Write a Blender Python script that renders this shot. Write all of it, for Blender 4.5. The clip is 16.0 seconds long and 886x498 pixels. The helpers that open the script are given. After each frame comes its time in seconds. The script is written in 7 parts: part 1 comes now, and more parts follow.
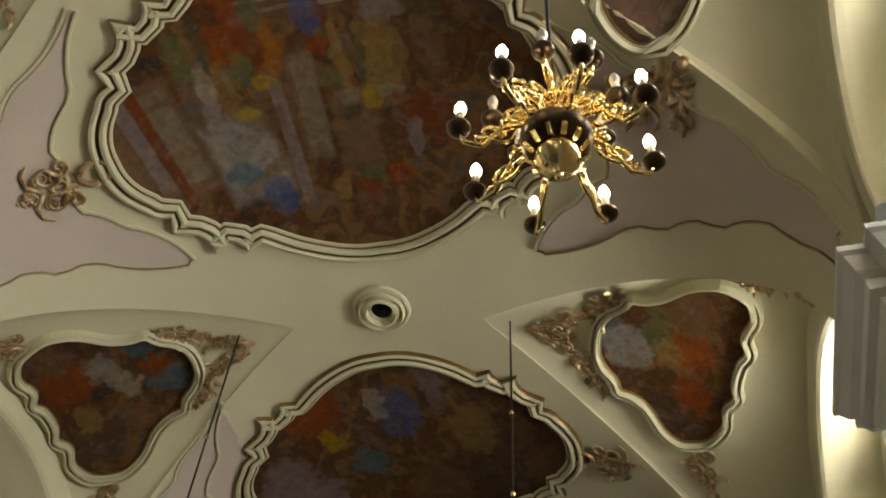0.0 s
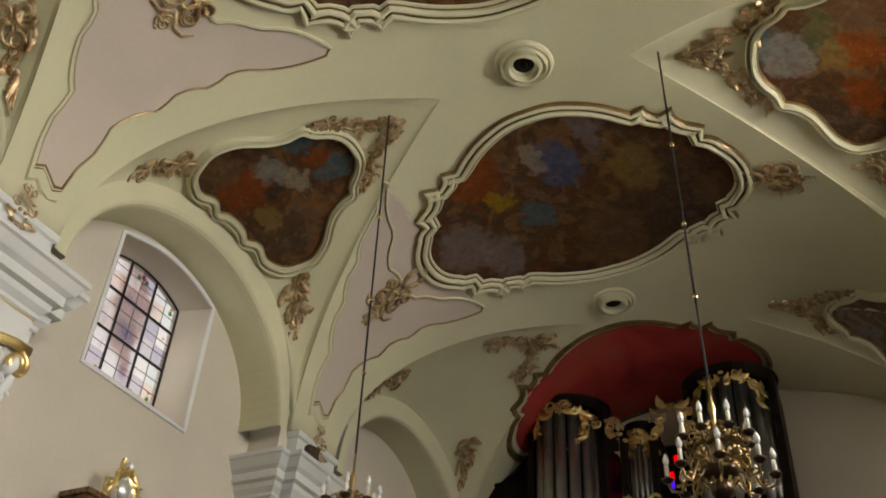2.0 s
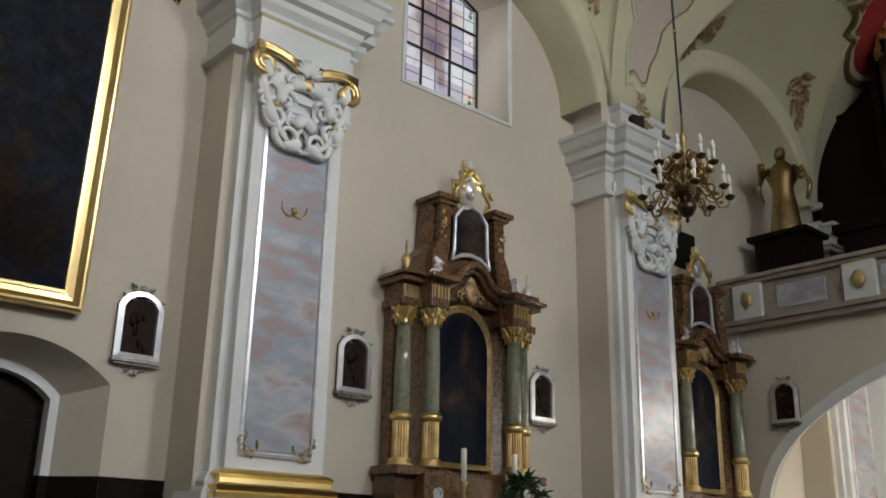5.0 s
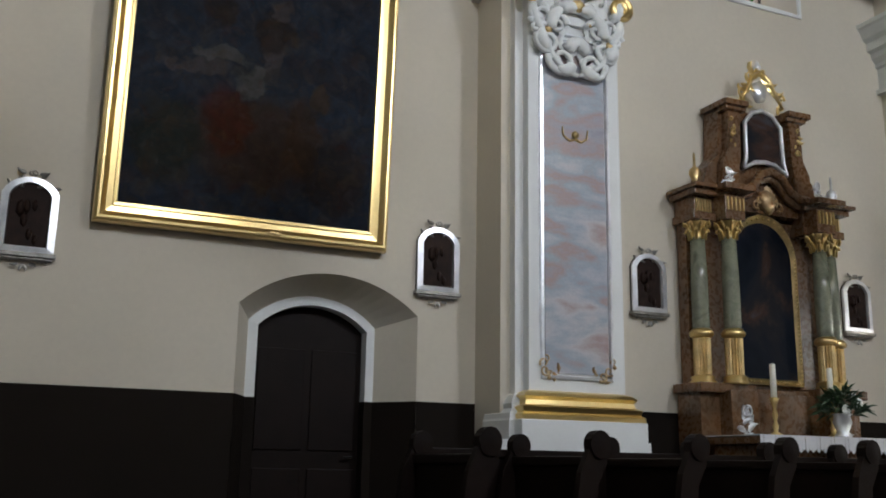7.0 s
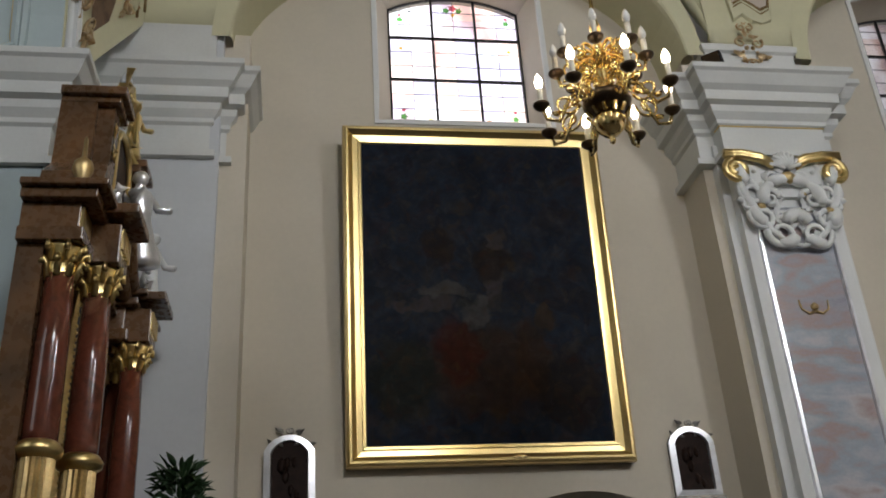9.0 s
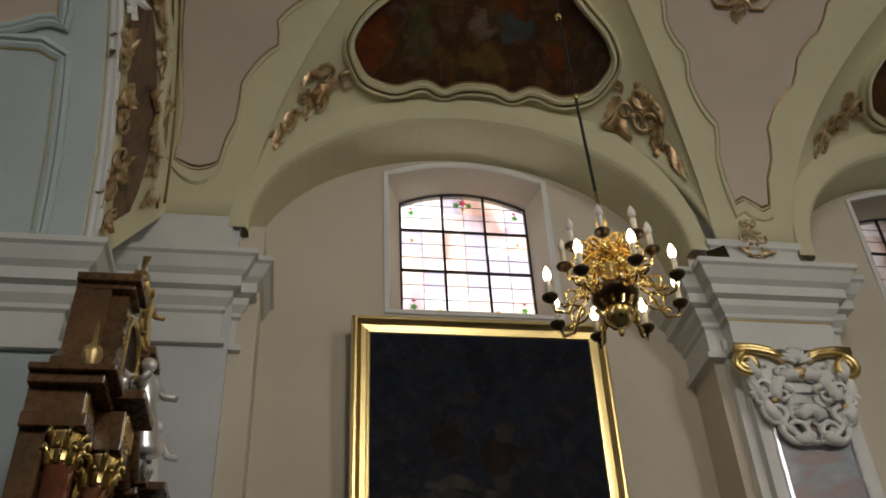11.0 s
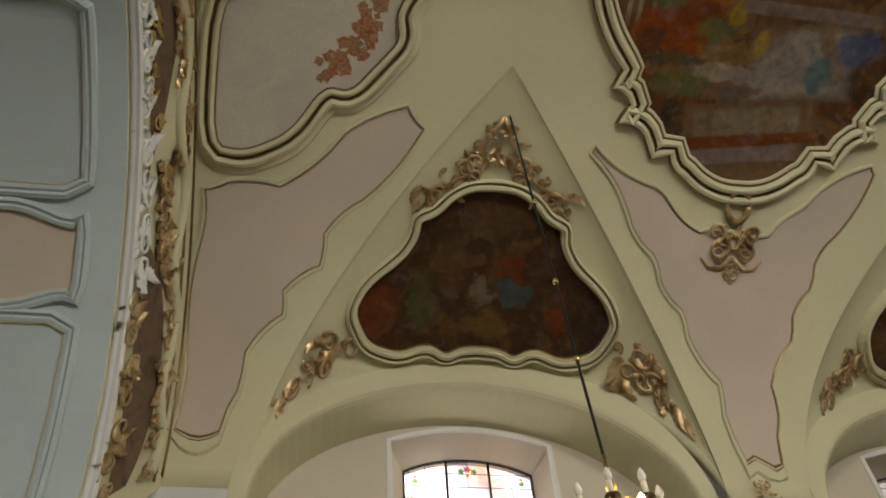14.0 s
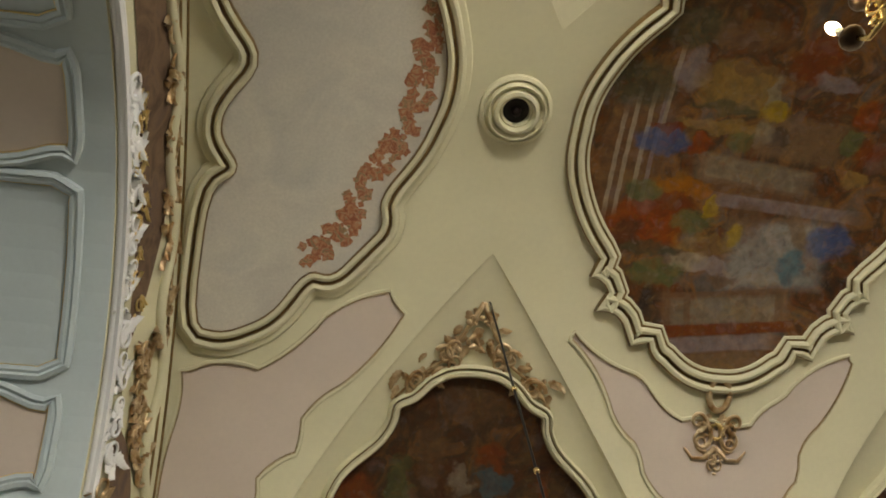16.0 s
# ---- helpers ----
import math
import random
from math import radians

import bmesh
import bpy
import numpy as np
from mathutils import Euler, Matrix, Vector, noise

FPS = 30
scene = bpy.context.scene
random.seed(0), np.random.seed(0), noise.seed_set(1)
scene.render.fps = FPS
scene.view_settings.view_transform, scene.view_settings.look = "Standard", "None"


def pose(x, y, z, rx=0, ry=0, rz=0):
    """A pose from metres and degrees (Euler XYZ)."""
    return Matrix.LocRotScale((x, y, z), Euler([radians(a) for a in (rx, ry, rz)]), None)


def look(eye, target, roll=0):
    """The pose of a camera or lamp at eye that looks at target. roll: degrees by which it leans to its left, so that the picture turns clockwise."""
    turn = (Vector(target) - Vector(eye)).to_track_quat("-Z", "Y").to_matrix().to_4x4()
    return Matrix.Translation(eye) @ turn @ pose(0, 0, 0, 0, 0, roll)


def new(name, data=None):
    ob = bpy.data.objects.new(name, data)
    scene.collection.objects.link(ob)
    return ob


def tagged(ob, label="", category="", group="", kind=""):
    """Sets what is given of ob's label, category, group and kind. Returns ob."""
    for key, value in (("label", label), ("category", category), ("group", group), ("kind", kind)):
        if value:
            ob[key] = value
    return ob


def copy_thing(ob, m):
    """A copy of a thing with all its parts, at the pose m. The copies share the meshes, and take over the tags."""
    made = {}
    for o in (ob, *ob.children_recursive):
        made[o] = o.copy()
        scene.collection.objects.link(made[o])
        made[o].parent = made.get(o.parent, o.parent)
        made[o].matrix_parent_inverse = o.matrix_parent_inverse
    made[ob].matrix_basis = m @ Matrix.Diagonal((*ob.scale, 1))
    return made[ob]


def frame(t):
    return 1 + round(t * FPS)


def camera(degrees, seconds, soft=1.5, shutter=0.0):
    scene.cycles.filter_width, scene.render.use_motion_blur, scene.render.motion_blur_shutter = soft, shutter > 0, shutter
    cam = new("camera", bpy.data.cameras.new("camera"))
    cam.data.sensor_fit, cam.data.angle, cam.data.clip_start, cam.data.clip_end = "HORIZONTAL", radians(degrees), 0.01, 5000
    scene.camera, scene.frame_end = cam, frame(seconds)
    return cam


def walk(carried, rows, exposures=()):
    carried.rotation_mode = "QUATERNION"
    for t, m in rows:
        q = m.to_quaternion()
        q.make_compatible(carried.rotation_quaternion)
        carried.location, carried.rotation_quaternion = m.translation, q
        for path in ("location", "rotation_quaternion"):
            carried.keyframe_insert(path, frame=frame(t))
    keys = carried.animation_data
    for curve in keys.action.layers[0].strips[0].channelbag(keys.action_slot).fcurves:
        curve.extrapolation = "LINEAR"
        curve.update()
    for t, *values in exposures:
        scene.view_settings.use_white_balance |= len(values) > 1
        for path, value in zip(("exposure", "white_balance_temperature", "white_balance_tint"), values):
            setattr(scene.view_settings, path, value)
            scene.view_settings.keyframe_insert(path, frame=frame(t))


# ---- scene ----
# Baroque church nave: x runs along the nave towards the organ, y towards the far side wall.
EYE = Vector((0.0, 0.0, 1.0))
cam = camera(50.0, 16.0, soft=1.8)
# seconds, stops, kelvin, tint: the camera's own exposure and white balance
EXPO = [(0.0, 0.15, 7550, 9), (2.5, 0.36, 7350, 10), (4.0, 0.1, 6800, 10), (6.3, 0.18, 6150, 9), (8.0, 0.15, 6100, 9), (9.0, -0.22, 6550, 10), (11.3, -0.72, 7600, 11), (12.5, -0.8, 7950, 11), (14.0, -0.08, 7850, 10), (16.0, 0.45, 7850, 10)]
# seconds, heading (from +x towards +y), tilt, roll in degrees; the camera turns where it is
TURNS = [
    (0.0, 17.36, 53.08, 5.70),
    (0.5, 19.31, 49.44, 4.99),
    (1.0, 21.76, 45.68, 4.42),
    (1.5, 25.02, 41.77, 4.10),
    (2.0, 28.54, 37.85, 3.83),
    (2.5, 31.93, 33.92, 3.18),
    (3.0, 35.33, 30.02, 2.22),
    (3.5, 38.66, 26.38, 1.60),
    (4.0, 41.91, 22.96, 1.31),
    (4.2, 43.18, 21.64, 1.20),
    (6.3, 59.06, 13.70, 1.34),
    (6.5, 61.06, 13.40, 1.11),
    (7.0, 66.28, 12.81, 1.01),
    (7.5, 71.32, 12.37, 0.44),
    (8.0, 75.80, 13.50, -0.86),
    (8.5, 78.95, 19.70, -3.01),
    (9.0, 80.48, 25.99, -3.76),
    (9.2, 80.77, 27.53, -3.41),
    (11.3, 80.17, 38.83, -3.29),
    (11.5, 80.11, 39.77, -3.40),
    (12.0, 80.02, 42.42, -3.77),
    (12.5, 79.87, 45.06, -4.08),
    (13.0, 79.62, 47.76, -4.58),
    (13.5, 79.29, 50.50, -4.97),
    (14.0, 78.83, 53.25, -5.46),
    (14.5, 78.22, 56.07, -5.91),
    (15.0, 77.32, 58.95, -6.55),
    (15.5, 75.83, 61.74, -7.66),
    (16.0, 73.85, 64.15, -9.07),
]


def heading(az, el, roll):
    a, e = radians(az), radians(el)
    return look(EYE, EYE + Vector((math.cos(a) * math.cos(e), math.sin(a) * math.cos(e), math.sin(e))), roll)


walk(cam, [(t, heading(az, el, roll)) for t, az, el, roll in TURNS], EXPO)

# ---- world and light ----
world = bpy.data.worlds.new("sky")
scene.world = world
world.use_nodes = True
wn = world.node_tree
sky = wn.nodes.new("ShaderNodeTexSky")
sky.sky_type, sky.sun_disc, sky.sun_elevation, sky.sun_rotation = "NISHITA", False, radians(38), radians(200)
wn.nodes["Background"].inputs[1].default_value = 0.12
wn.links.new(sky.outputs[0], wn.nodes["Background"].inputs[0])

PITCH, BAY0 = 5.25, 1.59          # bay length, centre of the first bay
WINDOW_FAR, WINDOW_NEAR = 4.0, 265.0   # watts of daylight in one window of each wall
CHANDELIER = 6.0                  # watts of the bulbs of one lit chandelier
AXIS, HALF, SPRING, RISE = 2.85, 4.05, 6.6, 2.9   # vault: axis, half span, springing, rise
WALL = 7.5                        # inner face of the far wall
CELL_APEX, WALL_RIDGE = 1.05, 8.36   # window cells: distance of the tip from the axis, height at the wall
# window cells: place of the tip, left foot, right foot along the nave; far side, near side
CELLS_FAR = [(1.63, -0.65, 3.91), (6.86, 4.78, 8.94), (12.1, 10.0, 14.2)]
CELLS_NEAR = [(1.9, -0.3, 4.5), (7.1, 5.7, 11.7), (12.8, 12.0, 15.1)]
# arches over the window bays: centre, half span
ARCHES = {1: [(1.5, 2.13), (6.77, 1.88), (12.1, 1.9)], -1: [(2.0, 2.1), (7.5, 2.0), (12.4, 1.9)]}
BAYS = [BAY0 + PITCH * k for k in range(3)]
X0, X1 = -1.75, 15.2


NEAR = 1.14                        # the near half of the vault is a little wider
NEAR_SHIFT = 0.3                   # the near bays lie a little further from the chancel
NEAR0 = 2 * AXIS - HALF * (NEAR - 1)


def mirror_y(y):
    """The place on the near side that answers to y on the far side."""
    return AXIS - (y - AXIS) * NEAR if abs(y - AXIS) <= HALF else NEAR0 - y


def area_light(name, m, w, h, watts, colour):
    d = bpy.data.lights.new(name, "AREA")
    d.shape, d.size, d.size_y, d.energy, d.color = "RECTANGLE", w, h, watts, colour
    ob = new(name, d)
    ob.matrix_world = m
    return ob


# daylight in the window openings of both walls
for cx in BAYS[:2]:
    area_light("window_daylight", look((cx, 7.93, 7.2), (cx, 3.0, 4.2)), 1.3, 1.5, WINDOW_FAR, (0.86, 0.93, 1.0))
for cx in BAYS:
    area_light("window_daylight", look((cx + NEAR_SHIFT, mirror_y(7.93), 7.2), (cx + NEAR_SHIFT - 2.5, 4.0, 5.6)), 1.3, 1.5, WINDOW_NEAR * (0.06 if cx > 10 else 1), (0.92, 0.95, 1.0))
# the chancel beyond the arch is full of daylight
area_light("chancel_daylight", look((-6.0, -0.6, 6.0), (0.5, 5.5, 4.0)), 2.5, 4.0, 55, (0.9, 0.95, 1.0))


# ---- materials ----
def material(name, colour, rough=0.6, metal=0.0, var=0.12, scale=3.0, grain=60.0, bump=0.1, dist=0.004, spec=0.5, colour2=None, detail=6.0, rand=0.0):
    m = bpy.data.materials.new(name)
    m.use_nodes = True
    n, l = m.node_tree.nodes, m.node_tree.links
    b = n["Principled BSDF"]
    tc = n.new("ShaderNodeTexCoord")
    big = n.new("ShaderNodeTexNoise")
    big.inputs["Scale"].default_value, big.inputs["Detail"].default_value = scale, detail
    l.new(tc.outputs["Object"], big.inputs["Vector"])
    fine = n.new("ShaderNodeTexNoise")
    fine.inputs["Scale"].default_value, fine.inputs["Detail"].default_value = grain, 4.0
    l.new(tc.outputs["Object"], fine.inputs["Vector"])
    ramp = n.new("ShaderNodeMix")
    ramp.data_type = "RGBA"
    c2 = colour2 or tuple(c * (1 - var) for c in colour)
    c1 = colour if colour2 else tuple(min(1, c * (1 + var)) for c in colour)
    ramp.inputs[6].default_value, ramp.inputs[7].default_value = (*c2, 1), (*c1, 1)
    mr = n.new("ShaderNodeMapRange")
    mr.inputs["From Min"].default_value, mr.inputs["From Max"].default_value = 0.32, 0.68
    l.new(big.outputs[0], mr.inputs["Value"])
    l.new(mr.outputs[0], ramp.inputs[0])
    hsv = n.new("ShaderNodeHueSaturation")
    l.new(ramp.outputs[2], hsv.inputs["Color"])
    mv = n.new("ShaderNodeMapRange")
    mv.inputs["To Min"].default_value, mv.inputs["To Max"].default_value = 1 - var, 1 + var
    l.new(fine.outputs[0], mv.inputs["Value"])
    if rand:
        info = n.new("ShaderNodeObjectInfo")
        ad = n.new("ShaderNodeMath")
        ad.operation = "MULTIPLY_ADD"
        ad.inputs[1].default_value = rand
        l.new(info.outputs["Random"], ad.inputs[0])
        l.new(mv.outputs[0], ad.inputs[2])
        l.new(ad.outputs[0], hsv.inputs["Value"])
    else:
        l.new(mv.outputs[0], hsv.inputs["Value"])
    l.new(hsv.outputs[0], b.inputs["Base Color"])
    rr = n.new("ShaderNodeMapRange")
    rr.inputs["To Min"].default_value, rr.inputs["To Max"].default_value = max(0.03, rough - (0.04 if metal > 0.5 else 0.1)), min(1, rough + (0.04 if metal > 0.5 else 0.1))
    l.new(fine.outputs[0], rr.inputs["Value"])
    l.new(rr.outputs[0], b.inputs["Roughness"])
    b.inputs["Metallic"].default_value = metal
    b.inputs["Specular IOR Level"].default_value = spec
    if bump:
        bp = n.new("ShaderNodeBump")
        bp.inputs["Strength"].default_value, bp.inputs["Distance"].default_value = bump, dist
        l.new(fine.outputs[0], bp.inputs["Height"])
        l.new(bp.outputs[0], b.inputs["Normal"])
    return m


def glow(name, colour, strength):
    m = bpy.data.materials.new(name)
    m.use_nodes = True
    b = m.node_tree.nodes["Principled BSDF"]
    b.inputs["Base Color"].default_value = (*colour, 1)
    b.inputs["Emission Color"].default_value = (*colour, 1)
    b.inputs["Emission Strength"].default_value = strength
    return m


CREAM = material("cream_plaster", (0.60, 0.545, 0.45), 0.85, var=0.05, scale=0.7, grain=25, bump=0.15)
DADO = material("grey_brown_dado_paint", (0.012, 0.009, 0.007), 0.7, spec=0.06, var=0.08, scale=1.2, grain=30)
VAULT = material("pale_yellow_vault_plaster", (0.59, 0.565, 0.38), 0.85, var=0.05, scale=0.8, grain=18, bump=0.15)
PINK = material("pale_pink_panel_plaster", (0.54, 0.46, 0.385), 0.85, var=0.05, scale=0.9, grain=20, bump=0.12)
WHITE = material("white_stucco", (0.72, 0.73, 0.72), 0.6, var=0.04, scale=2.0, grain=40)
STONE = material("grey_white_cornice_stucco", (0.62, 0.63, 0.61), 0.65, var=0.06, scale=1.5, grain=35)
# pale plaster of the corner piers, cool light mixed into its colour
COOL_LIT = material("cool_lit_plaster", (0.55, 0.57, 0.59), 0.75, var=0.05, scale=1.0, grain=25)
BLUE = material("pale_blue_plaster", (0.45, 0.53, 0.54), 0.75, var=0.05, scale=1.0, grain=25)
GOLD = material("gilding", (0.76, 0.58, 0.26), 0.3, metal=1.0, var=0.06, scale=3, grain=22, bump=0.03)
FILLET = material("darkened_gilding", (0.21, 0.135, 0.052), 0.32, metal=0.55, var=0.35, scale=5, grain=40, bump=0.1)
OLDGOLD = material("old_gilding", (0.62, 0.46, 0.22), 0.4, metal=0.9, var=0.25, scale=8, grain=60, bump=0.3)
STUCCO_GILT = material("gilded_cream_stucco", (0.62, 0.49, 0.30), 0.32, metal=0.55, var=0.3, scale=9, grain=50, bump=0.3, colour2=(0.26, 0.14, 0.045))
SILVER = material("silvered_wood", (0.80, 0.81, 0.84), 0.3, metal=0.75, var=0.12, scale=8, grain=60, bump=0.2)
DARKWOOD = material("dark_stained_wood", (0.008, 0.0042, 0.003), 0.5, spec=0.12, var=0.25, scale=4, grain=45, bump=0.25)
BROWN = material("reddish_brown_marbled_wood", (0.17, 0.085, 0.036), 0.28, var=0.14, scale=3.5, grain=24, bump=0.06, colour2=(0.085, 0.048, 0.024))
IRON = material("black_iron", (0.015, 0.014, 0.014), 0.5, metal=0.6, var=0.2)
FLOOR = material("stone_floor", (0.085, 0.072, 0.06), 0.45, var=0.12, scale=1.5, grain=20)


# ---- mesh helpers ----
def finish(name, bm, mat, smooth=False):
    me = bpy.data.meshes.new(name)
    bmesh.ops.recalc_face_normals(bm, faces=bm.faces)
    bm.to_mesh(me)
    bm.free()
    me.materials.append(mat)
    if smooth:
        for p in me.polygons:
            p.use_smooth = True
    return me


def part(name, bm, mat, parent=None, label="", smooth=False):
    ob = new(name, finish(name, bm, mat, smooth))
    if parent:
        ob.parent = parent
    if label:
        ob["label"] = label
    return ob


def base(name, m, label, category, group="", kind=""):
    ob = new(name)
    ob.matrix_world = m
    ob.empty_display_size = 0.2
    return tagged(ob, label, category, group, kind)


def box(bm, lo, hi, bevel=0.0):
    vs = [bm.verts.new((x, y, z)) for x in (lo[0], hi[0]) for y in (lo[1], hi[1]) for z in (lo[2], hi[2])]
    fs = [bm.faces.new([vs[i] for i in q]) for q in ((0, 1, 3, 2), (4, 6, 7, 5), (0, 4, 5, 1), (2, 3, 7, 6), (0, 2, 6, 4), (1, 5, 7, 3))]
    if bevel:
        es = list({e for f in fs for e in f.edges})
        bmesh.ops.bevel(bm, geom=es, offset=bevel, segments=2, affect="EDGES", profile=0.6)
    return bm


def boxes(*items, bevel=0.0):
    bm = bmesh.new()
    for lo, hi in items:
        box(bm, lo, hi, bevel)
    return bm


def prism(bm, outline, axis, a, b):
    """Extrudes an outline in the plane across axis (x, y or z) from a to b."""
    def at(p, d):
        return {"x": (d, p[0], p[1]), "y": (p[0], d, p[1]), "z": (p[0], p[1], d)}[axis]
    v0 = [bm.verts.new(at(p, a)) for p in outline]
    v1 = [bm.verts.new(at(p, b)) for p in outline]
    bm.faces.new(v0)
    bm.faces.new(v1[::-1])
    n = len(outline)
    for i in range(n):
        bm.faces.new((v0[i], v1[i], v1[(i + 1) % n], v0[(i + 1) % n]))
    return bm


def loft(bm, rings, closed=True, cap=True):
    """Skins rings of equal length."""
    vs = [[bm.verts.new(p) for p in r] for r in rings]
    n = len(rings[0])
    for a, b in zip(vs, vs[1:]):
        for i in range(n if closed else n - 1):
            j = (i + 1) % n
            bm.faces.new((a[i], a[j], b[j], b[i]))
    if cap and closed:
        bm.faces.new(vs[0][::-1])
        bm.faces.new(vs[-1])
    return bm


def lathe(bm, profile, n=16, at=(0, 0, 0), squash=(1, 1)):
    rings = []
    for r, z in profile:
        rings.append([(at[0] + squash[0] * max(r, 0.0005) * math.cos(2 * math.pi * k / n), at[1] + squash[1] * max(r, 0.0005) * math.sin(2 * math.pi * k / n), at[2] + z) for k in range(n)])
    return loft(bm, rings)


def tube(bm, pts, radius, n=6, taper=None):
    """A round bar along points; taper: radius factor by fraction."""
    pts = [Vector(p) for p in pts]
    rings = []
    side = None
    for i, p in enumerate(pts):
        d = (pts[min(i + 1, len(pts) - 1)] - pts[max(i - 1, 0)]).normalized()
        if side is None:
            side = d.orthogonal().normalized()
        else:
            side = (side - d * side.dot(d))
            side = side.normalized() if side.length > 1e-6 else d.orthogonal().normalized()
        up = d.cross(side)
        r = radius * (taper(i / (len(pts) - 1)) if taper else 1)
        rings.append([p + r * (math.cos(2 * math.pi * k / n) * side + math.sin(2 * math.pi * k / n) * up) for k in range(n)])
    return loft(bm, rings)


def blob(bm, c, r, squash=(1, 1, 1), sub=1, rough=0.0):
    res = bmesh.ops.create_icosphere(bm, subdivisions=sub, radius=1.0)
    for v in res["verts"]:
        k = 1 + (rough * noise.noise(v.co * 2.3 + Vector(c) * 5) if rough else 0)
        v.co = Vector((c[0] + v.co.x * r * squash[0] * k, c[1] + v.co.y * r * squash[1] * k, c[2] + v.co.z * r * squash[2] * k))
    return bm


# ---- vault surface ----
def off_axis(y):
    return y - AXIS if y >= AXIS else (AXIS - y) / NEAR


def barrel(y):
    d = min(1.0, off_axis(y) / HALF)
    return SPRING + RISE * math.sqrt(max(0.0, 1 - d * d))


def cell_rise(x, dy, cells):
    """Share of the rise of a window cell at x, for a distance from the axis."""
    g = (dy - CELL_APEX) / (HALF - CELL_APEX)
    for tip, left, right in cells if g > 0 else ():
        w = g * ((right - tip) if x >= tip else (tip - left))
        if abs(x - tip) < w:
            return (1 - ((x - tip) / w) ** 2) ** 0.55
    return 0.0


def cell_ridge(dy):
    top = barrel(AXIS + CELL_APEX)
    return top - (top - WALL_RIDGE) * max(0.0, (dy - CELL_APEX) / (HALF - CELL_APEX)) ** 1.6


def vault_z(x, y):
    """Height of the vault: a barrel with a sharp-edged cell over every window."""
    dy, z = off_axis(y), barrel(y)
    return z + (cell_ridge(dy) - z) * cell_rise(x, dy, CELLS_FAR if y >= AXIS else CELLS_NEAR) if dy > CELL_APEX else z


def on_vault(x, y, off=0.0):
    e = 0.01
    z = vault_z(x, y)
    n = Vector((-(vault_z(x + e, y) - vault_z(x - e, y)) / (2 * e), -(vault_z(x, min(y + e, 6.899)) - vault_z(x, y - e)) / (2 * e) if y > AXIS else -(vault_z(x, y + e) - vault_z(x, max(y - e, mirror_y(6.899)))) / (2 * e), 1.0))
    if n.length > 6:
        n = n.normalized() * 1.0
        n.z = max(n.z, 0.1)
    n.normalize()
    return Vector((x, y, z)) - n * off, -n


def build_vault():
    verts, faces = [], []
    ss = [(i / 30) ** 1.6 for i in range(31)]
    half_rows = [HALF - s * (HALF - CELL_APEX) for s in ss] + [CELL_APEX * (1 - i / 8) for i in range(1, 9)]
    rows = [AXIS + d for d in half_rows] + [AXIS - d * NEAR for d in half_rows[-2::-1]]
    xs_all = []
    for y in rows:
        dy = off_axis(y)
        g = max(0.0, (dy - CELL_APEX) / (HALF - CELL_APEX))
        cells = CELLS_FAR if y >= AXIS else CELLS_NEAR
        row = []
        for k, (tip, left, right) in enumerate(cells):
            a = X0 - 0.3 if k == 0 else (cells[k - 1][2] + left) / 2
            b = X1 + 0.1 if k == 2 else (right + cells[k + 1][1]) / 2
            wl, wr = (tip - left) * g, (right - tip) * g
            row += [(a + (tip - wl - a) * i / 8, 0.0) for i in range(8)]
            for i in range(25):
                c = math.cos(math.pi * i / 24)
                row.append((tip - (wl if c > 0 else wr) * c, (1 - c * c) ** 0.55 if g > 0 else 0.0))
            row += [(tip + wr + (b - tip - wr) * i / 8, 0.0) for i in range(1, 9 if k == 2 else 8)]
        xs_all.append([(x, y, barrel(y) + (cell_ridge(dy) - barrel(y)) * r) for x, r in row])
    n = len(xs_all[0])
    for row in xs_all:
        verts += row
    for r in range(len(xs_all) - 1):
        for i in range(n - 1):
            faces.append((r * n + i, r * n + i + 1, (r + 1) * n + i + 1, (r + 1) * n + i))
    me = bpy.data.meshes.new("ceiling")
    me.from_pydata(verts, [], faces)
    bm = bmesh.new()
    bm.from_mesh(me)
    bmesh.ops.remove_doubles(bm, verts=bm.verts, dist=0.0005)
    for f in bm.faces:
        f.smooth = True
    for e in bm.edges:
        on_groin = True
        for v in e.verts:
            d = off_axis(v.co.y)
            g = (d - CELL_APEX) / (HALF - CELL_APEX)
            on_groin &= g > -1e-4 and min(abs(v.co.x - tip - g * (foot - tip)) for tip, left, right in (CELLS_FAR if v.co.y >= AXIS else CELLS_NEAR) for foot in (left, right)) < 2e-3
        if on_groin or (e.is_manifold and e.calc_face_angle(0) > radians(12)):
            e.smooth = False
    bm.to_mesh(me)
    bm.free()
    me.materials.append(VAULT)
    ob = tagged(new("ceiling", me), "pale yellow plastered barrel vault with window cells", "ceiling", kind="structure")
    sol = ob.modifiers.new("thick", "SOLIDIFY")
    sol.thickness, sol.offset = 0.12, -1.0
    return ob


ceiling = build_vault()


# ---- walls ----
def arc_top(xl, xr, zs, rise, n=14):
    c, h = (xl + xr) / 2, (xr - xl) / 2
    if rise <= 0:
        return [(xl, zs), (xr, zs)]
    r = (h * h + rise * rise) / (2 * rise)
    a0 = math.asin(min(1, h / r)) if rise <= h else math.pi - math.asin(min(1, h / r))
    return [(c + r * math.sin(-a0 + 2 * a0 * k / n), zs + rise - r + r * math.cos(-a0 + 2 * a0 * k / n)) for k in range(n + 1)]


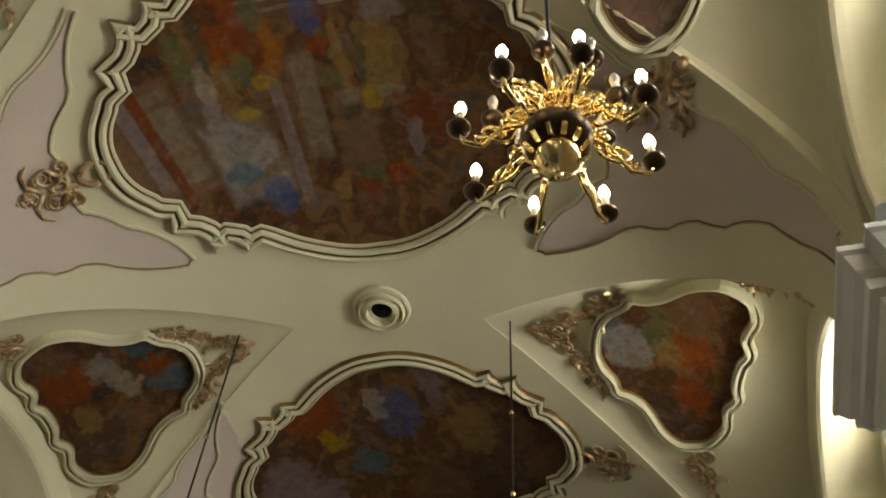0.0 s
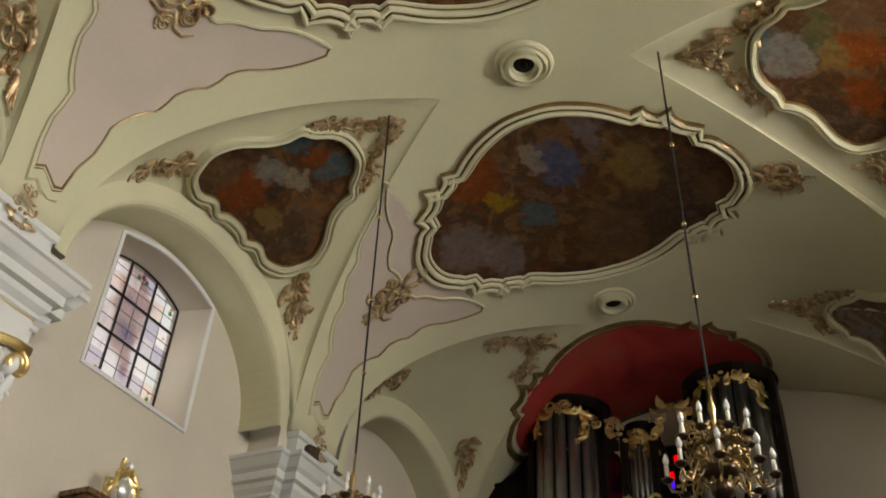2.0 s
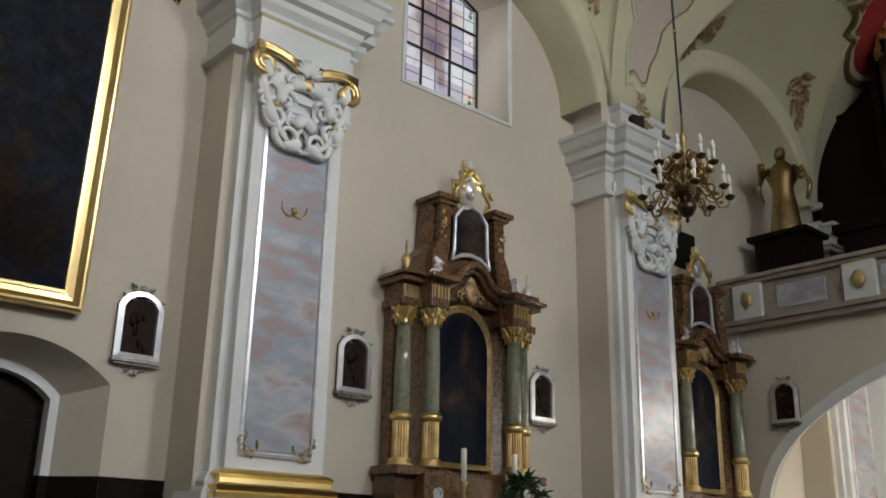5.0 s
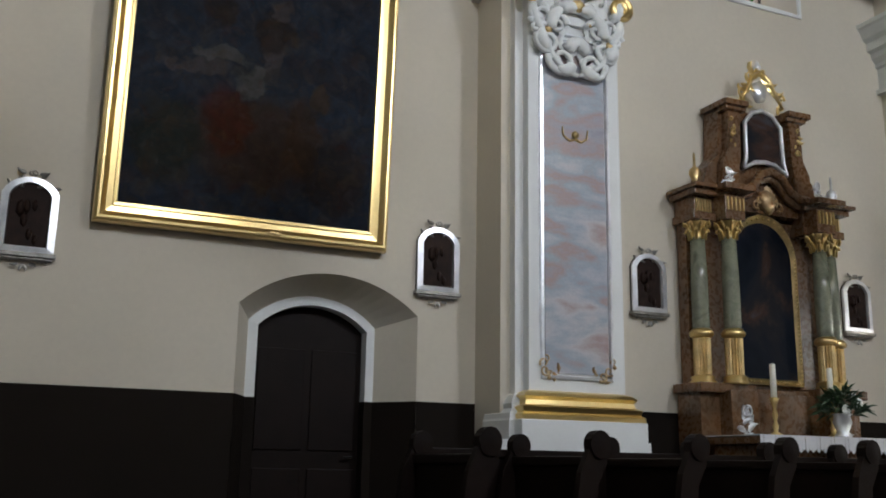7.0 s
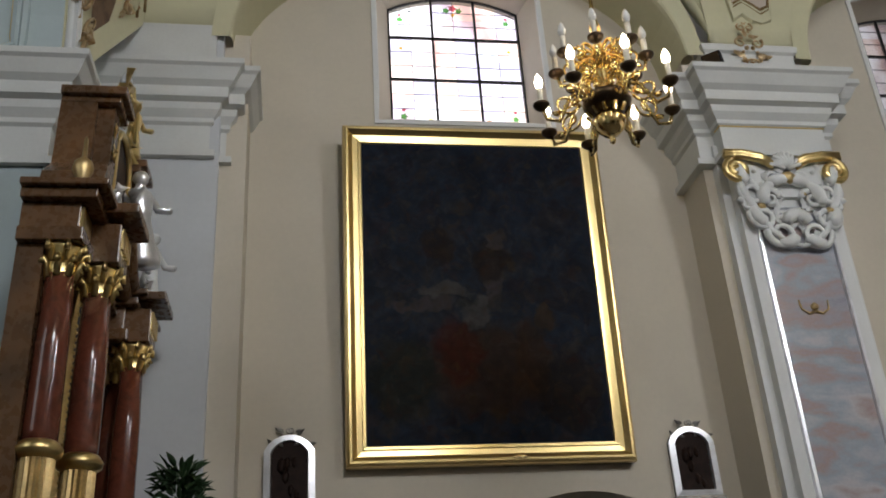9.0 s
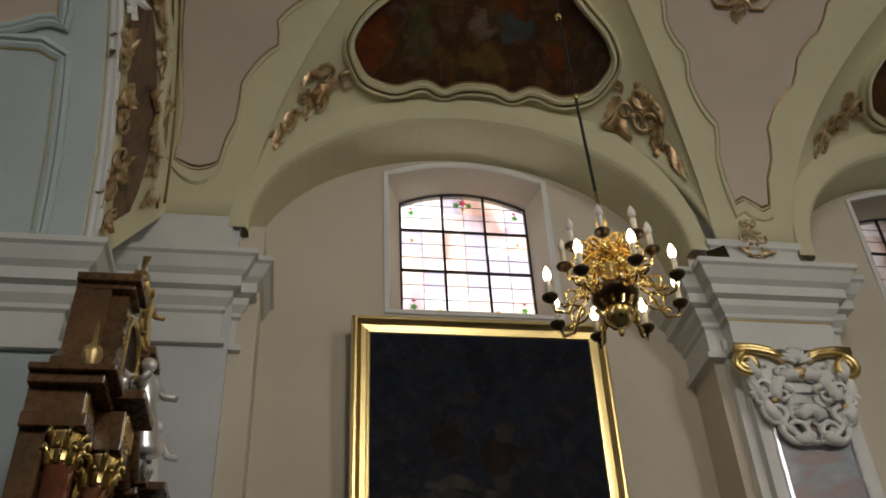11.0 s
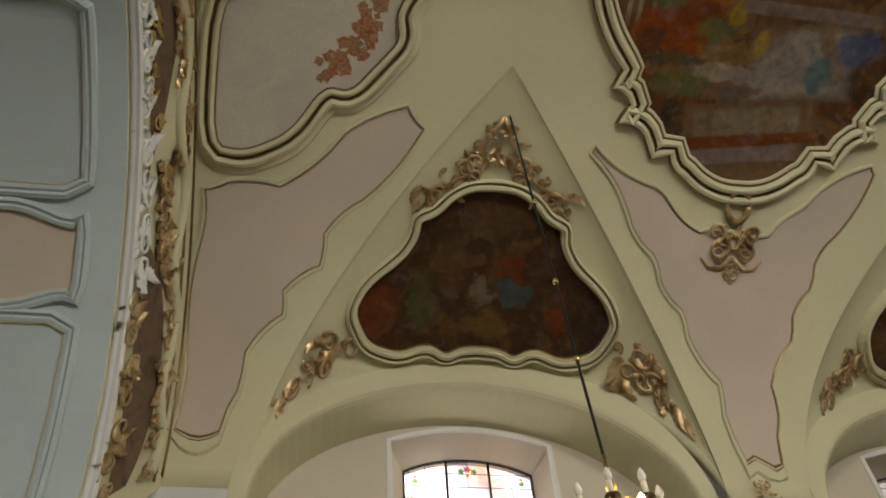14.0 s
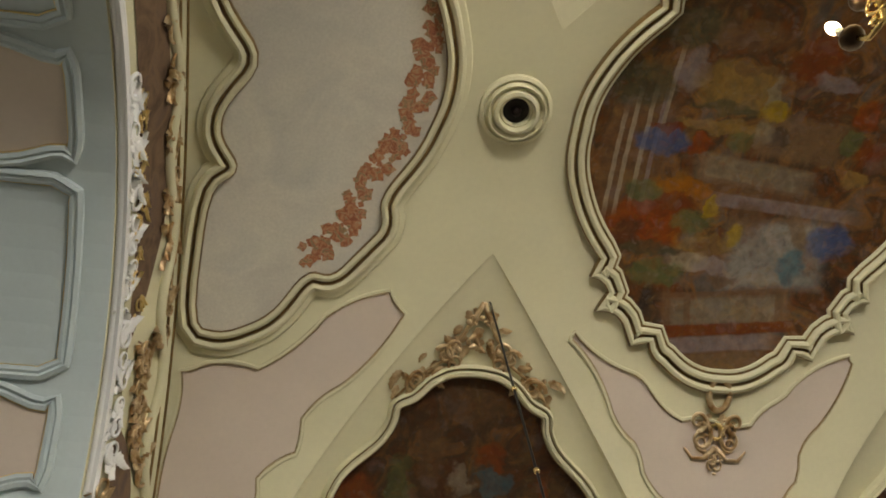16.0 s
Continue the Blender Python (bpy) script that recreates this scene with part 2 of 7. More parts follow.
def pierced_wall(bm, x0, x1, z0, z1, y0, y1, openings):
    """A wall along x with openings (xl, xr, sill, springing, rise); openings above one another share their width."""
    cuts = sorted({x0, x1, *[o[0] for o in openings], *[o[1] for o in openings]})
    for a, b in zip(cuts, cuts[1:]):
        here = sorted([o for o in openings if o[0] <= a + 1e-6 and o[1] >= b - 1e-6], key=lambda o: o[2])
        z = z0
        top = [(a, z), (b, z)]
        for xl, xr, sill, spring, rise in here:
            if sill > z0:
                prism(bm, [(a, sill)] + top + [(b, sill)], "y", y0, y1)
            arc = [p for p in arc_top(xl, xr, spring, rise, 28)]
            inside = [p for p in arc if a + 1e-6 < p[0] < b - 1e-6]

            def hgt(x):
                for p, q in zip(arc, arc[1:]):
                    if p[0] - 1e-9 <= x <= q[0] + 1e-9:
                        return p[1] + (q[1] - p[1]) * (x - p[0]) / max(1e-9, q[0] - p[0])
                return spring
            top = [(a, hgt(a)), *inside, (b, hgt(b))]
        prism(bm, [(a, z1)] + top + [(b, z1)], "y", y0, y1)
    return bm


def win_x(cx):
    return cx - 0.88, cx + 0.87


DOOR = (1.53, 3.07, 0.0, 2.24, 0.30)
WINS = [(*win_x(cx - 0.02), 6.02, 7.80, 0.2) for cx in BAYS]
wall_n = part("wall_north", pierced_wall(bmesh.new(), X0 - 0.4, X1, 0, 9.2, WALL, WALL + 0.55, [DOOR, *WINS[:2]]), CREAM)
tagged(wall_n, "cream plastered side wall with arched windows and a door", "wall", kind="structure")
wall_s = part("wall_south", pierced_wall(bmesh.new(), X0 - 0.4, X1, 0, 9.2, mirror_y(WALL + 0.55), mirror_y(WALL), [(a + NEAR_SHIFT, b + NEAR_SHIFT, *r) for a, b, *r in WINS]), CREAM)
tagged(wall_s, "cream plastered side wall with arched windows", "wall", kind="structure")
wall_w = part("wall_west", boxes(((X1, -2.9, 0), (X1 + 0.4, 3.2, 10.2)), ((X1, 4.4, 0), (X1 + 0.4, 8.05, 10.2)), ((X1, 3.2, 0), (X1 + 0.4, 4.4, 6.8)), ((X1, 3.2, 8.7), (X1 + 0.4, 4.4, 10.2))), CREAM)
tagged(wall_w, "plain end wall behind the organ gallery", "wall", kind="structure")
floor = part("floor", boxes(((-12, -3, -0.2), (X1 + 0.4, 9, 0))), FLOOR)
tagged(floor, "worn grey stone floor of the nave", "floor", kind="structure")


def ramp_material(name, stops, scale=2.0, rough=0.6, distort=1.5, detail=5.0, stretch=(1, 1, 1), bump=0.1, spec=0.4, grain=40, fleck=0.15, contrast=0.26):
    """Several colours mixed by warped noise, like a painting or a veined stone."""
    m = bpy.data.materials.new(name)
    m.use_nodes = True
    n, l = m.node_tree.nodes, m.node_tree.links
    b = n["Principled BSDF"]
    tc, mp = n.new("ShaderNodeTexCoord"), n.new("ShaderNodeMapping")
    mp.inputs["Scale"].default_value = stretch
    l.new(tc.outputs["Object"], mp.inputs["Vector"])
    t = n.new("ShaderNodeTexNoise")
    t.inputs["Scale"].default_value, t.inputs["Detail"].default_value, t.inputs["Distortion"].default_value = scale, detail, distort
    l.new(mp.outputs[0], t.inputs["Vector"])
    mr = n.new("ShaderNodeMapRange")
    mr.inputs["From Min"].default_value, mr.inputs["From Max"].default_value = 0.5 - contrast, 0.5 + contrast
    l.new(t.outputs[0], mr.inputs["Value"])
    r = n.new("ShaderNodeValToRGB")
    while len(r.color_ramp.elements) < len(stops):
        r.color_ramp.elements.new(0.5)
    for e, (p, c) in zip(r.color_ramp.elements, stops):
        e.position, e.color = p, (*c, 1)
    l.new(mr.outputs[0], r.inputs[0])
    f = n.new("ShaderNodeTexNoise")
    f.inputs["Scale"].default_value, f.inputs["Detail"].default_value = grain, 5
    l.new(tc.outputs["Object"], f.inputs["Vector"])
    v = n.new("ShaderNodeMapRange")
    v.inputs["To Min"].default_value, v.inputs["To Max"].default_value = 1 - fleck, 1 + fleck
    l.new(f.outputs[0], v.inputs["Value"])
    h = n.new("ShaderNodeHueSaturation")
    l.new(r.outputs[0], h.inputs["Color"])
    l.new(v.outputs[0], h.inputs["Value"])
    l.new(h.outputs[0], b.inputs["Base Color"])
    b.inputs["Roughness"].default_value = rough
    b.inputs["Specular IOR Level"].default_value = spec
    if bump:
        bp = n.new("ShaderNodeBump")
        bp.inputs["Strength"].default_value, bp.inputs["Distance"].default_value = bump, 0.003
        l.new(f.outputs[0], bp.inputs["Height"])
        l.new(bp.outputs[0], b.inputs["Normal"])
    return m


FRESCO_DARK = ramp_material("window_cell_fresco_paint", [(0.0, (0.05, 0.03, 0.02)), (0.25, (0.14, 0.07, 0.04)), (0.45, (0.08, 0.055, 0.035)), (0.6, (0.20, 0.13, 0.075)), (0.72, (0.13, 0.15, 0.15)), (0.85, (0.24, 0.07, 0.04)), (1.0, (0.06, 0.04, 0.03))], 2.0, 0.75, 1.5, 7, fleck=0.25, contrast=0.22)
FRESCO_RED = ramp_material("red_fresco_paint", [(0.0, (0.20, 0.016, 0.016)), (0.5, (0.40, 0.035, 0.03)), (1.0, (0.30, 0.08, 0.04))], 1.2, 0.75, 1.0)
CLOUD = ramp_material("pale_painted_sky", [(0.0, (0.50, 0.47, 0.40)), (0.5, (0.58, 0.55, 0.46)), (1.0, (0.46, 0.45, 0.40))], 1.2, 0.8, 0.8)
FLOWERS = ramp_material("painted_rose_garland", [(0.0, (0.42, 0.30, 0.18)), (0.3, (0.40, 0.17, 0.08)), (0.45, (0.25, 0.08, 0.04)), (0.6, (0.46, 0.25, 0.14)), (0.75, (0.20, 0.17, 0.09)), (1.0, (0.38, 0.14, 0.08))], 13.0, 0.8, 1.0, 6, contrast=0.22)
MARBLE = ramp_material("pink_grey_scagliola", [(0.0, (0.15, 0.14, 0.18)), (0.2, (0.33, 0.33, 0.38)), (0.36, (0.38, 0.29, 0.27)), (0.5, (0.33, 0.37, 0.43)), (0.64, (0.48, 0.47, 0.49)), (0.8, (0.38, 0.29, 0.28)), (1.0, (0.20, 0.21, 0.28))], 1.5, 0.3, 0.2, 12, (0.8, 1.0, 2.0), bump=0.02, fleck=0.12, contrast=0.24)
CANVAS = ramp_material("dark_varnished_canvas", [(0.0, (0.006, 0.008, 0.012)), (0.4, (0.011, 0.014, 0.021)), (0.6, (0.02, 0.019, 0.022)), (0.74, (0.05, 0.03, 0.023)), (0.88, (0.055, 0.055, 0.06)), (1.0, (0.014, 0.014, 0.018))], 1.3, 0.32, 1.2, 7, bump=0.02, spec=0.02, contrast=0.22)
RED_MARBLE = ramp_material("red_brown_marble", [(0.0, (0.065, 0.018, 0.011)), (0.4, (0.15, 0.042, 0.024)), (0.7, (0.10, 0.032, 0.02)), (1.0, (0.21, 0.085, 0.05))], 4.0, 0.15, 1.5, 8, bump=0.0, spec=0.6)
GREEN_MARBLE = ramp_material("grey_green_marble", [(0.0, (0.10, 0.11, 0.075)), (0.5, (0.20, 0.21, 0.15)), (1.0, (0.13, 0.13, 0.10))], 5.0, 0.15, 1.6, 8, bump=0.0, spec=0.6)


PAINTS = {"red": (0.30, 0.07, 0.03), "org": (0.38, 0.16, 0.05), "grn": (0.10, 0.13, 0.05), "blu": (0.05, 0.10, 0.22), "pale": (0.42, 0.36, 0.27), "cloud": (0.34, 0.33, 0.30), "och": (0.30, 0.20, 0.08), "drk": (0.05, 0.03, 0.018), "brn": (0.16, 0.09, 0.05), "lav": (0.26, 0.22, 0.22), "teal": (0.05, 0.14, 0.17), "yel": (0.40, 0.28, 0.06), "sand": (0.20, 0.13, 0.075), "stone": (0.26, 0.22, 0.16), "brk": (0.19, 0.045, 0.02), "olive": (0.055, 0.06, 0.03)}
# brush masses of the frescoes: place on the vault, half sizes, paint
# painted building of the first medallion: place, half sizes, paint, turn
MED1_STONES = [
    (2.84, 2.74, 0.30, 0.54, "brn", 0),
    (2.76, 2.75, 0.02, 0.54, "pale", 0),
    (2.90, 2.69, 0.02, 0.52, "pale", 0),
    (3.04, 2.11, 0.02, 0.37, "pale", 0),
    (2.66, 2.87, 0.02, 0.45, "pale", 0),
    (3.01, 2.64, 0.02, 0.47, "lav", 0),
    (4.42, 2.43, 0.39, 0.19, "sand", 3),
    (4.08, 2.83, 0.51, 0.12, "stone", 5),
    (4.22, 3.01, 0.56, 0.06, "brn", 5),
    (4.47, 3.14, 0.65, 0.06, "lav", 2),
    (4.50, 3.64, 0.45, 0.31, "cloud", -5),
    (4.75, 3.48, 0.07, 0.32, "sand", -30),
    (4.03, 4.09, 0.60, 0.03, "brn", -7),
    (4.11, 4.25, 0.56, 0.12, "stone", -7),
    (3.70, 4.30, 0.03, 0.14, "brn", -7),
    (3.48, 4.29, 0.04, 0.18, "brn", -7),
    (4.67, 4.15, 0.04, 0.16, "brn", -7),
    (4.11, 4.44, 0.65, 0.05, "brk", -7),
    (4.08, 4.59, 0.52, 0.07, "lav", -7),
    (4.12, 4.76, 0.43, 0.08, "sand", -7),
]
MED1_ROBES = [
    (2.76, 2.05, 0.30, 0.21, "olive"),
    (3.01, 1.47, 0.39, 0.17, "olive"),
    (3.62, 1.47, 0.34, 0.15, "brn"),
    (3.19, 1.85, 0.13, 0.18, "lav"),
    (3.65, 1.97, 0.37, 0.21, "och"),
    (3.77, 1.80, 0.17, 0.05, "brn"),
    (3.62, 2.19, 0.30, 0.05, "olive"),
    (3.62, 2.38, 0.41, 0.07, "och"),
    (4.31, 1.63, 0.21, 0.21, "brk"),
    (4.02, 2.01, 0.06, 0.19, "stone"),
    (4.08, 2.17, 0.14, 0.08, "yel"),
    (4.21, 2.41, 0.10, 0.09, "drk"),
    (4.03, 2.41, 0.10, 0.12, "stone"),
    (3.83, 2.50, 0.11, 0.08, "grn"),
    (3.07, 2.59, 0.23, 0.11, "blu"),
    (3.10, 2.46, 0.19, 0.04, "brk"),
    (3.46, 2.58, 0.11, 0.09, "red"),
    (3.10, 3.46, 0.37, 0.24, "red"),
    (3.39, 3.03, 0.28, 0.11, "org"),
    (3.35, 3.22, 0.21, 0.11, "brk"),
]
MED1_CROWD = [
    (2.93, 3.57, 0.13, 0.17, "drk"),
    (3.01, 3.10, 0.18, 0.09, "grn"),
    (3.56, 3.37, 0.18, 0.12, "grn"),
    (3.74, 3.21, 0.07, 0.10, "yel"),
    (4.08, 3.32, 0.16, 0.19, "brn"),
    (4.04, 3.46, 0.10, 0.10, "yel"),
    (3.75, 3.61, 0.26, 0.09, "och"),
    (3.80, 3.64, 0.13, 0.09, "brn"),
    (3.18, 3.69, 0.28, 0.07, "olive"),
    (3.62, 3.79, 0.19, 0.09, "pale"),
    (3.87, 3.81, 0.17, 0.08, "lav"),
    (3.31, 3.94, 0.27, 0.12, "grn"),
    (4.02, 3.95, 0.15, 0.06, "brn"),
    (5.03, 3.45, 0.21, 0.16, "blu"),
    (4.71, 3.75, 0.13, 0.17, "teal"),
    (5.14, 2.48, 0.15, 0.10, "brk"),
    (4.95, 2.41, 0.08, 0.11, "grn"),
    (5.12, 2.76, 0.13, 0.09, "och"),
    (5.00, 2.12, 0.13, 0.13, "red"),
    (4.61, 1.83, 0.21, 0.09, "lav"),
]
MED2 = [
    (8.21, 4.13, 0.45, 0.30, "red"),
    (8.82, 3.98, 0.18, 0.14, "yel"),
    (8.56, 3.05, 0.40, 0.26, "blu"),
    (8.33, 3.31, 0.25, 0.14, "pale"),
    (9.34, 4.70, 0.40, 0.30, "lav"),
    (9.85, 4.37, 0.40, 0.25, "lav"),
    (9.59, 1.65, 0.80, 0.60, "drk"),
    (10.2, 2.1, 0.60, 0.90, "drk"),
    (10.26, 2.85, 0.60, 0.40, "brn"),
    (9.68, 1.08, 0.40, 0.40, "brn"),
    (8.97, 2.16, 0.40, 0.25, "och"),
    (9.34, 3.63, 0.25, 0.20, "teal"),
    (7.84, 2.53, 0.60, 0.15, "lav"),
]
CELL1 = [
    (1.88, 5.93, 0.14, 0.12, "red"),
    (1.93, 6.17, 0.15, 0.10, "teal"),
    (1.58, 6.17, 0.10, 0.14, "pale"),
    (1.68, 6.51, 0.25, 0.10, "och"),
    (0.47, 6.32, 0.20, 0.22, "red"),
    (0.94, 6.27, 0.12, 0.25, "grn"),
    (2.41, 6.35, 0.08, 0.20, "red"),
    (2.74, 6.25, 0.25, 0.30, "drk"),
    (1.62, 5.43, 0.30, 0.20, "brn"),
    (1.25, 5.97, 0.12, 0.30, "brn"),
]
CELLR = [
    (7.27, 0.31, 0.22, 0.20, "teal"),
    (7.52, 0.07, 0.28, 0.25, "cloud"),
    (7.21, -0.31, 0.30, 0.14, "grn"),
    (7.51, -0.62, 0.25, 0.20, "red"),
    (6.94, -0.64, 0.30, 0.22, "brn"),
    (8.51, -0.21, 0.30, 0.30, "drk"),
    (8.19, -0.58, 0.22, 0.16, "red"),
    (7.57, -0.40, 0.18, 0.14, "och"),
]
CELL2 = [
    (6.42, 5.59, 0.20, 0.16, "teal"),
    (7.07, 5.46, 0.15, 0.20, "teal"),
    (6.93, 5.90, 0.14, 0.14, "pale"),
    (6.66, 6.40, 0.25, 0.25, "red"),
    (6.60, 6.04, 0.20, 0.15, "cloud"),
    (6.19, 6.45, 0.25, 0.20, "brn"),
    (7.50, 6.48, 0.30, 0.30, "drk"),
    (6.78, 5.52, 0.10, 0.15, "red"),
    (7.20, 6.45, 0.20, 0.12, "och"),
]


def fresco(name, masses, ground, dim=1.0, wander=0.36, stones=(), upright=False, rough=0.7, spec=0.3):
    """Brushed paint: soft masses of colour with ragged edges over a warm mottled ground."""
    m = bpy.data.materials.new(name)
    m.use_nodes = True
    n, l = m.node_tree.nodes, m.node_tree.links
    b = n["Principled BSDF"]
    tc = n.new("ShaderNodeTexCoord")
    flat = n.new("ShaderNodeMapping")
    flat.inputs["Rotation"].default_value = (-math.pi / 2 if upright else 0, 0, 0)
    l.new(tc.outputs["Object"], flat.inputs[0])
    t = n.new("ShaderNodeTexNoise")
    t.inputs["Scale"].default_value, t.inputs["Detail"].default_value, t.inputs["Distortion"].default_value = 2.2, 6.0, 1.1
    l.new(flat.outputs[0], t.inputs["Vector"])
    r = n.new("ShaderNodeValToRGB")
    for k, (p, c) in enumerate(ground):
        e = r.color_ramp.elements[k] if k < 2 else r.color_ramp.elements.new(p)
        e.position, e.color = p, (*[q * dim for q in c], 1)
    l.new(t.outputs[0], r.inputs[0])
    warp = n.new("ShaderNodeTexNoise")
    warp.inputs["Scale"].default_value, warp.inputs["Detail"].default_value = 6.0, 9.0
    l.new(flat.outputs[0], warp.inputs["Vector"])
    wm = n.new("ShaderNodeVectorMath")
    wm.operation = "MULTIPLY_ADD"
    wm.inputs[1].default_value, wm.inputs[2].default_value = (wander, wander, 0), (-wander / 2, -wander / 2, 0)
    l.new(warp.outputs["Color"], wm.inputs[0])
    add = n.new("ShaderNodeVectorMath")
    l.new(flat.outputs[0], add.inputs[0])
    l.new(wm.outputs[0], add.inputs[1])
    edge = n.new("ShaderNodeVectorMath")
    edge.operation = "MULTIPLY_ADD"
    edge.inputs[1].default_value = (0.12, 0.12, 0)
    l.new(wm.outputs[0], edge.inputs[0])
    l.new(flat.outputs[0], edge.inputs[2])
    col = r.outputs[0]
    for x, y, rx, ry, paint, *turn in [*stones, *masses]:
        mp = n.new("ShaderNodeMapping")
        mp.vector_type = "TEXTURE"
        mp.inputs["Location"].default_value, mp.inputs["Scale"].default_value = (x, y, 0), (rx * 1.15, ry * 1.15, 1000)
        if turn:
            mp.inputs["Rotation"].default_value = (0, 0, radians(turn[0]))
        l.new((edge if turn else add).outputs[0], mp.inputs[0])
        if turn:
            # a straight-edged block: the larger of its two offsets
            ab = n.new("ShaderNodeVectorMath")
            ab.operation = "ABSOLUTE"
            l.new(mp.outputs[0], ab.inputs[0])
            xy = n.new("ShaderNodeSeparateXYZ")
            l.new(ab.outputs[0], xy.inputs[0])
            ln = n.new("ShaderNodeMath")
            ln.operation = "MAXIMUM"
            l.new(xy.outputs[0], ln.inputs[0])
            l.new(xy.outputs[1], ln.inputs[1])
        else:
            ln = n.new("ShaderNodeVectorMath")
            ln.operation = "LENGTH"
            l.new(mp.outputs[0], ln.inputs[0])
        mr = n.new("ShaderNodeMapRange")
        mr.interpolation_type = "SMOOTHSTEP"
        mr.inputs["From Min"].default_value, mr.inputs["From Max"].default_value = 1.2, 0.74
        l.new(ln.outputs["Value"], mr.inputs["Value"])
        mul = n.new("ShaderNodeMath")
        mul.operation = "MULTIPLY"
        mul.inputs[1].default_value = 0.68
        l.new(mr.outputs[0], mul.inputs[0])
        mx = n.new("ShaderNodeMix")
        mx.data_type = "RGBA"
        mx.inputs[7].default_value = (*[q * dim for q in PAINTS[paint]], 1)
        l.new(mul.outputs[0], mx.inputs[0])
        l.new(col, mx.inputs[6])
        col = mx.outputs[2]
    for scale, most in ((5.5, 0.28), (13.0, 0.30), (27.0, 0.18)):
        # brush dabs, from broad to fine
        vo = n.new("ShaderNodeTexVoronoi")
        vo.inputs["Scale"].default_value = scale
        l.new(add.outputs[0], vo.inputs["Vector"])
        sep = n.new("ShaderNodeSeparateColor")
        l.new(vo.outputs["Color"], sep.inputs[0])
        dabs = n.new("ShaderNodeValToRGB")
        for k, (p, c) in enumerate([(0.0, "drk"), (0.2, "brn"), (0.36, "och"), (0.46, "brk"), (0.56, "drk"), (0.66, "olive"), (0.76, "sand"), (0.88, "lav"), (1.0, "drk")]):
            e = dabs.color_ramp.elements[k] if k < 2 else dabs.color_ramp.elements.new(p)
            e.position, e.color = p, (*[q * dim for q in PAINTS[c]], 1)
        l.new(sep.outputs[0], dabs.inputs[0])
        dm = n.new("ShaderNodeMapRange")
        dm.inputs["From Min"].default_value, dm.inputs["From Max"].default_value, dm.inputs["To Max"].default_value = 0.62, 0.15, most
        l.new(vo.outputs["Distance"], dm.inputs["Value"])
        dx = n.new("ShaderNodeMix")
        dx.data_type = "RGBA"
        l.new(dm.outputs[0], dx.inputs[0])
        l.new(col, dx.inputs[6])
        l.new(dabs.outputs[0], dx.inputs[7])
        col = dx.outputs[2]
    f = n.new("ShaderNodeTexNoise")
    f.inputs["Scale"].default_value, f.inputs["Detail"].default_value = 11.0, 7.0
    l.new(flat.outputs[0], f.inputs["Vector"])
    v = n.new("ShaderNodeMapRange")
    v.inputs["From Min"].default_value, v.inputs["From Max"].default_value, v.inputs["To Min"].default_value, v.inputs["To Max"].default_value = 0.3, 0.7, 0.82, 1.18
    l.new(f.outputs[0], v.inputs["Value"])
    h = n.new("ShaderNodeHueSaturation")
    l.new(col, h.inputs["Color"])
    h.inputs["Saturation"].default_value = 1.2
    l.new(v.outputs[0], h.inputs["Value"])
    l.new(h.outputs[0], b.inputs["Base Color"])
    b.inputs["Roughness"].default_value = rough
    b.inputs["Specular IOR Level"].default_value = spec
    return m


UMBER = [(0.30, (0.025, 0.015, 0.010)), (0.42, (0.13, 0.05, 0.022)), (0.5, (0.07, 0.04, 0.022)), (0.58, (0.22, 0.11, 0.05)), (0.68, (0.10, 0.08, 0.065))]
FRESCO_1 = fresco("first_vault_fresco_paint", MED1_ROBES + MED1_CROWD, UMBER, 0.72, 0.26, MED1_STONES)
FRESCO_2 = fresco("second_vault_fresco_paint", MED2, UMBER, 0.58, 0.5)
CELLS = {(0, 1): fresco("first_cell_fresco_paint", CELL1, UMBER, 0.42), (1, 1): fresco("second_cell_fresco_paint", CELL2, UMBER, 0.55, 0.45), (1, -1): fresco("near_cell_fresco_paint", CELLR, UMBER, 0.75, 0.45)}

NIGHT = [(0.30, (0.035, 0.055, 0.09)), (0.45, (0.06, 0.085, 0.13)), (0.55, (0.09, 0.115, 0.165)), (0.65, (0.05, 0.065, 0.10)), (0.75, (0.12, 0.12, 0.14))]
GREAT_CANVAS = fresco("dark_varnished_scene_paint", [(0.0, 0.75, 0.42, 0.34, "brn"), (-0.22, 0.95, 0.18, 0.25, "brk"), (0.38, 0.9, 0.14, 0.3, "brn"), (-0.5, 1.35, 0.25, 0.05, "lav"), (-0.35, 1.47, 0.2, 0.06, "cloud"), (-0.05, 1.3, 0.12, 0.12, "cloud"), (0.1, 1.55, 0.06, 0.2, "lav"), (0.55, 1.25, 0.07, 0.1, "sand"), (-0.35, 1.9, 0.12, 0.18, "drk"), (0.1, 1.75, 0.14, 0.16, "drk"), (0.15, 1.95, 0.08, 0.1, "lav"), (0.65, 0.6, 0.25, 0.3, "drk"), (-0.7, 0.7, 0.25, 0.3, "olive")], NIGHT, 0.17, 0.32, (), True, 0.45, 0.03)

# ---- relief on the vault ----
def smooth_path(pts, step=0.06, closed=True, sharp=()):
    """Points along straight runs between the given ones, evenly stepped."""
    out = []
    n = len(pts)
    for i in range(n if closed else n - 1):
        a, b = Vector(pts[i]), Vector(pts[(i + 1) % n])
        k = max(1, int((b - a).length / step))
        out += [a + (b - a) * j / k for j in range(k)]
    if not closed:
        out.append(Vector(pts[-1]))
    return out


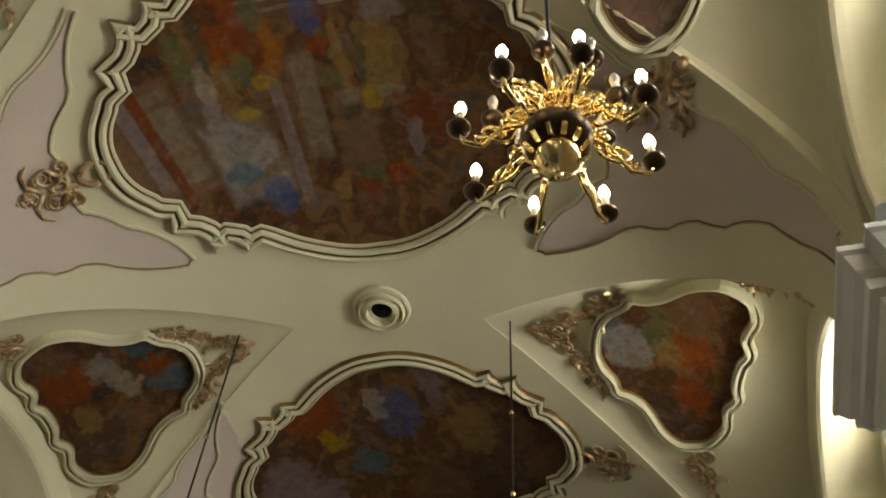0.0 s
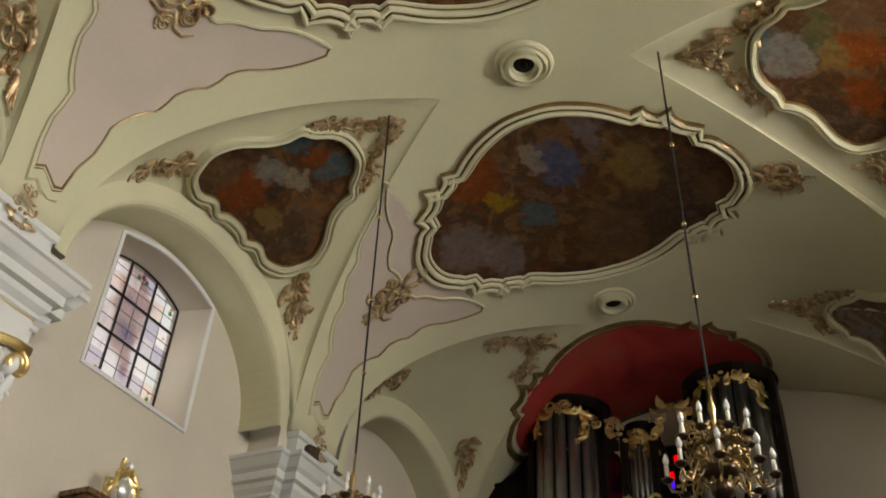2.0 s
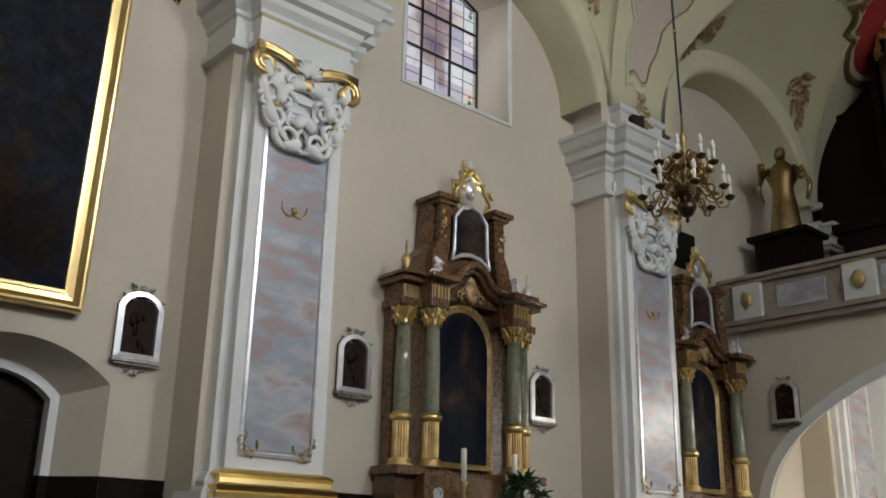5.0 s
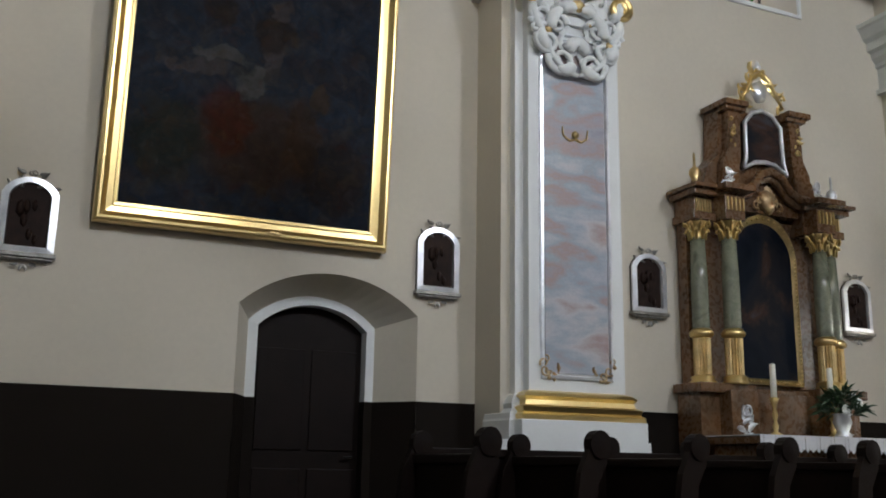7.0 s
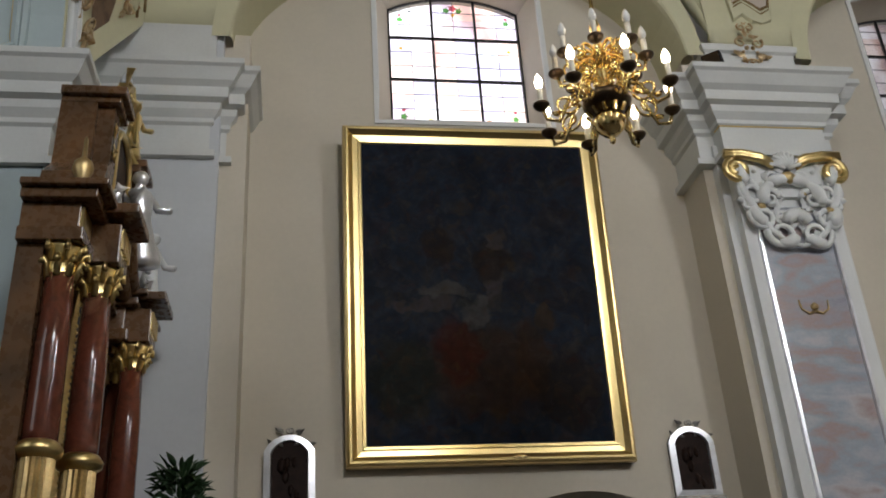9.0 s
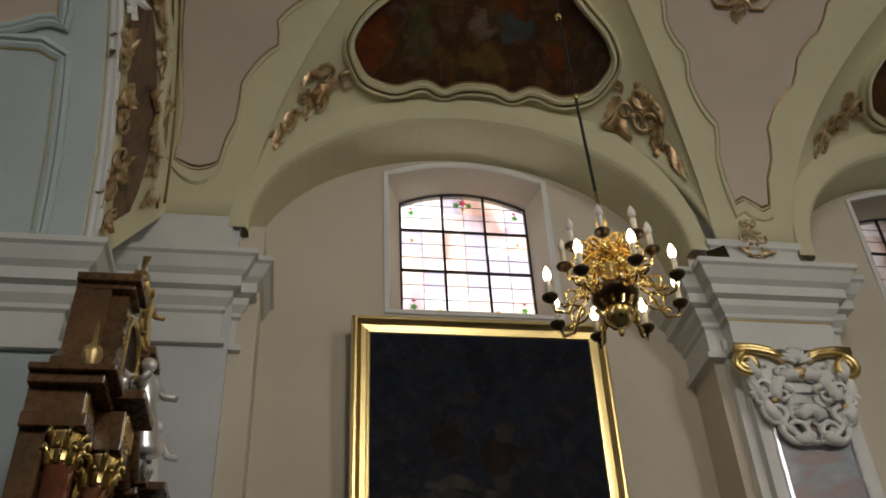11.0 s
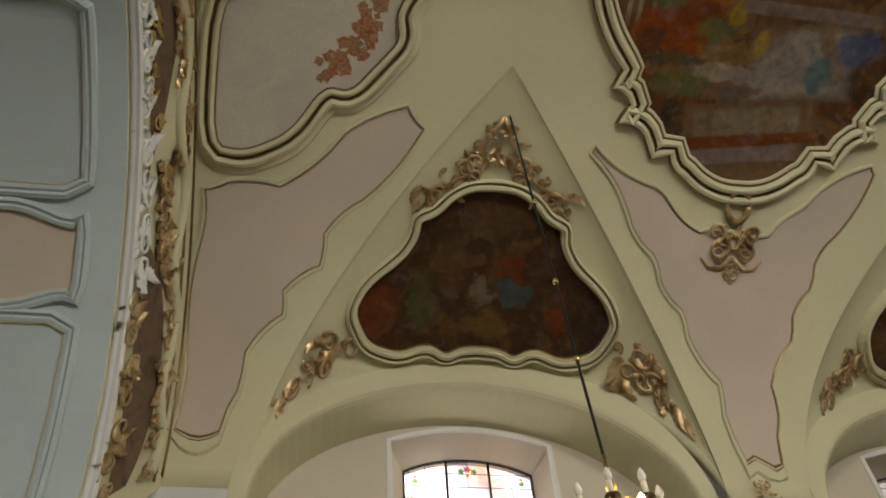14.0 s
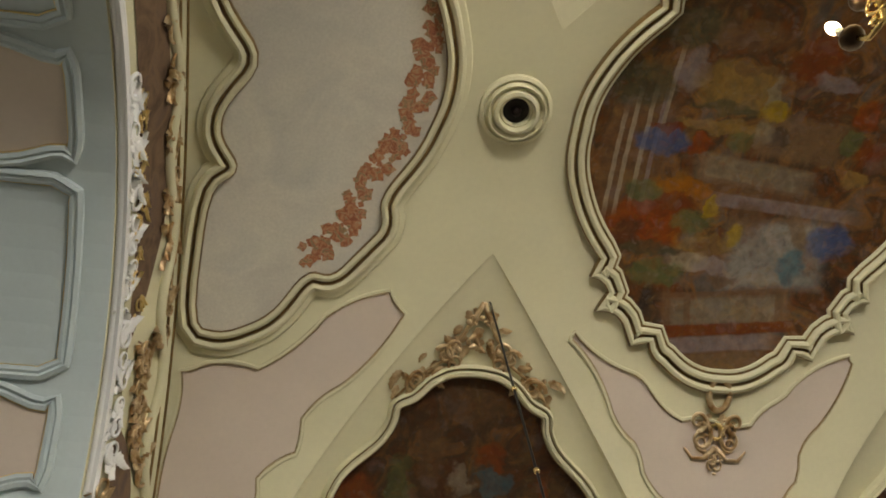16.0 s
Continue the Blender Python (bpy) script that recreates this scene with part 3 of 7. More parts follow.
def curl(pts, depth=2):
    """Chaikin corner cutting, closed."""
    for _ in range(depth):
        out = []
        for i in range(len(pts)):
            a, b = Vector(pts[i]), Vector(pts[(i + 1) % len(pts)])
            out += [a * 0.8 + b * 0.2, a * 0.2 + b * 0.8]
        pts = out
    return pts


def band(bm, outline, profile, place, closed=True):
    """Sweeps a profile of (across, height) along an outline; place(x, y, height) gives the point. Across is to the right of the way."""
    n = len(outline)
    rings = []
    for i in range(n):
        a = outline[(i - 1) % n] if closed or i > 0 else outline[i]
        b = outline[(i + 1) % n] if closed or i < n - 1 else outline[i]
        d = (b - a)
        d = d.normalized() if d.length > 1e-9 else Vector((1, 0))
        r = Vector((d.y, -d.x))
        rings.append([place(outline[i].x + r.x * u, outline[i].y + r.y * u, h) for u, h in profile])
    vs = [[bm.verts.new(p) for p in ring] for ring in rings]
    for i in range(n if closed else n - 1):
        for j in range(len(profile) - 1):
            bm.faces.new((vs[i][j], vs[i][j + 1], vs[(i + 1) % n][j + 1], vs[(i + 1) % n][j]))
    return bm


def vault_at(x, y, h):
    return on_vault(x, min(max(y, mirror_y(6.88)), 6.88), h)[0]


def field(bm, outline, place, h, passes=3):
    """Fills an outline and lays it onto a surface."""
    f = bm.faces.new([bm.verts.new((p.x, p.y, 0)) for p in outline])
    bmesh.ops.triangulate(bm, faces=[f], ngon_method="BEAUTY")
    for _ in range(passes):
        es = [e for e in bm.edges if e.calc_length() > 0.16]
        if es:
            bmesh.ops.subdivide_edges(bm, edges=es, cuts=1, use_grid_fill=False)
            bmesh.ops.triangulate(bm, faces=[q for q in bm.faces if len(q.verts) > 3])
    for v in bm.verts:
        v.co = place(v.co.x, v.co.y, h)
    return bm


FRAME_BIG = [(0.10, 0.0), (0.10, 0.06), (0.08, 0.10), (0.05, 0.06), (0.03, 0.05), (0.01, 0.11), (-0.03, 0.12), (-0.05, 0.05), (-0.07, 0.06), (-0.09, 0.05), (-0.10, 0.0)]
FRAME_SMALL = [(0.055, 0.0), (0.05, 0.04), (0.02, 0.055), (0.0, 0.03), (-0.02, 0.045), (-0.05, 0.035), (-0.055, 0.0)]
BEAD = [(0.016, 0.0), (0.012, 0.022), (-0.012, 0.022), (-0.016, 0.0)]


def spiral(cx, cy, r, start, turns, way, n=16, shrink=0.75):
    return [(cx + r * (1 - shrink * i / n) * math.cos(start + way * turns * 2 * math.pi * i / n), cy + r * (1 - shrink * i / n) * math.sin(start + way * turns * 2 * math.pi * i / n)) for i in range(n + 1)]


def relief(bm, place, pts, thick, lift=0.5, n=5, taper=None):
    """A raised scroll on a surface."""
    tube(bm, [place(u, v, thick * lift) for u, v in pts], thick, n, taper or (lambda f: 1.0 - 0.55 * f))


def blade(bm, place, root, angle, length, width, bend, rise):
    """An acanthus leaf: lobed, with a raised rib and a tip that curls away from the surface."""
    rows, n = [], 9
    for i in range(n + 1):
        f = i / n
        a = angle + bend * f
        c = Vector(root) + Vector((math.cos(angle + bend * f * 0.5), math.sin(angle + bend * f * 0.5))) * length * f
        side = Vector((-math.sin(a), math.cos(a)))
        w = width * (0.25 + 1.1 * math.sin(math.pi * min(1.0, 0.12 + 0.86 * f))) * (1.0 if i % 2 else 0.68)
        lift = rise * (0.35 + 1.3 * f * f)
        rows.append([place(c.x + side.x * w * k, c.y + side.y * w * k, lift * (0.25 if abs(k) == 1 else 1.0 if k == 0 else 0.55)) for k in (-1, -0.5, 0, 0.5, 1)])
    vs = [[bm.verts.new(p) for p in r] for r in rows]
    for p, q in zip(vs, vs[1:]):
        for j in range(4):
            bm.faces.new((p[j], p[j + 1], q[j + 1], q[j]))


def rocaille(bm, place, spine, width, count, size, rng, mirror=False):
    """A cluster of scrolls, leaves and beads along a spine of (u, v) points."""
    path = smooth_path(spine, 0.02, closed=False)
    for k in range(count):
        f = (k + 0.5) / count
        p = path[min(len(path) - 1, int(f * len(path)))]
        q = path[min(len(path) - 1, int(f * len(path)) + 1)]
        d = (q - p).normalized() if (q - p).length > 1e-9 else Vector((0, 1))
        side = Vector((d.y, -d.x))
        w = width(f)
        off = rng.uniform(-1, 1) * w
        c = p + side * off
        s = size * (0.6 + 0.8 * rng.random()) * (0.5 + 0.5 * w / max(1e-6, width(0.4)))
        kind = rng.random()
        for sgn in ((1, -1) if mirror else (1,)):
            cc = Vector((c.x * sgn, c.y))
            a = math.atan2(d.y, d.x * sgn) + rng.uniform(-1.2, 1.2) * sgn
            if kind < 0.3:
                relief(bm, place, spiral(cc.x, cc.y, s, a, 1.15, sgn * (1 if k % 2 else -1), 14), s * 0.26, 1.1)
            elif kind < 0.88:
                blade(bm, place, cc, a, s * 2.1, s * 0.5, 1.3 * sgn * (1 if k % 3 else -1), s * 0.55)
            else:
                blob(bm, place(cc.x, cc.y, s * 0.25), s * 0.42, (1, 1, 1), 1, 0.3)


def vault_piece(name, label, category, group=""):
    return base(name, Matrix(), label, category, group)


# medallions along the crown
QUARTER = [(0.0, 2.49, -0.10), (0.62, 2.27, -0.14), (0.79, 2.06), (0.98, 2.11), (1.09, 1.89, 0.16), (1.39, 1.80), (1.28, 1.60, 0.16), (1.49, 1.46), (1.42, 1.27, -0.05), (1.84, 0.62, -0.06), (1.95, 0.0)]


def medallion_outline(cx, cy, k=1.0):
    """A cusped oval: one quarter, bowed from corner to corner, and its mirror images."""
    q = []
    for (x, y, *bend), (x2, y2, *_) in zip(QUARTER, QUARTER[1:]):
        d = Vector((x2 - x, y2 - y))
        nrm = Vector((d.y, -d.x)) * (bend[0] if bend else 0)
        m = max(3, int(d.length / 0.07))
        q += [Vector((x, y)) + d * (j / m) + nrm * 4 * (j / m) * (1 - j / m) for j in range(m)]
    q.append(Vector(QUARTER[-1][:2]))
    ring = [(p.x, p.y) for p in q] + [(p.x, -p.y) for p in q[-2::-1]] + [(-p.x, -p.y) for p in q[1:]] + [(-p.x, p.y) for p in q[-2:0:-1]]
    return [Vector((cx + x * k, cy + y * k)) for x, y in ring]


rng = random.Random(5)
# mouldings lie inside the outline: hollow, roll and step, with thin gilt lines between them
FRAME_WIDE = [(0.0, 0.0), (0.0, 0.07), (0.03, 0.085), (0.055, 0.07), (0.065, 0.03), (0.085, 0.03), (0.10, 0.075), (0.13, 0.09), (0.155, 0.075), (0.165, 0.04), (0.19, 0.035), (0.215, 0.03), (0.225, 0.0)]
for cx, cy, size, paint, words in ((4.13, 2.57, 1.0, FRESCO_1, "ceiling fresco of brown and blue architecture in a moulded frame"), (9.3, 3.08, 0.92, FRESCO_2, "ceiling fresco of dark clouds and blue drapery in a moulded frame"), (14.1, 3.75, 0.92, FRESCO_RED, "deep red ceiling fresco above the organ in a moulded frame")):
    th = vault_piece("ceiling_fresco", words, "fresco", "frescoes along the crown")
    ring = medallion_outline(cx, cy, size)
    if cx > 14:
        ring = [Vector((min(p.x, X1 - 0.02), p.y)) for p in ring]
    inner = [Vector((cx, cy)) + (p - Vector((cx, cy))) * 0.93 for p in ring]
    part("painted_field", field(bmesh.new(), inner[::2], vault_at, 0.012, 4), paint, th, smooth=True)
    part("moulded_frame", band(bmesh.new(), ring, FRAME_WIDE if cx < 14 else [(u * 0.4, h * 0.5) for u, h in FRAME_WIDE], vault_at), VAULT if cx < 14 else FILLET, th)
    if cx > 14:
        continue
    part("outer_fillet", band(bmesh.new(), ring, [(-0.012, 0.0), (-0.012, 0.05), (-0.002, 0.068)], vault_at), FILLET, th, "thin gilded outer line")
    part("gilt_fillet", band(bmesh.new(), ring, [(0.06, 0.055), (0.066, 0.034), (0.086, 0.034), (0.094, 0.06)], vault_at), FILLET, th, "thin gilded fillet")
    part("inner_fillet", band(bmesh.new(), ring, [(0.168, 0.044), (0.19, 0.042)], vault_at), FILLET, th, "thin gilded inner line")


# cartouches at the ends of the medallions
def cartouche(cx, cy, way, r, name="gilded_cartouche", size=1.0):
    th = vault_piece(name, "gilded openwork cartouche on the vault below the fresco", "ornament", "gilded cartouches")
    def place(u, v, h):
        return vault_at(cx + u * size, cy + v * way * size, h + 0.01)
    bm = bmesh.new()
    relief(bm, place, [(0.11 * math.cos(a), -0.28 + 0.15 * math.sin(a)) for a in [i * math.pi / 12 for i in range(25)]], 0.035, 1.0, 6, lambda f: 1.0)
    rocaille(bm, place, [(0.06, -0.08), (0.13, 0.06), (0.05, 0.22), (0.0, 0.42)], lambda f: 0.10 * (1 - f) + 0.01, 15, 0.06, r, True)
    for s in (1, -1):
        relief(bm, place, spiral(s * 0.2, -0.02, 0.10, math.pi / 2, 1.2, s, 16), 0.03, 0.9)
        relief(bm, place, spiral(s * 0.16, 0.12, 0.13, -math.pi / 2, 1.1, -s, 16), 0.03, 0.9)
        relief(bm, place, [(0, 0.2), (s * 0.12, 0.3), (s * 0.25, 0.3), (s * 0.33, 0.22)], 0.03)
    part("scrollwork", bm, STUCCO_GILT, th, smooth=True)
    bm = bmesh.new()
    for k in range(10):
        relief(bm, place, spiral(0, 0.06, 0.07, k * 0.63, 0.2, 1, 3, 0.2), 0.02, 1.6)
    part("rosette", bm, GOLD, th, "bright gilt rosette", smooth=True)


for cx, cy, way in ((4.15, 5.36, 1), (9.24, 5.74, 1), (4.2, -0.22, -1), (9.4, 0.55, -1)):
    cartouche(cx, cy, way, rng)

# pink fields beside the medallions, over the piers
V_HALF = [(0.0, 5.34), (0.37, 5.34), (0.68, 5.10), (0.85, 4.95), (1.48, 4.60), (1.53, 4.68), (1.12, 5.33), (0.90, 5.58), (0.83, 5.81), (0.62, 6.03), (0.57, 6.23), (0.29, 6.51), (0.30, 6.68), (0.19, 6.86), (0.0, 6.86)]


def pink_panel(outline, words):
    th = vault_piece("pink_panel", words, "panel", "pink fields of the vault")
    part("plaster_field", field(bmesh.new(), outline, vault_at, 0.008, 4), PINK, th, smooth=True)
    part("bead_moulding", band(bmesh.new(), outline, [(u * 1.3, h * 1.3) for u, h in BEAD], vault_at), VAULT, th, "pale stucco bead")
    part("gilt_line", band(bmesh.new(), outline, [(-0.026, 0.0), (-0.024, 0.022), (-0.008, 0.031)], vault_at), FILLET, th, "thin darkened gilt line")


def wavy(pts, amp=0.05):
    ring = []
    n = len(pts)
    for i in range(n):
        a, b = Vector(pts[i]), Vector(pts[(i + 1) % n])
        d = b - a
        nrm = Vector((d.y, -d.x))
        m = max(2, int(d.length / 0.08))
        k = amp if i % 2 else -amp
        ring += [a + d * (j / m) + nrm * k * 4 * (j / m) * (1 - j / m) for j in range(m)]
    return ring


for k, sides in ((0, (1, -1)), (1, (1,))):
    for side in sides:
        def leaning(h, y, k=k):
            y = y if k == 0 else 6.86 - (6.86 - y) * 0.82
            return ((4.05 + 0.14 * (y - 4.6)) if k == 0 else (9.13 + 0.16 * (y - 5.1))) + h + (0 if side > 0 else 0.55), y if side > 0 else mirror_y(y)
        pts = [leaning(x, y) for x, y in V_HALF] + [leaning(-x, y) for x, y in V_HALF[-2:0:-1]]
        pink_panel(wavy(pts if side > 0 else pts[::-1], 0.07), "pale pink plaster field with wavy gilded edge over the pier")
L_PANEL = [(-1.28, 5.25), (-1.05, 5.17), (-0.55, 5.18), (0.06, 4.65), (0.66, 4.36), (0.84, 4.57), (0.28, 5.28), (-0.07, 5.58), (-0.10, 5.85), (-0.44, 6.05), (-0.43, 6.22), (-0.76, 6.47), (-0.80, 6.67), (-0.93, 6.83), (-1.36, 6.82), (-1.33, 6.5), (-1.30, 5.72)]
for side in (1, -1):
    pts = [(x, y if side > 0 else mirror_y(y)) for x, y in L_PANEL]
    pink_panel(wavy(pts if side > 0 else pts[::-1], 0.06), "pale pink plaster field with gilded edge beside the chancel arch")

# pale field with a painted garland of roses
GARLAND = [(-1.22, 4.86), (-1.15, 3.55), (-0.86, 3.32), (-1.07, 3.02), (-1.05, 2.75), (-0.70, 2.25)]
GARLAND_R = [(0.94, 2.25), (0.92, 2.5), (0.78, 2.95), (0.46, 3.46), (0.53, 3.74), (0.34, 3.98), (0.09, 4.28), (-0.17, 4.24), (-0.47, 4.70), (-0.89, 4.90)]
ring = GARLAND + [(x, 4.5 - y) for x, y in GARLAND[-2::-1]]
right = [(x, 4.5 - y) for x, y in GARLAND_R[::-1]] + GARLAND_R[1:]
gar = vault_piece("garland_panel", "pale painted vault panel with a garland of red roses", "fresco")
outline = curl(ring + right, 2)
part("painted_field", field(bmesh.new(), outline, vault_at, 0.01, 4), CLOUD, gar, smooth=True)
part("moulded_frame", band(bmesh.new(), outline, FRAME_WIDE, vault_at), VAULT, gar)
part("outer_fillet", band(bmesh.new(), outline, [(-0.012, 0.0), (-0.012, 0.05), (-0.002, 0.068)], vault_at), FILLET, gar, "thin gilded outer line")
part("gilt_fillet", band(bmesh.new(), outline, [(0.06, 0.055), (0.066, 0.034), (0.086, 0.034), (0.094, 0.06)], vault_at), FILLET, gar, "thin gilded fillet")
bm = bmesh.new()
line = smooth_path([(0.78, 1.6), (0.74, 2.4), (0.60, 2.95), (0.30, 3.35), (0.22, 3.75), (-0.14, 4.10)], 0.03, closed=False)
for k, p in enumerate(line):
    if (k * 7) % 11 > 7:
        continue
    for _ in range(2):
        q = p + Vector((rng.uniform(-0.13, 0.07), rng.uniform(-0.08, 0.08)))
        r = rng.uniform(0.03, 0.075)
        c = [Vector((q.x + r * (1 + 0.25 * math.sin(5 * a + k)) * math.cos(a), q.y + r * (1 + 0.25 * math.sin(5 * a + k)) * math.sin(a))) for a in [i * 2 * math.pi / 9 for i in range(9)]]
        bm.faces.new([bm.verts.new(vault_at(v.x, v.y, 0.014 + 0.0002 * (k % 20))) for v in c])
tagged(part("rose_garland", bm, FLOWERS, gar, "painted garland of red and orange roses"), kind="stuff")

# ceiling openings with round mouldings
for cx, cy in ((1.62, 2.45), (6.82, 2.81), (11.75, 3.36)):
    th = vault_piece("ceiling_oculus", "round moulded opening with a dark hole in the vault crown", "vent", "round openings in the crown")
    c = [Vector((cx + math.cos(a), cy + math.sin(a))) for a in [i * 2 * math.pi / 40 for i in range(40)]]
    ctr = Vector((cx, cy))
    bm = bmesh.new()
    for rad, prof in ((0.29, FRAME_SMALL), (0.20, FRAME_BIG)):
        band(bm, [ctr + (p - ctr) * rad for p in c], [(u * (0.8 if rad < 0.25 else 1), h) for u, h in prof], vault_at)
    part("ring_moulding", bm, VAULT, th)
    bm = bmesh.new()
    bm.faces.new([bm.verts.new(vault_at(p.x, p.y, 0.02)) for p in [ctr + (q - ctr) * 0.16 for q in c]])
    part("dark_opening", bm, IRON, th)
    bm = bmesh.new()
    blob(bm, vault_at(cx, cy, 0.05), 0.05, (1, 1, 1), 2)
    part("hook_plate", bm, DARKWOOD, th)

# painted fields and stucco of the window cells
CELL_HALF = [(0.0, 5.12), (0.25, 5.14), (0.45, 5.24), (0.60, 5.40), (0.79, 5.46), (0.80, 5.64), (0.92, 5.83), (1.28, 6.07), (1.42, 6.33), (1.24, 6.67), (0.88, 6.81), (0.58, 6.735), (0.37, 6.85), (0.2, 6.78), (0.0, 6.77)]
for k in range(3):
    for side in (1, -1):
        def cell_at(u, v, k=k, side=side):
            """A place in the cell: u across, v towards the wall."""
            if side > 0:
                return ((1.62, 6.93, 12.1)[k] + u * (1.0 if k == 0 else 0.80), v)
            f = (v - 5.08) / 1.66
            return ((2.45, 7.73, 12.9)[k] + 0.95 * u - 0.19 * (6.8 - v), AXIS - (v - AXIS) * NEAR + 0.40 * max(0, f) + 0.2 * u + 0.12)
        ring = [cell_at(x, y) for x, y in CELL_HALF] + [cell_at(-x, y) for x, y in CELL_HALF[-2:0:-1]]
        out = smooth_path(curl(ring if side > 0 else ring[::-1], 2), 0.07)
        painted = not (k == 2 and side > 0)
        th = vault_piece("cell_fresco", "dark brown fresco in a curved stucco frame over the window", "fresco", "frescoes over the windows") if painted else vault_piece("cell_stucco", "gilded rocaille on the plain cell beside the organ", "ornament")
        if painted:
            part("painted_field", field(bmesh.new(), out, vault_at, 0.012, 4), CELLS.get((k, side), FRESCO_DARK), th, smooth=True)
            part("stucco_frame", band(bmesh.new(), out, [(u * 0.62, h * 0.9) for u, h in FRAME_BIG], vault_at), VAULT, th)
            part("gilt_fillet", band(bmesh.new(), out, [(0.03, 0.05), (0.024, 0.062), (0.012, 0.05)], vault_at), FILLET, th, "thin gilded fillet")
            part("outer_line", band(bmesh.new(), out, [(-0.066, 0.0), (-0.064, 0.04), (-0.055, 0.05)], vault_at), FILLET, th, "thin gilded outer line")

        def place(u, v, h, cell_at=cell_at):
            x, y = cell_at(u, v)
            return vault_at(x, y, h + 0.01)
        bm = bmesh.new()
        rocaille(bm, place, [(0.05, 4.5), (0.12, 4.72), (0.22, 4.93), (0.45, 5.08), (0.74, 5.28)], lambda f: 0.05 + 0.09 * math.sin(math.pi * (0.2 + 0.55 * f)), 34, 0.075, rng, True)
        for s in (1, -1):
            relief(bm, place, [(0.0, 4.42), (s * 0.08, 4.6), (s * 0.2, 4.8), (s * 0.3, 5.0), (s * 0.55, 5.16), (s * 0.8, 5.4)], 0.03)
            relief(bm, place, spiral(s * 0.62, 5.25, 0.12, 0, 1.2, -s, 16), 0.03, 0.9)
        part("crest", bm, STUCCO_GILT, th, "gilded shell and scroll crest", smooth=True)
        for s in (1, -1):
            bm = bmesh.new()
            def tail(u, v, h, s=s, place=place):
                return place(s * u, v, h)
            rocaille(bm, tail, [(1.42, 6.55), (1.62, 6.62), (1.85, 6.74), (2.08, 6.84)], lambda f: 0.15 * (1 - f) + 0.03, 26, 0.085, rng)
            part("corner_scroll", bm, STUCCO_GILT, th, "gilded leaf scroll", smooth=True)

# arch soffits of the bays and the faces above the wall
for side in (1, -1):
    for cx, half in ARCHES[side]:
        bm = bmesh.new()
        at_y = (lambda y: y) if side > 0 else mirror_y
        # from the front face over a rounded edge to the soffit and back to the wall
        rows = []
        for grow, y in ((0.45, 6.87), (0.02, 6.87), (-0.03, 6.885), (-0.06, 6.92), (-0.07, 6.98), (-0.07, 7.52), (0.3, 7.52)):
            rows.append([bm.verts.new((cx - (half + grow * 0.35) * math.cos(math.pi * i / 40), at_y(y), 6.48 + (1.63 + grow) * math.sin(math.pi * i / 40))) for i in range(41)])
        for p, q in zip(rows, rows[1:]):
            for i in range(40):
                bm.faces.new((p[i], p[i + 1], q[i + 1], q[i]))
        tagged(part("arch_soffit", bm, VAULT, smooth=False), "pale plaster arch over the window bay", "arch", kind="structure")
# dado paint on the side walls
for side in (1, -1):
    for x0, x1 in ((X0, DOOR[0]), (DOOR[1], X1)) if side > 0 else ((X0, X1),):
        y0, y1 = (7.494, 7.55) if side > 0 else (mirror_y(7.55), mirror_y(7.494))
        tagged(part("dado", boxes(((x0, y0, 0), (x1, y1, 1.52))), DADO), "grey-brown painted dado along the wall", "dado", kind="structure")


# ---- piers ----
def stepped(bm, x0, x1, y0, y1, profile):
    """A cornice round three sides of a pier: profile of (projection, height); the back lies at y1."""
    rings = [[(x0 - p, y1, z), (x0 - p, y0 - p, z), (x1 + p, y0 - p, z), (x1 + p, y1, z)] for p, z in profile]
    vs = [[bm.verts.new(q) for q in r] for r in rings]
    for a, b in zip(vs, vs[1:]):
        for i in range(3):
            bm.faces.new((a[i], a[i + 1], b[i + 1], b[i]))
    bm.faces.new(vs[0][::-1])
    bm.faces.new(vs[-1])
    return bm


CORNICE = [(0.0, 5.30), (0.05, 5.30), (0.05, 5.36), (0.0, 5.38), (0.0, 5.62), (0.03, 5.64), (0.03, 5.68), (0.08, 5.74), (0.09, 5.80), (0.15, 5.82), (0.15, 5.92), (0.20, 5.96), (0.25, 6.06), (0.28, 6.08), (0.28, 6.13), (0.0, 6.16)]
BASE = [(0.14, 1.20), (0.14, 1.36), (0.13, 1.38), (0.12, 1.42), (0.07, 1.46), (0.08, 1.50), (0.05, 1.54), (0.02, 1.57), (0.0, 1.58)]


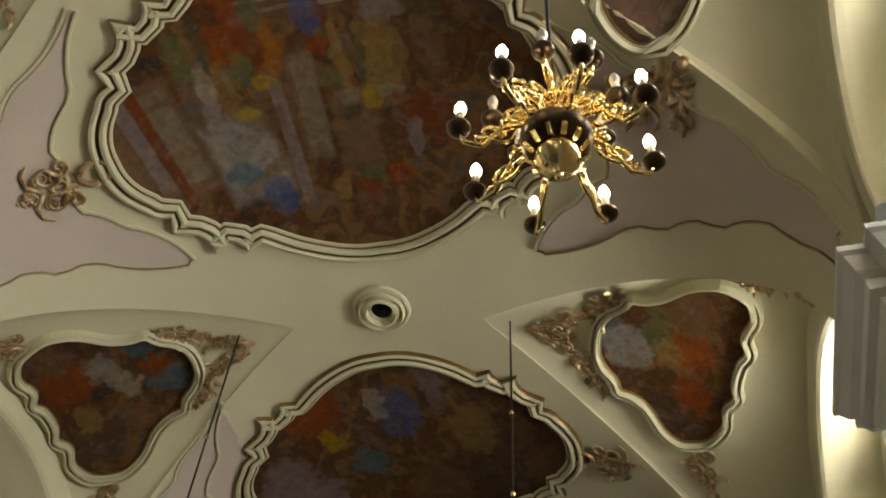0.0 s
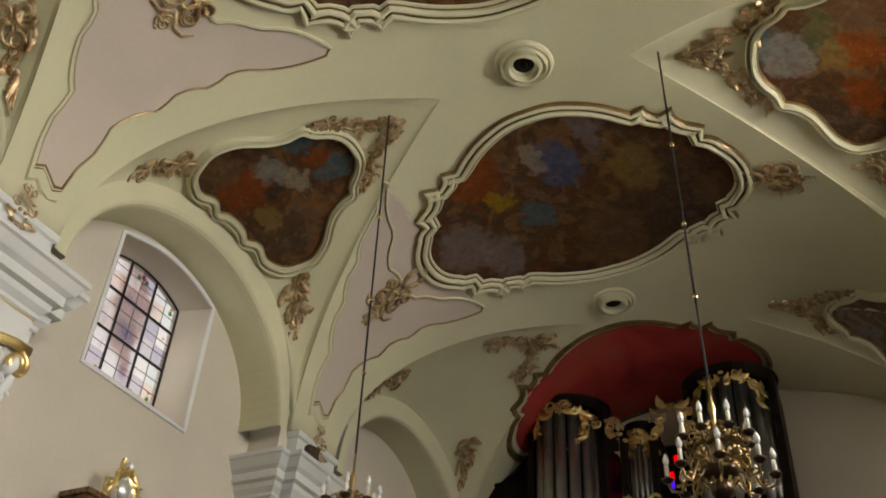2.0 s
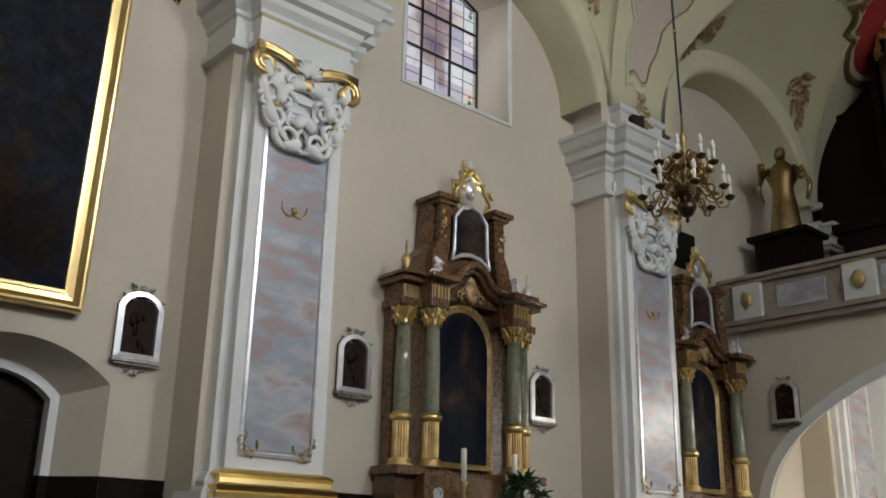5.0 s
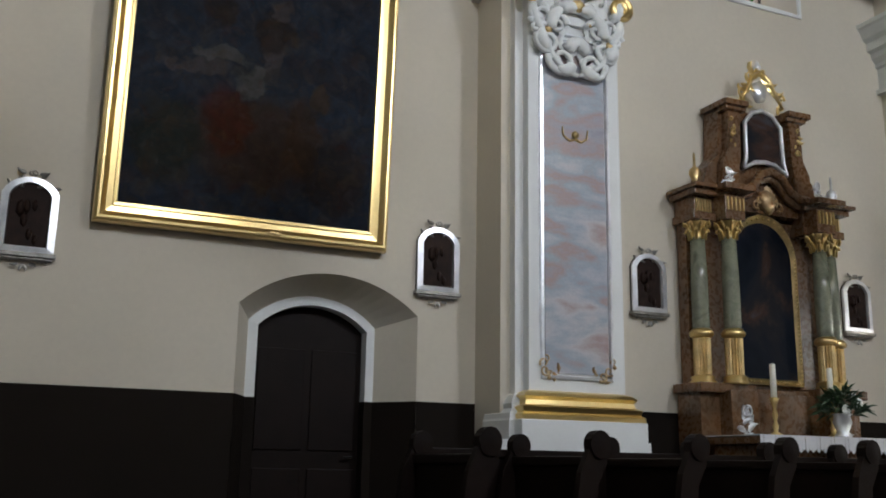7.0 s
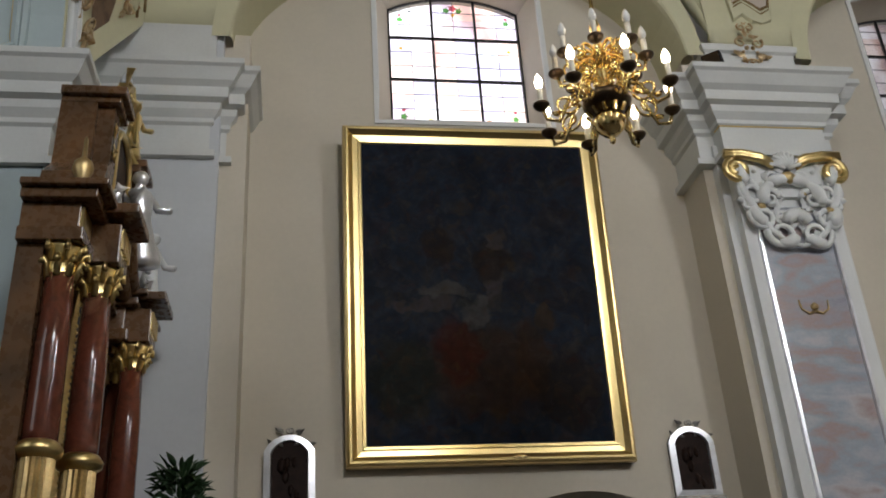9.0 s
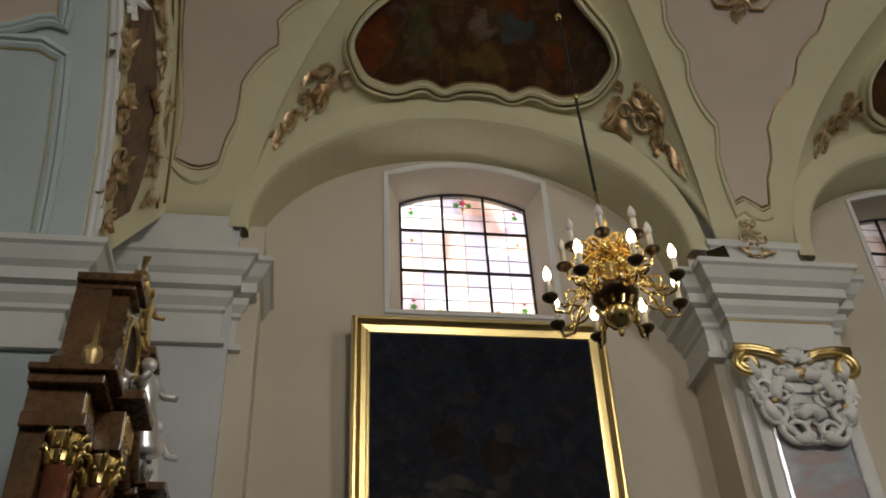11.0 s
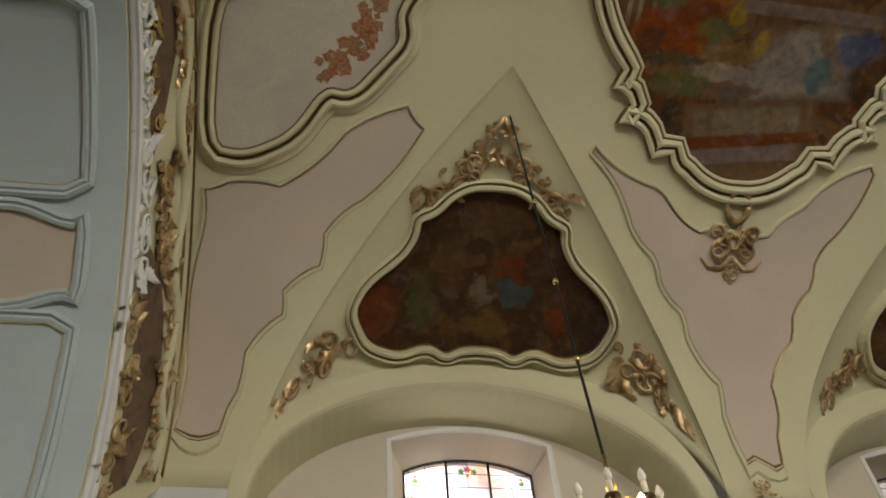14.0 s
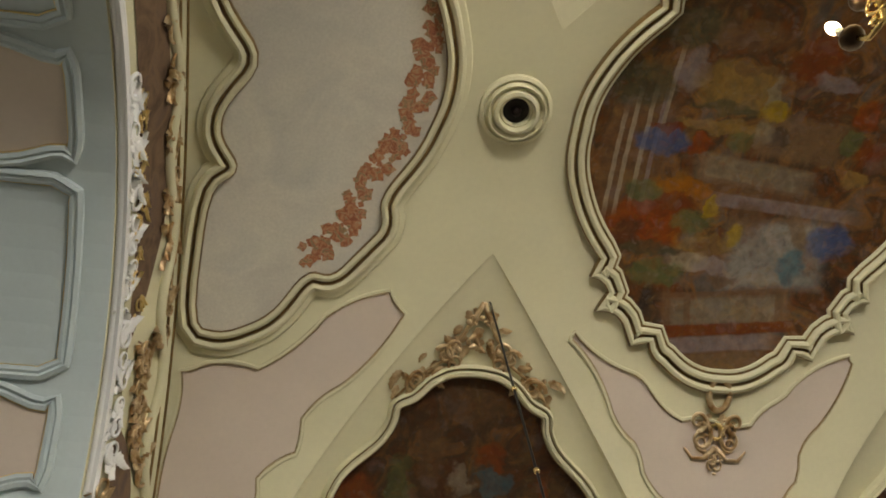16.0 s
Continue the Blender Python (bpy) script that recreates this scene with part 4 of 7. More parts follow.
def pier(px, side):
    """Built at the origin of the far wall, facing -y; side -1 turns it to the near wall."""
    th = base("pier", Matrix(), "white stucco pier with marbled panel, gilded capital and stepped cornice", "pier", "piers of the nave")
    part("core", boxes(((-0.63, 7.02, 0), (0.63, 7.5, 6.62))), CREAM, th, "cream plastered pier sides")
    part("back_layer", boxes(((-0.54, 6.93, 0), (0.54, 7.03, 5.5))), WHITE, th)
    part("shaft", boxes(((-0.46, 6.84, 1.5), (0.46, 6.94, 5.5)), bevel=0.006), WHITE, th)
    # sunk marble panel with a gilded edge
    part("marble_panel", boxes(((-0.31, 6.825, 1.76), (0.31, 6.845, 4.75))), MARBLE, th, "pink and grey veined scagliola panel")
    bm = bmesh.new()
    edge = [Vector(p) for p in ((-0.33, 1.73), (0.33, 1.73), (0.33, 4.8), (-0.33, 4.8))]
    band(bm, smooth_path(edge, 0.5), [(0.03, 0.0), (0.022, 0.028), (-0.006, 0.03), (-0.02, 0.0)], lambda x, y, h: (x, 6.842 - h, y))
    part("panel_edge", bm, SILVER, th, "thin silvered gilt edge moulding")
    for s in (1, -1):
        bm = bmesh.new()
        rocaille(bm, lambda u, v, h, s=s: (s * u, 6.83 - h, v), [(0.33, 1.90), (0.32, 1.75), (0.18, 1.73)], lambda f: 0.03, 7, 0.04, rng)
        part("corner_ornament", bm, STUCCO_GILT, th, smooth=True)
    bm = bmesh.new()
    for s in (1, -1):
        relief(bm, lambda u, v, h: (u, 6.825 - h, v), [(0, 3.82), (s * 0.06, 3.8), (s * 0.12, 3.84), (s * 0.13, 3.92)], 0.014)
    blob(bm, (0, 6.815, 3.86), 0.04, (1, 0.5, 1))
    part("wall_bracket", bm, OLDGOLD, th, "small gilt candle bracket", smooth=True)
    # base with gilded torus
    bm = bmesh.new()
    stepped(bm, -0.54, 0.54, 6.93, 7.3, [(p * 0.8, z) for p, z in BASE])
    box(bm, (-0.72, 6.83, 0), (0.72, 7.3, 1.21))
    part("side_base", bm, WHITE, th)
    part("plinth", boxes(((-0.60, 6.70, 0), (0.60, 6.95, 1.37)), bevel=0.008), WHITE, th)
    part("gilded_base", stepped(bmesh.new(), -0.46, 0.46, 6.84, 6.95, [(0.13, 1.37), (0.13, 1.41), (0.10, 1.43), (0.115, 1.47), (0.07, 1.49), (0.06, 1.53), (0.085, 1.56), (0.05, 1.59), (0.0, 1.61)]), GOLD, th, "polished gilt base mouldings")
    # entablature
    bm = bmesh.new()
    stepped(bm, -0.50, 0.50, 6.80, 7.5, CORNICE)
    part("entablature", bm, STONE, th)
    bm = bmesh.new()
    stepped(bm, -0.66, 0.66, 6.97, 7.5, [(p, z) for p, z in CORNICE])
    part("side_entablature", bm, STONE, th)
    part("gilt_fillet", stepped(bmesh.new(), -0.50, 0.50, 6.80, 6.9, [(0.0, 5.62), (0.012, 5.62), (0.012, 5.635), (0.0, 5.635)]), GOLD, th)
    part("impost_block", stepped(bmesh.new(), -0.45, 0.45, 6.86, 7.5, [(0.0, 6.13), (0.0, 6.50), (0.03, 6.52), (0.04, 6.58), (0.0, 6.62)]), STONE, th)
    bm = bmesh.new()
    rocaille(bm, lambda u, v, h: (u, 6.84 - h, v), [(0.0, 6.30), (0.05, 6.5), (0.02, 6.68), (0.0, 6.86)], lambda f: 0.12 * (1 - f) + 0.02, 12, 0.05, rng, True)
    part("impost_ornament", bm, STUCCO_GILT, th, "gilded leaf sprig", smooth=True)
    # capital: abacus horns, volutes, shells and hanging scrolls
    cap = part("capital", boxes(((-0.47, 6.80, 4.9), (0.47, 6.9, 5.30))), WHITE, th, "white stucco capital with gilt scrolls")
    def face(u, v, h):
        return (u, 6.80 - h, v)
    for s in (1, -1):
        bm = bmesh.new()
        pts = [(s * 0.10, 5.18), (s * 0.22, 5.25), (s * 0.38, 5.28), (s * 0.55, 5.28)]
        for dz in (0, 0.03):
            tube(bm, [(u, 6.745, v + dz) for u, v in pts], 0.036, 8)
        part("abacus_horn", bm, GOLD, cap, "polished gilt abacus edge", smooth=True)
        bm = bmesh.new()
        tube(bm, [(u, 6.74, v) for u, v in spiral(s * 0.46, 5.13, 0.115, math.pi / 2, 2.2, -s, 34, 0.92)], 0.034, 8)
        blob(bm, (s * 0.46, 6.76, 5.13), 0.1, (1, 0.35, 1), 2)
        part("volute", bm, GOLD, cap, "gilt spiral volute", smooth=True)
        for cxx, cz, r, st, w in ((0.36, 4.92, 0.13, 1.2, -1), (0.30, 4.68, 0.12, 0.4, -1), (0.16, 4.52, 0.14, 0.2, -1), (0.13, 5.08, 0.10, 2.0, 1), (0.42, 4.80, 0.07, 0.3, 1), (0.20, 4.86, 0.10, 3.0, -1)):
            bm = bmesh.new()
            relief(bm, face, spiral(s * cxx, cz, r, st if s > 0 else math.pi - st, 1.3, w * s, 20), 0.035, 1.0)
            part("scroll", bm, WHITE, cap, smooth=True)
        bm = bmesh.new()
        relief(bm, face, [(s * 0.46, 5.0), (s * 0.42, 4.85), (s * 0.34, 4.72), (s * 0.26, 4.55), (s * 0.12, 4.42), (0, 4.40)], 0.045, 0.9)
        part("hanging_scroll", bm, WHITE, cap, smooth=True)
    # acanthus leaves and a shell give the capital its mass
    for s in (1, -1):
        for u, v, a, ln in ((0.10, 4.62, 1.9, 0.22), (0.26, 4.80, 1.2, 0.24), (0.38, 5.02, 0.5, 0.20), (0.17, 5.0, 2.2, 0.2), (0.30, 4.62, 0.2, 0.17), (0.06, 4.48, -1.2, 0.16)):
            bm = bmesh.new()
            pts = [(s * (u + ln * t * math.cos(a + 0.9 * t)), v + ln * t * math.sin(a + 0.9 * t)) for t in (0, 0.2, 0.4, 0.6, 0.8, 1.0)]
            relief(bm, face, pts, 0.055, 0.9, 7, lambda f: 0.5 + 0.8 * math.sin(math.pi * min(1, 0.15 + 0.7 * f)) - 0.45 * f)
            part("acanthus_leaf", bm, WHITE, cap, smooth=True)
    bm = bmesh.new()
    for k in range(9):
        a = math.pi * (0.1 + 0.8 * k / 8)
        tube(bm, [(0.02 * math.cos(a), 6.73, 5.14 + 0.02 * math.sin(a)), (0.09 * math.cos(a), 6.70, 5.14 + 0.09 * math.sin(a)), (0.15 * math.cos(a), 6.73, 5.14 + 0.17 * math.sin(a))], 0.02, 6)
    part("shell", bm, WHITE, cap, smooth=True)
    bm = bmesh.new()
    rocaille(bm, face, [(0.05, 4.5), (0.2, 4.75), (0.3, 4.95), (0.25, 5.15)], lambda f: 0.12, 26, 0.06, rng, True)
    part("leaf_relief", bm, WHITE, cap, smooth=True)
    for c, r in (((0, 6.74, 5.06), 0.075), ((0, 6.75, 4.70), 0.05), ((-0.30, 6.75, 4.78), 0.035), ((0.33, 6.75, 4.74), 0.04), ((0.12, 6.75, 4.9), 0.03)):
        part("gilt_boss", blob(bmesh.new(), c, r, (1, 0.6, 0.8), 2, 0.5), OLDGOLD, cap, smooth=True)
    m = Matrix.Translation((px, 0, 0)) if side > 0 else Matrix.Translation((px, NEAR0, 0)) @ Matrix.Rotation(math.pi, 4, "Z")
    th.matrix_world = m
    return th


first = pier(4.25, 1)
for k in (2, 3):
    copy_thing(first, Matrix.Translation((4.25 + (k - 1) * PITCH, 0, 0)))
for k in (1, 2, 3):
    copy_thing(first, Matrix.Translation((4.25 + (k - 1) * PITCH + NEAR_SHIFT + 0.35, NEAR0, 0)) @ Matrix.Rotation(math.pi, 4, "Z"))

# corner piers beside the chancel arch
for side in (1, -1):
    th = base("corner_pier", Matrix(), "white plastered corner pier with stepped cornice beside the chancel arch", "pier", "corner piers")
    # the bluish tint of this face is cool light put into the colour
    part("core", boxes(((-1.9, 6.93, 0), (-0.68, 7.5, 6.62))), COOL_LIT, th, "pale plaster tinted for cool light")
    part("side", boxes(((-0.69, 7.03, 0), (-0.46, 7.5, 6.62))), CREAM, th)
    part("entablature", stepped(bmesh.new(), -2.0, -0.76, 6.92, 7.5, [(p, z - 0.06) for p, z in CORNICE]), STONE, th)
    part("side_entablature", stepped(bmesh.new(), -2.0, -0.63, 7.02, 7.5, [(p, z - 0.06) for p, z in CORNICE]), STONE, th)
    part("impost_block", boxes(((-1.8, 6.88, 6.13), (-0.74, 7.5, 6.6))), STONE, th)
    if side < 0:
        th.matrix_world = Matrix(((1, 0, 0, 0), (0, -1, 0, NEAR0), (0, 0, 1, 0), (0, 0, 0, 1)))

# ---- chancel arch ----
A_HALF, A_RISE, A_X, A_SPRING = 3.1, 3.2, -1.75, 5.2


def arch_pt(a, k=0.0):
    return AXIS + (A_HALF + k) * math.cos(a), A_SPRING + (A_RISE + k) * math.sin(a)


bm = bmesh.new()
inner = [(AXIS + A_HALF, 0.0)] + [arch_pt(math.pi * i / 48) for i in range(49)] + [(AXIS - A_HALF, 0.0)]
outer = [(8.0, 0.0)] + [(8.0, z) for y, z in inner[1:13]] + [(y, 10.4) for y, z in inner[13:38]] + [(-3.0, z) for y, z in inner[38:50]] + [(-3.0, 0.0)]
vi = [[bm.verts.new((x, y, z)) for y, z in inner] for x in (A_X, A_X - 2.0)]
vo = [[bm.verts.new((x, y, z)) for y, z in outer] for x in (A_X, A_X - 2.0)]
for i in range(len(inner) - 1):
    bm.faces.new((vi[0][i], vi[0][i + 1], vo[0][i + 1], vo[0][i]))
    bm.faces.new((vi[1][i], vo[1][i], vo[1][i + 1], vi[1][i + 1]))
    bm.faces.new((vi[0][i], vi[1][i], vi[1][i + 1], vi[0][i + 1]))
chancel = tagged(part("chancel_arch", bm, BLUE), "pale blue plastered chancel arch with panelled soffit", "arch", kind="structure")


def soffit_at(u, v, h):
    """u: along x into the chancel; v: arc length up from the springing on the far side (negative: down the jamb)."""
    if v < 0:
        return Vector((A_X - u, AXIS + A_HALF - h, A_SPRING + v))
    a = v / ((A_HALF + A_RISE) / 2)
    y, z = arch_pt(a)
    n = Vector((0, math.cos(a) / A_HALF, math.sin(a) / A_RISE)).normalized()
    return Vector((A_X - u, y, z)) - n * h


# raised panels of the soffit, blue and brown by turns
for k, (v, long) in enumerate(((0.24, 1.71), (2.0, 0.9), (3.0, 1.65), (4.75, 1.1), (6.0, 1.6))):
    d, w = 0.10, 0.30
    if k % 2 == 0:
        ring = [(w, v + d), (w + 0.18, v), (1.42, v), (1.6, v + d), (1.6, v + long - d), (1.42, v + long), (w + 0.18, v + long), (w, v + long - d)]
    else:
        ring = [(w, v + 0.08), (w + 0.12, v + 0.16), (w + 0.5, v + 0.02), (1.1, v + 0.02), (1.48, v + 0.16), (1.6, v + 0.08), (1.6, v + long - 0.08), (1.48, v + long - 0.16), (1.1, v + long - 0.02), (w + 0.5, v + long - 0.02), (w + 0.12, v + long - 0.16), (w, v + long - 0.08)]
    out = [Vector(p) for p in ring]
    out = curl(out, 1) if k % 2 else out
    th = vault_piece("soffit_panel", "pale blue sunk panel with gilded moulding on the arch soffit" if k % 2 == 0 else "brownish painted panel with gilded moulding on the arch soffit", "panel", "panels of the chancel arch")
    part("panel_field", field(bmesh.new(), out, soffit_at, 0.006, 3), BLUE if k % 2 == 0 else PINK, th)
    part("panel_moulding", band(bmesh.new(), smooth_path(out, 0.08), [(u * 1.1, h) for u, h in FRAME_SMALL], soffit_at), BLUE, th)
    part("gilt_bead", band(bmesh.new(), smooth_path(out, 0.08), [(u * 0.5 - 0.06, h) for u, h in BEAD], soffit_at), GOLD, th)
# jamb panels and cornice
bm = bmesh.new()
prof = [(p * 0.9 + 0.01, z - 0.75) for p, z in CORNICE]
rings = []
for p, z in prof:
    rings.append([(A_X + p, AXIS + A_HALF + 1.1, z), (A_X + p, AXIS + A_HALF - p, z), (A_X - 2.0, AXIS + A_HALF - p, z)])
vs = [[bm.verts.new(q) for q in r] for r in rings]
for a, b in zip(vs, vs[1:]):
    for i in range(2):
        bm.faces.new((a[i], a[i + 1], b[i + 1], b[i]))
tagged(part("jamb_cornice", bm, STONE), "stepped grey-white cornice on the chancel arch jamb", "cornice", kind="structure")


# face of the arch: dark painted ground under gilded rocaille
def face_at(u, v, h):
    """u: outwards from the arch edge; v: angle along the arch."""
    f = u / 1.05
    y, z = arch_pt(v)
    y2, z2 = AXIS + HALF * (1 if v < math.pi / 2 else NEAR) * math.cos(v), SPRING + RISE * math.sin(v)
    return Vector((A_X + 0.38 * f + h * 0.8, y + (y2 - y) * f - 0.4 * h * math.cos(v), z + (z2 - z) * f - 0.4 * h * math.sin(v)))


th = vault_piece("arch_stucco", "white and gilded rocaille on the chancel arch face", "ornament")
bm = bmesh.new()
n = 60
rows = [[bm.verts.new(face_at(u, math.pi * i / n, 0.0)) for i in range(n + 1)] for u in (0.0, 0.35, 0.7, 1.05, 1.2)]
for p, q in zip(rows, rows[1:]):
    for i in range(n):
        bm.faces.new((p[i], p[i + 1], q[i + 1], q[i]))
tagged(part("arch_face", bm, VAULT, smooth=True), "splayed plaster face of the chancel arch", "arch", kind="structure")
bm = bmesh.new()
GROUND = ramp_material("brown_painted_ground", [(0.0, (0.05, 0.03, 0.02)), (0.5, (0.16, 0.10, 0.06)), (1.0, (0.09, 0.06, 0.05))], 2.5, 0.7)
n = 60
lo = [bm.verts.new(face_at(0.30, 0.10 + 2.9 * i / n, 0.01)) for i in range(n + 1)]


def ground_width(v):
    """The painted fields of the arch face, parted by a stretch of plain stucco."""
    if v < 0.8:
        return 0.42 * math.sqrt(max(0.0, 1 - ((v - 0.42) / 0.38) ** 2))
    return 0.46 * min(1.0, max(0.0, (v - 1.02) / 0.3)) + 0.03 * math.sin(v * 13)


hi = [bm.verts.new(face_at(0.30 + max(0.01, ground_width(0.10 + 2.9 * i / n)), 0.10 + 2.9 * i / n, 0.01)) for i in range(n + 1)]
for i in range(n):
    bm.faces.new((lo[i], lo[i + 1], hi[i + 1], hi[i]))
part("painted_ground", bm, GROUND, th, "dark brown painted ground")
bm = bmesh.new()
band(bm, [Vector((0.03, 0.02 + 3.1 * i / 70)) for i in range(71)], [(0.0, 0.0), (0.0, 0.1), (0.0, 0.11)], lambda u, v, h: face_at(u, v, h), closed=False)
tube(bm, [face_at(0.06, 0.02 + 3.1 * i / 70, 0.04) for i in range(71)], 0.05, 8)
tube(bm, [face_at(0.14, 0.02 + 3.1 * i / 70, 0.02) for i in range(71)], 0.03, 8)
part("edge_moulding", bm, WHITE, th, "white arch edge moulding", smooth=True)
def arch_place(u, v, h):
    return face_at(u, v / 2.8, h + 0.015)


# C-scrolls and leaf sprays, each a piece of its own, bordering the painted fields
for u0, a0, a1, count, mat in ((0.24, 0.72, 1.75, 17, WHITE), (0.80, 0.08, 0.70, 8, STUCCO_GILT), (0.56, 0.72, 1.02, 9, STUCCO_GILT), (0.84, 1.0, 1.8, 12, STUCCO_GILT), (0.26, 0.08, 0.70, 7, STUCCO_GILT), (0.36, 1.1, 1.7, 9, GOLD)):
    for k in range(count):
        v = (a0 + (a1 - a0) * (k + 0.5) / count) * 2.8
        u = u0 + rng.uniform(-0.05, 0.05)
        size = rng.uniform(0.07, 0.11) * (0.6 if mat is GOLD else 1.0)
        way = 1 if k % 2 else -1
        bm = bmesh.new()
        relief(bm, arch_place, spiral(u, v, size, math.pi / 2 * way, 0.9, way, 16, 0.6), size * 0.24, 1.1, 7)
        for j in range(4):
            blade(bm, arch_place, (u + rng.uniform(-0.05, 0.05), v + rng.uniform(-0.07, 0.07)), math.pi / 2 * way + rng.uniform(-1.3, 1.3), size * 1.9, size * 0.42, way * rng.uniform(0.6, 1.6), size * 0.6)
        part("rocaille_spray", bm, mat, th, "white stucco leaf spray" if mat is WHITE else "gilded leaf spray", smooth=True)
bm = bmesh.new()
tube(bm, [face_at(0.80 + 0.06 * math.sin(i * 0.55), 0.1 + 2.9 * i / 90, 0.03) for i in range(91)], 0.05, 8)
part("outer_moulding", bm, VAULT, th, "wavy cream stucco moulding", smooth=True)
for u in (0.91, 1.02):
    part("gilt_line", tube(bmesh.new(), [face_at(u, 0.05 + 3.0 * i / 60, 0.01) for i in range(61)], 0.014, 6), FILLET, th, "thin darkened gilt line", smooth=True)
# chancel behind the arch
tagged(part("chancel_wall", boxes(((-9.0, -2.9, 0), (-8.7, 8.2, 11)), ((-9.0, 7.9, 0), (A_X - 2.0, 8.2, 11)), ((-9.0, -3.2, 0), (A_X - 2.0, -2.9, 11)), ((-9.0, -3.2, 10.6), (A_X - 2.0, 8.2, 11))), CREAM), "plain plastered chancel walls beyond the arch", "wall", kind="structure")


# ---- windows ----
def glass(name, colours):
    """Clear old glass, tinted from pane to pane."""
    m = bpy.data.materials.new(name)
    m.use_nodes = True
    n, l = m.node_tree.nodes, m.node_tree.links
    out = n["Material Output"]
    n.remove(n["Principled BSDF"])
    info, ramp = n.new("ShaderNodeObjectInfo"), n.new("ShaderNodeValToRGB")
    ramp.color_ramp.interpolation = "CONSTANT"
    while len(ramp.color_ramp.elements) < len(colours):
        ramp.color_ramp.elements.new(0.5)
    for k, (e, c) in enumerate(zip(ramp.color_ramp.elements, colours)):
        e.position, e.color = k / len(colours), (*c, 1)
    l.new(info.outputs["Random"], ramp.inputs[0])
    tr, gl, mix = n.new("ShaderNodeBsdfTransparent"), n.new("ShaderNodeBsdfGlossy"), n.new("ShaderNodeMixShader")
    gl.inputs["Roughness"].default_value = 0.15
    mix.inputs[0].default_value = 0.06
    l.new(ramp.outputs[0], tr.inputs[0])
    l.new(tr.outputs[0], mix.inputs[1])
    l.new(gl.outputs[0], mix.inputs[2])
    l.new(mix.outputs[0], out.inputs[0])
    return m


PANE = glass("leaded_pane", [(0.82, 0.80, 0.86), (0.92, 0.86, 0.84), (0.95, 0.95, 0.97), (0.75, 0.74, 0.82), (0.9, 0.92, 0.95)])
STAINED = glass("stained_pane", [(0.01, 0.005, 0.005), (0.01, 0.005, 0.01), (0.012, 0.005, 0.005), (0.01, 0.006, 0.005), (0.5, 0.01, 0.02), (0.01, 0.005, 0.005), (0.02, 0.01, 0.01), (0.15, 0.05, 0.5), (0.01, 0.005, 0.005), (0.02, 0.01, 0.02), (0.7, 0.03, 0.04), (0.01, 0.01, 0.01), (0.02, 0.01, 0.01), (0.01, 0.005, 0.01)])
TINT_GREEN, TINT_GOLD, TINT_ROSE = glass("green_pane", [(0.12, 0.35, 0.1)]), glass("amber_pane", [(0.8, 0.5, 0.08)]), glass("rose_pane", [(0.6, 0.15, 0.2)])


def outline_window(cx, half, z0, z1, rise, n=12):
    return [(cx - half, z0)] + arc_top(cx - half, cx + half, z1, rise, n) + [(cx + half, z0)]


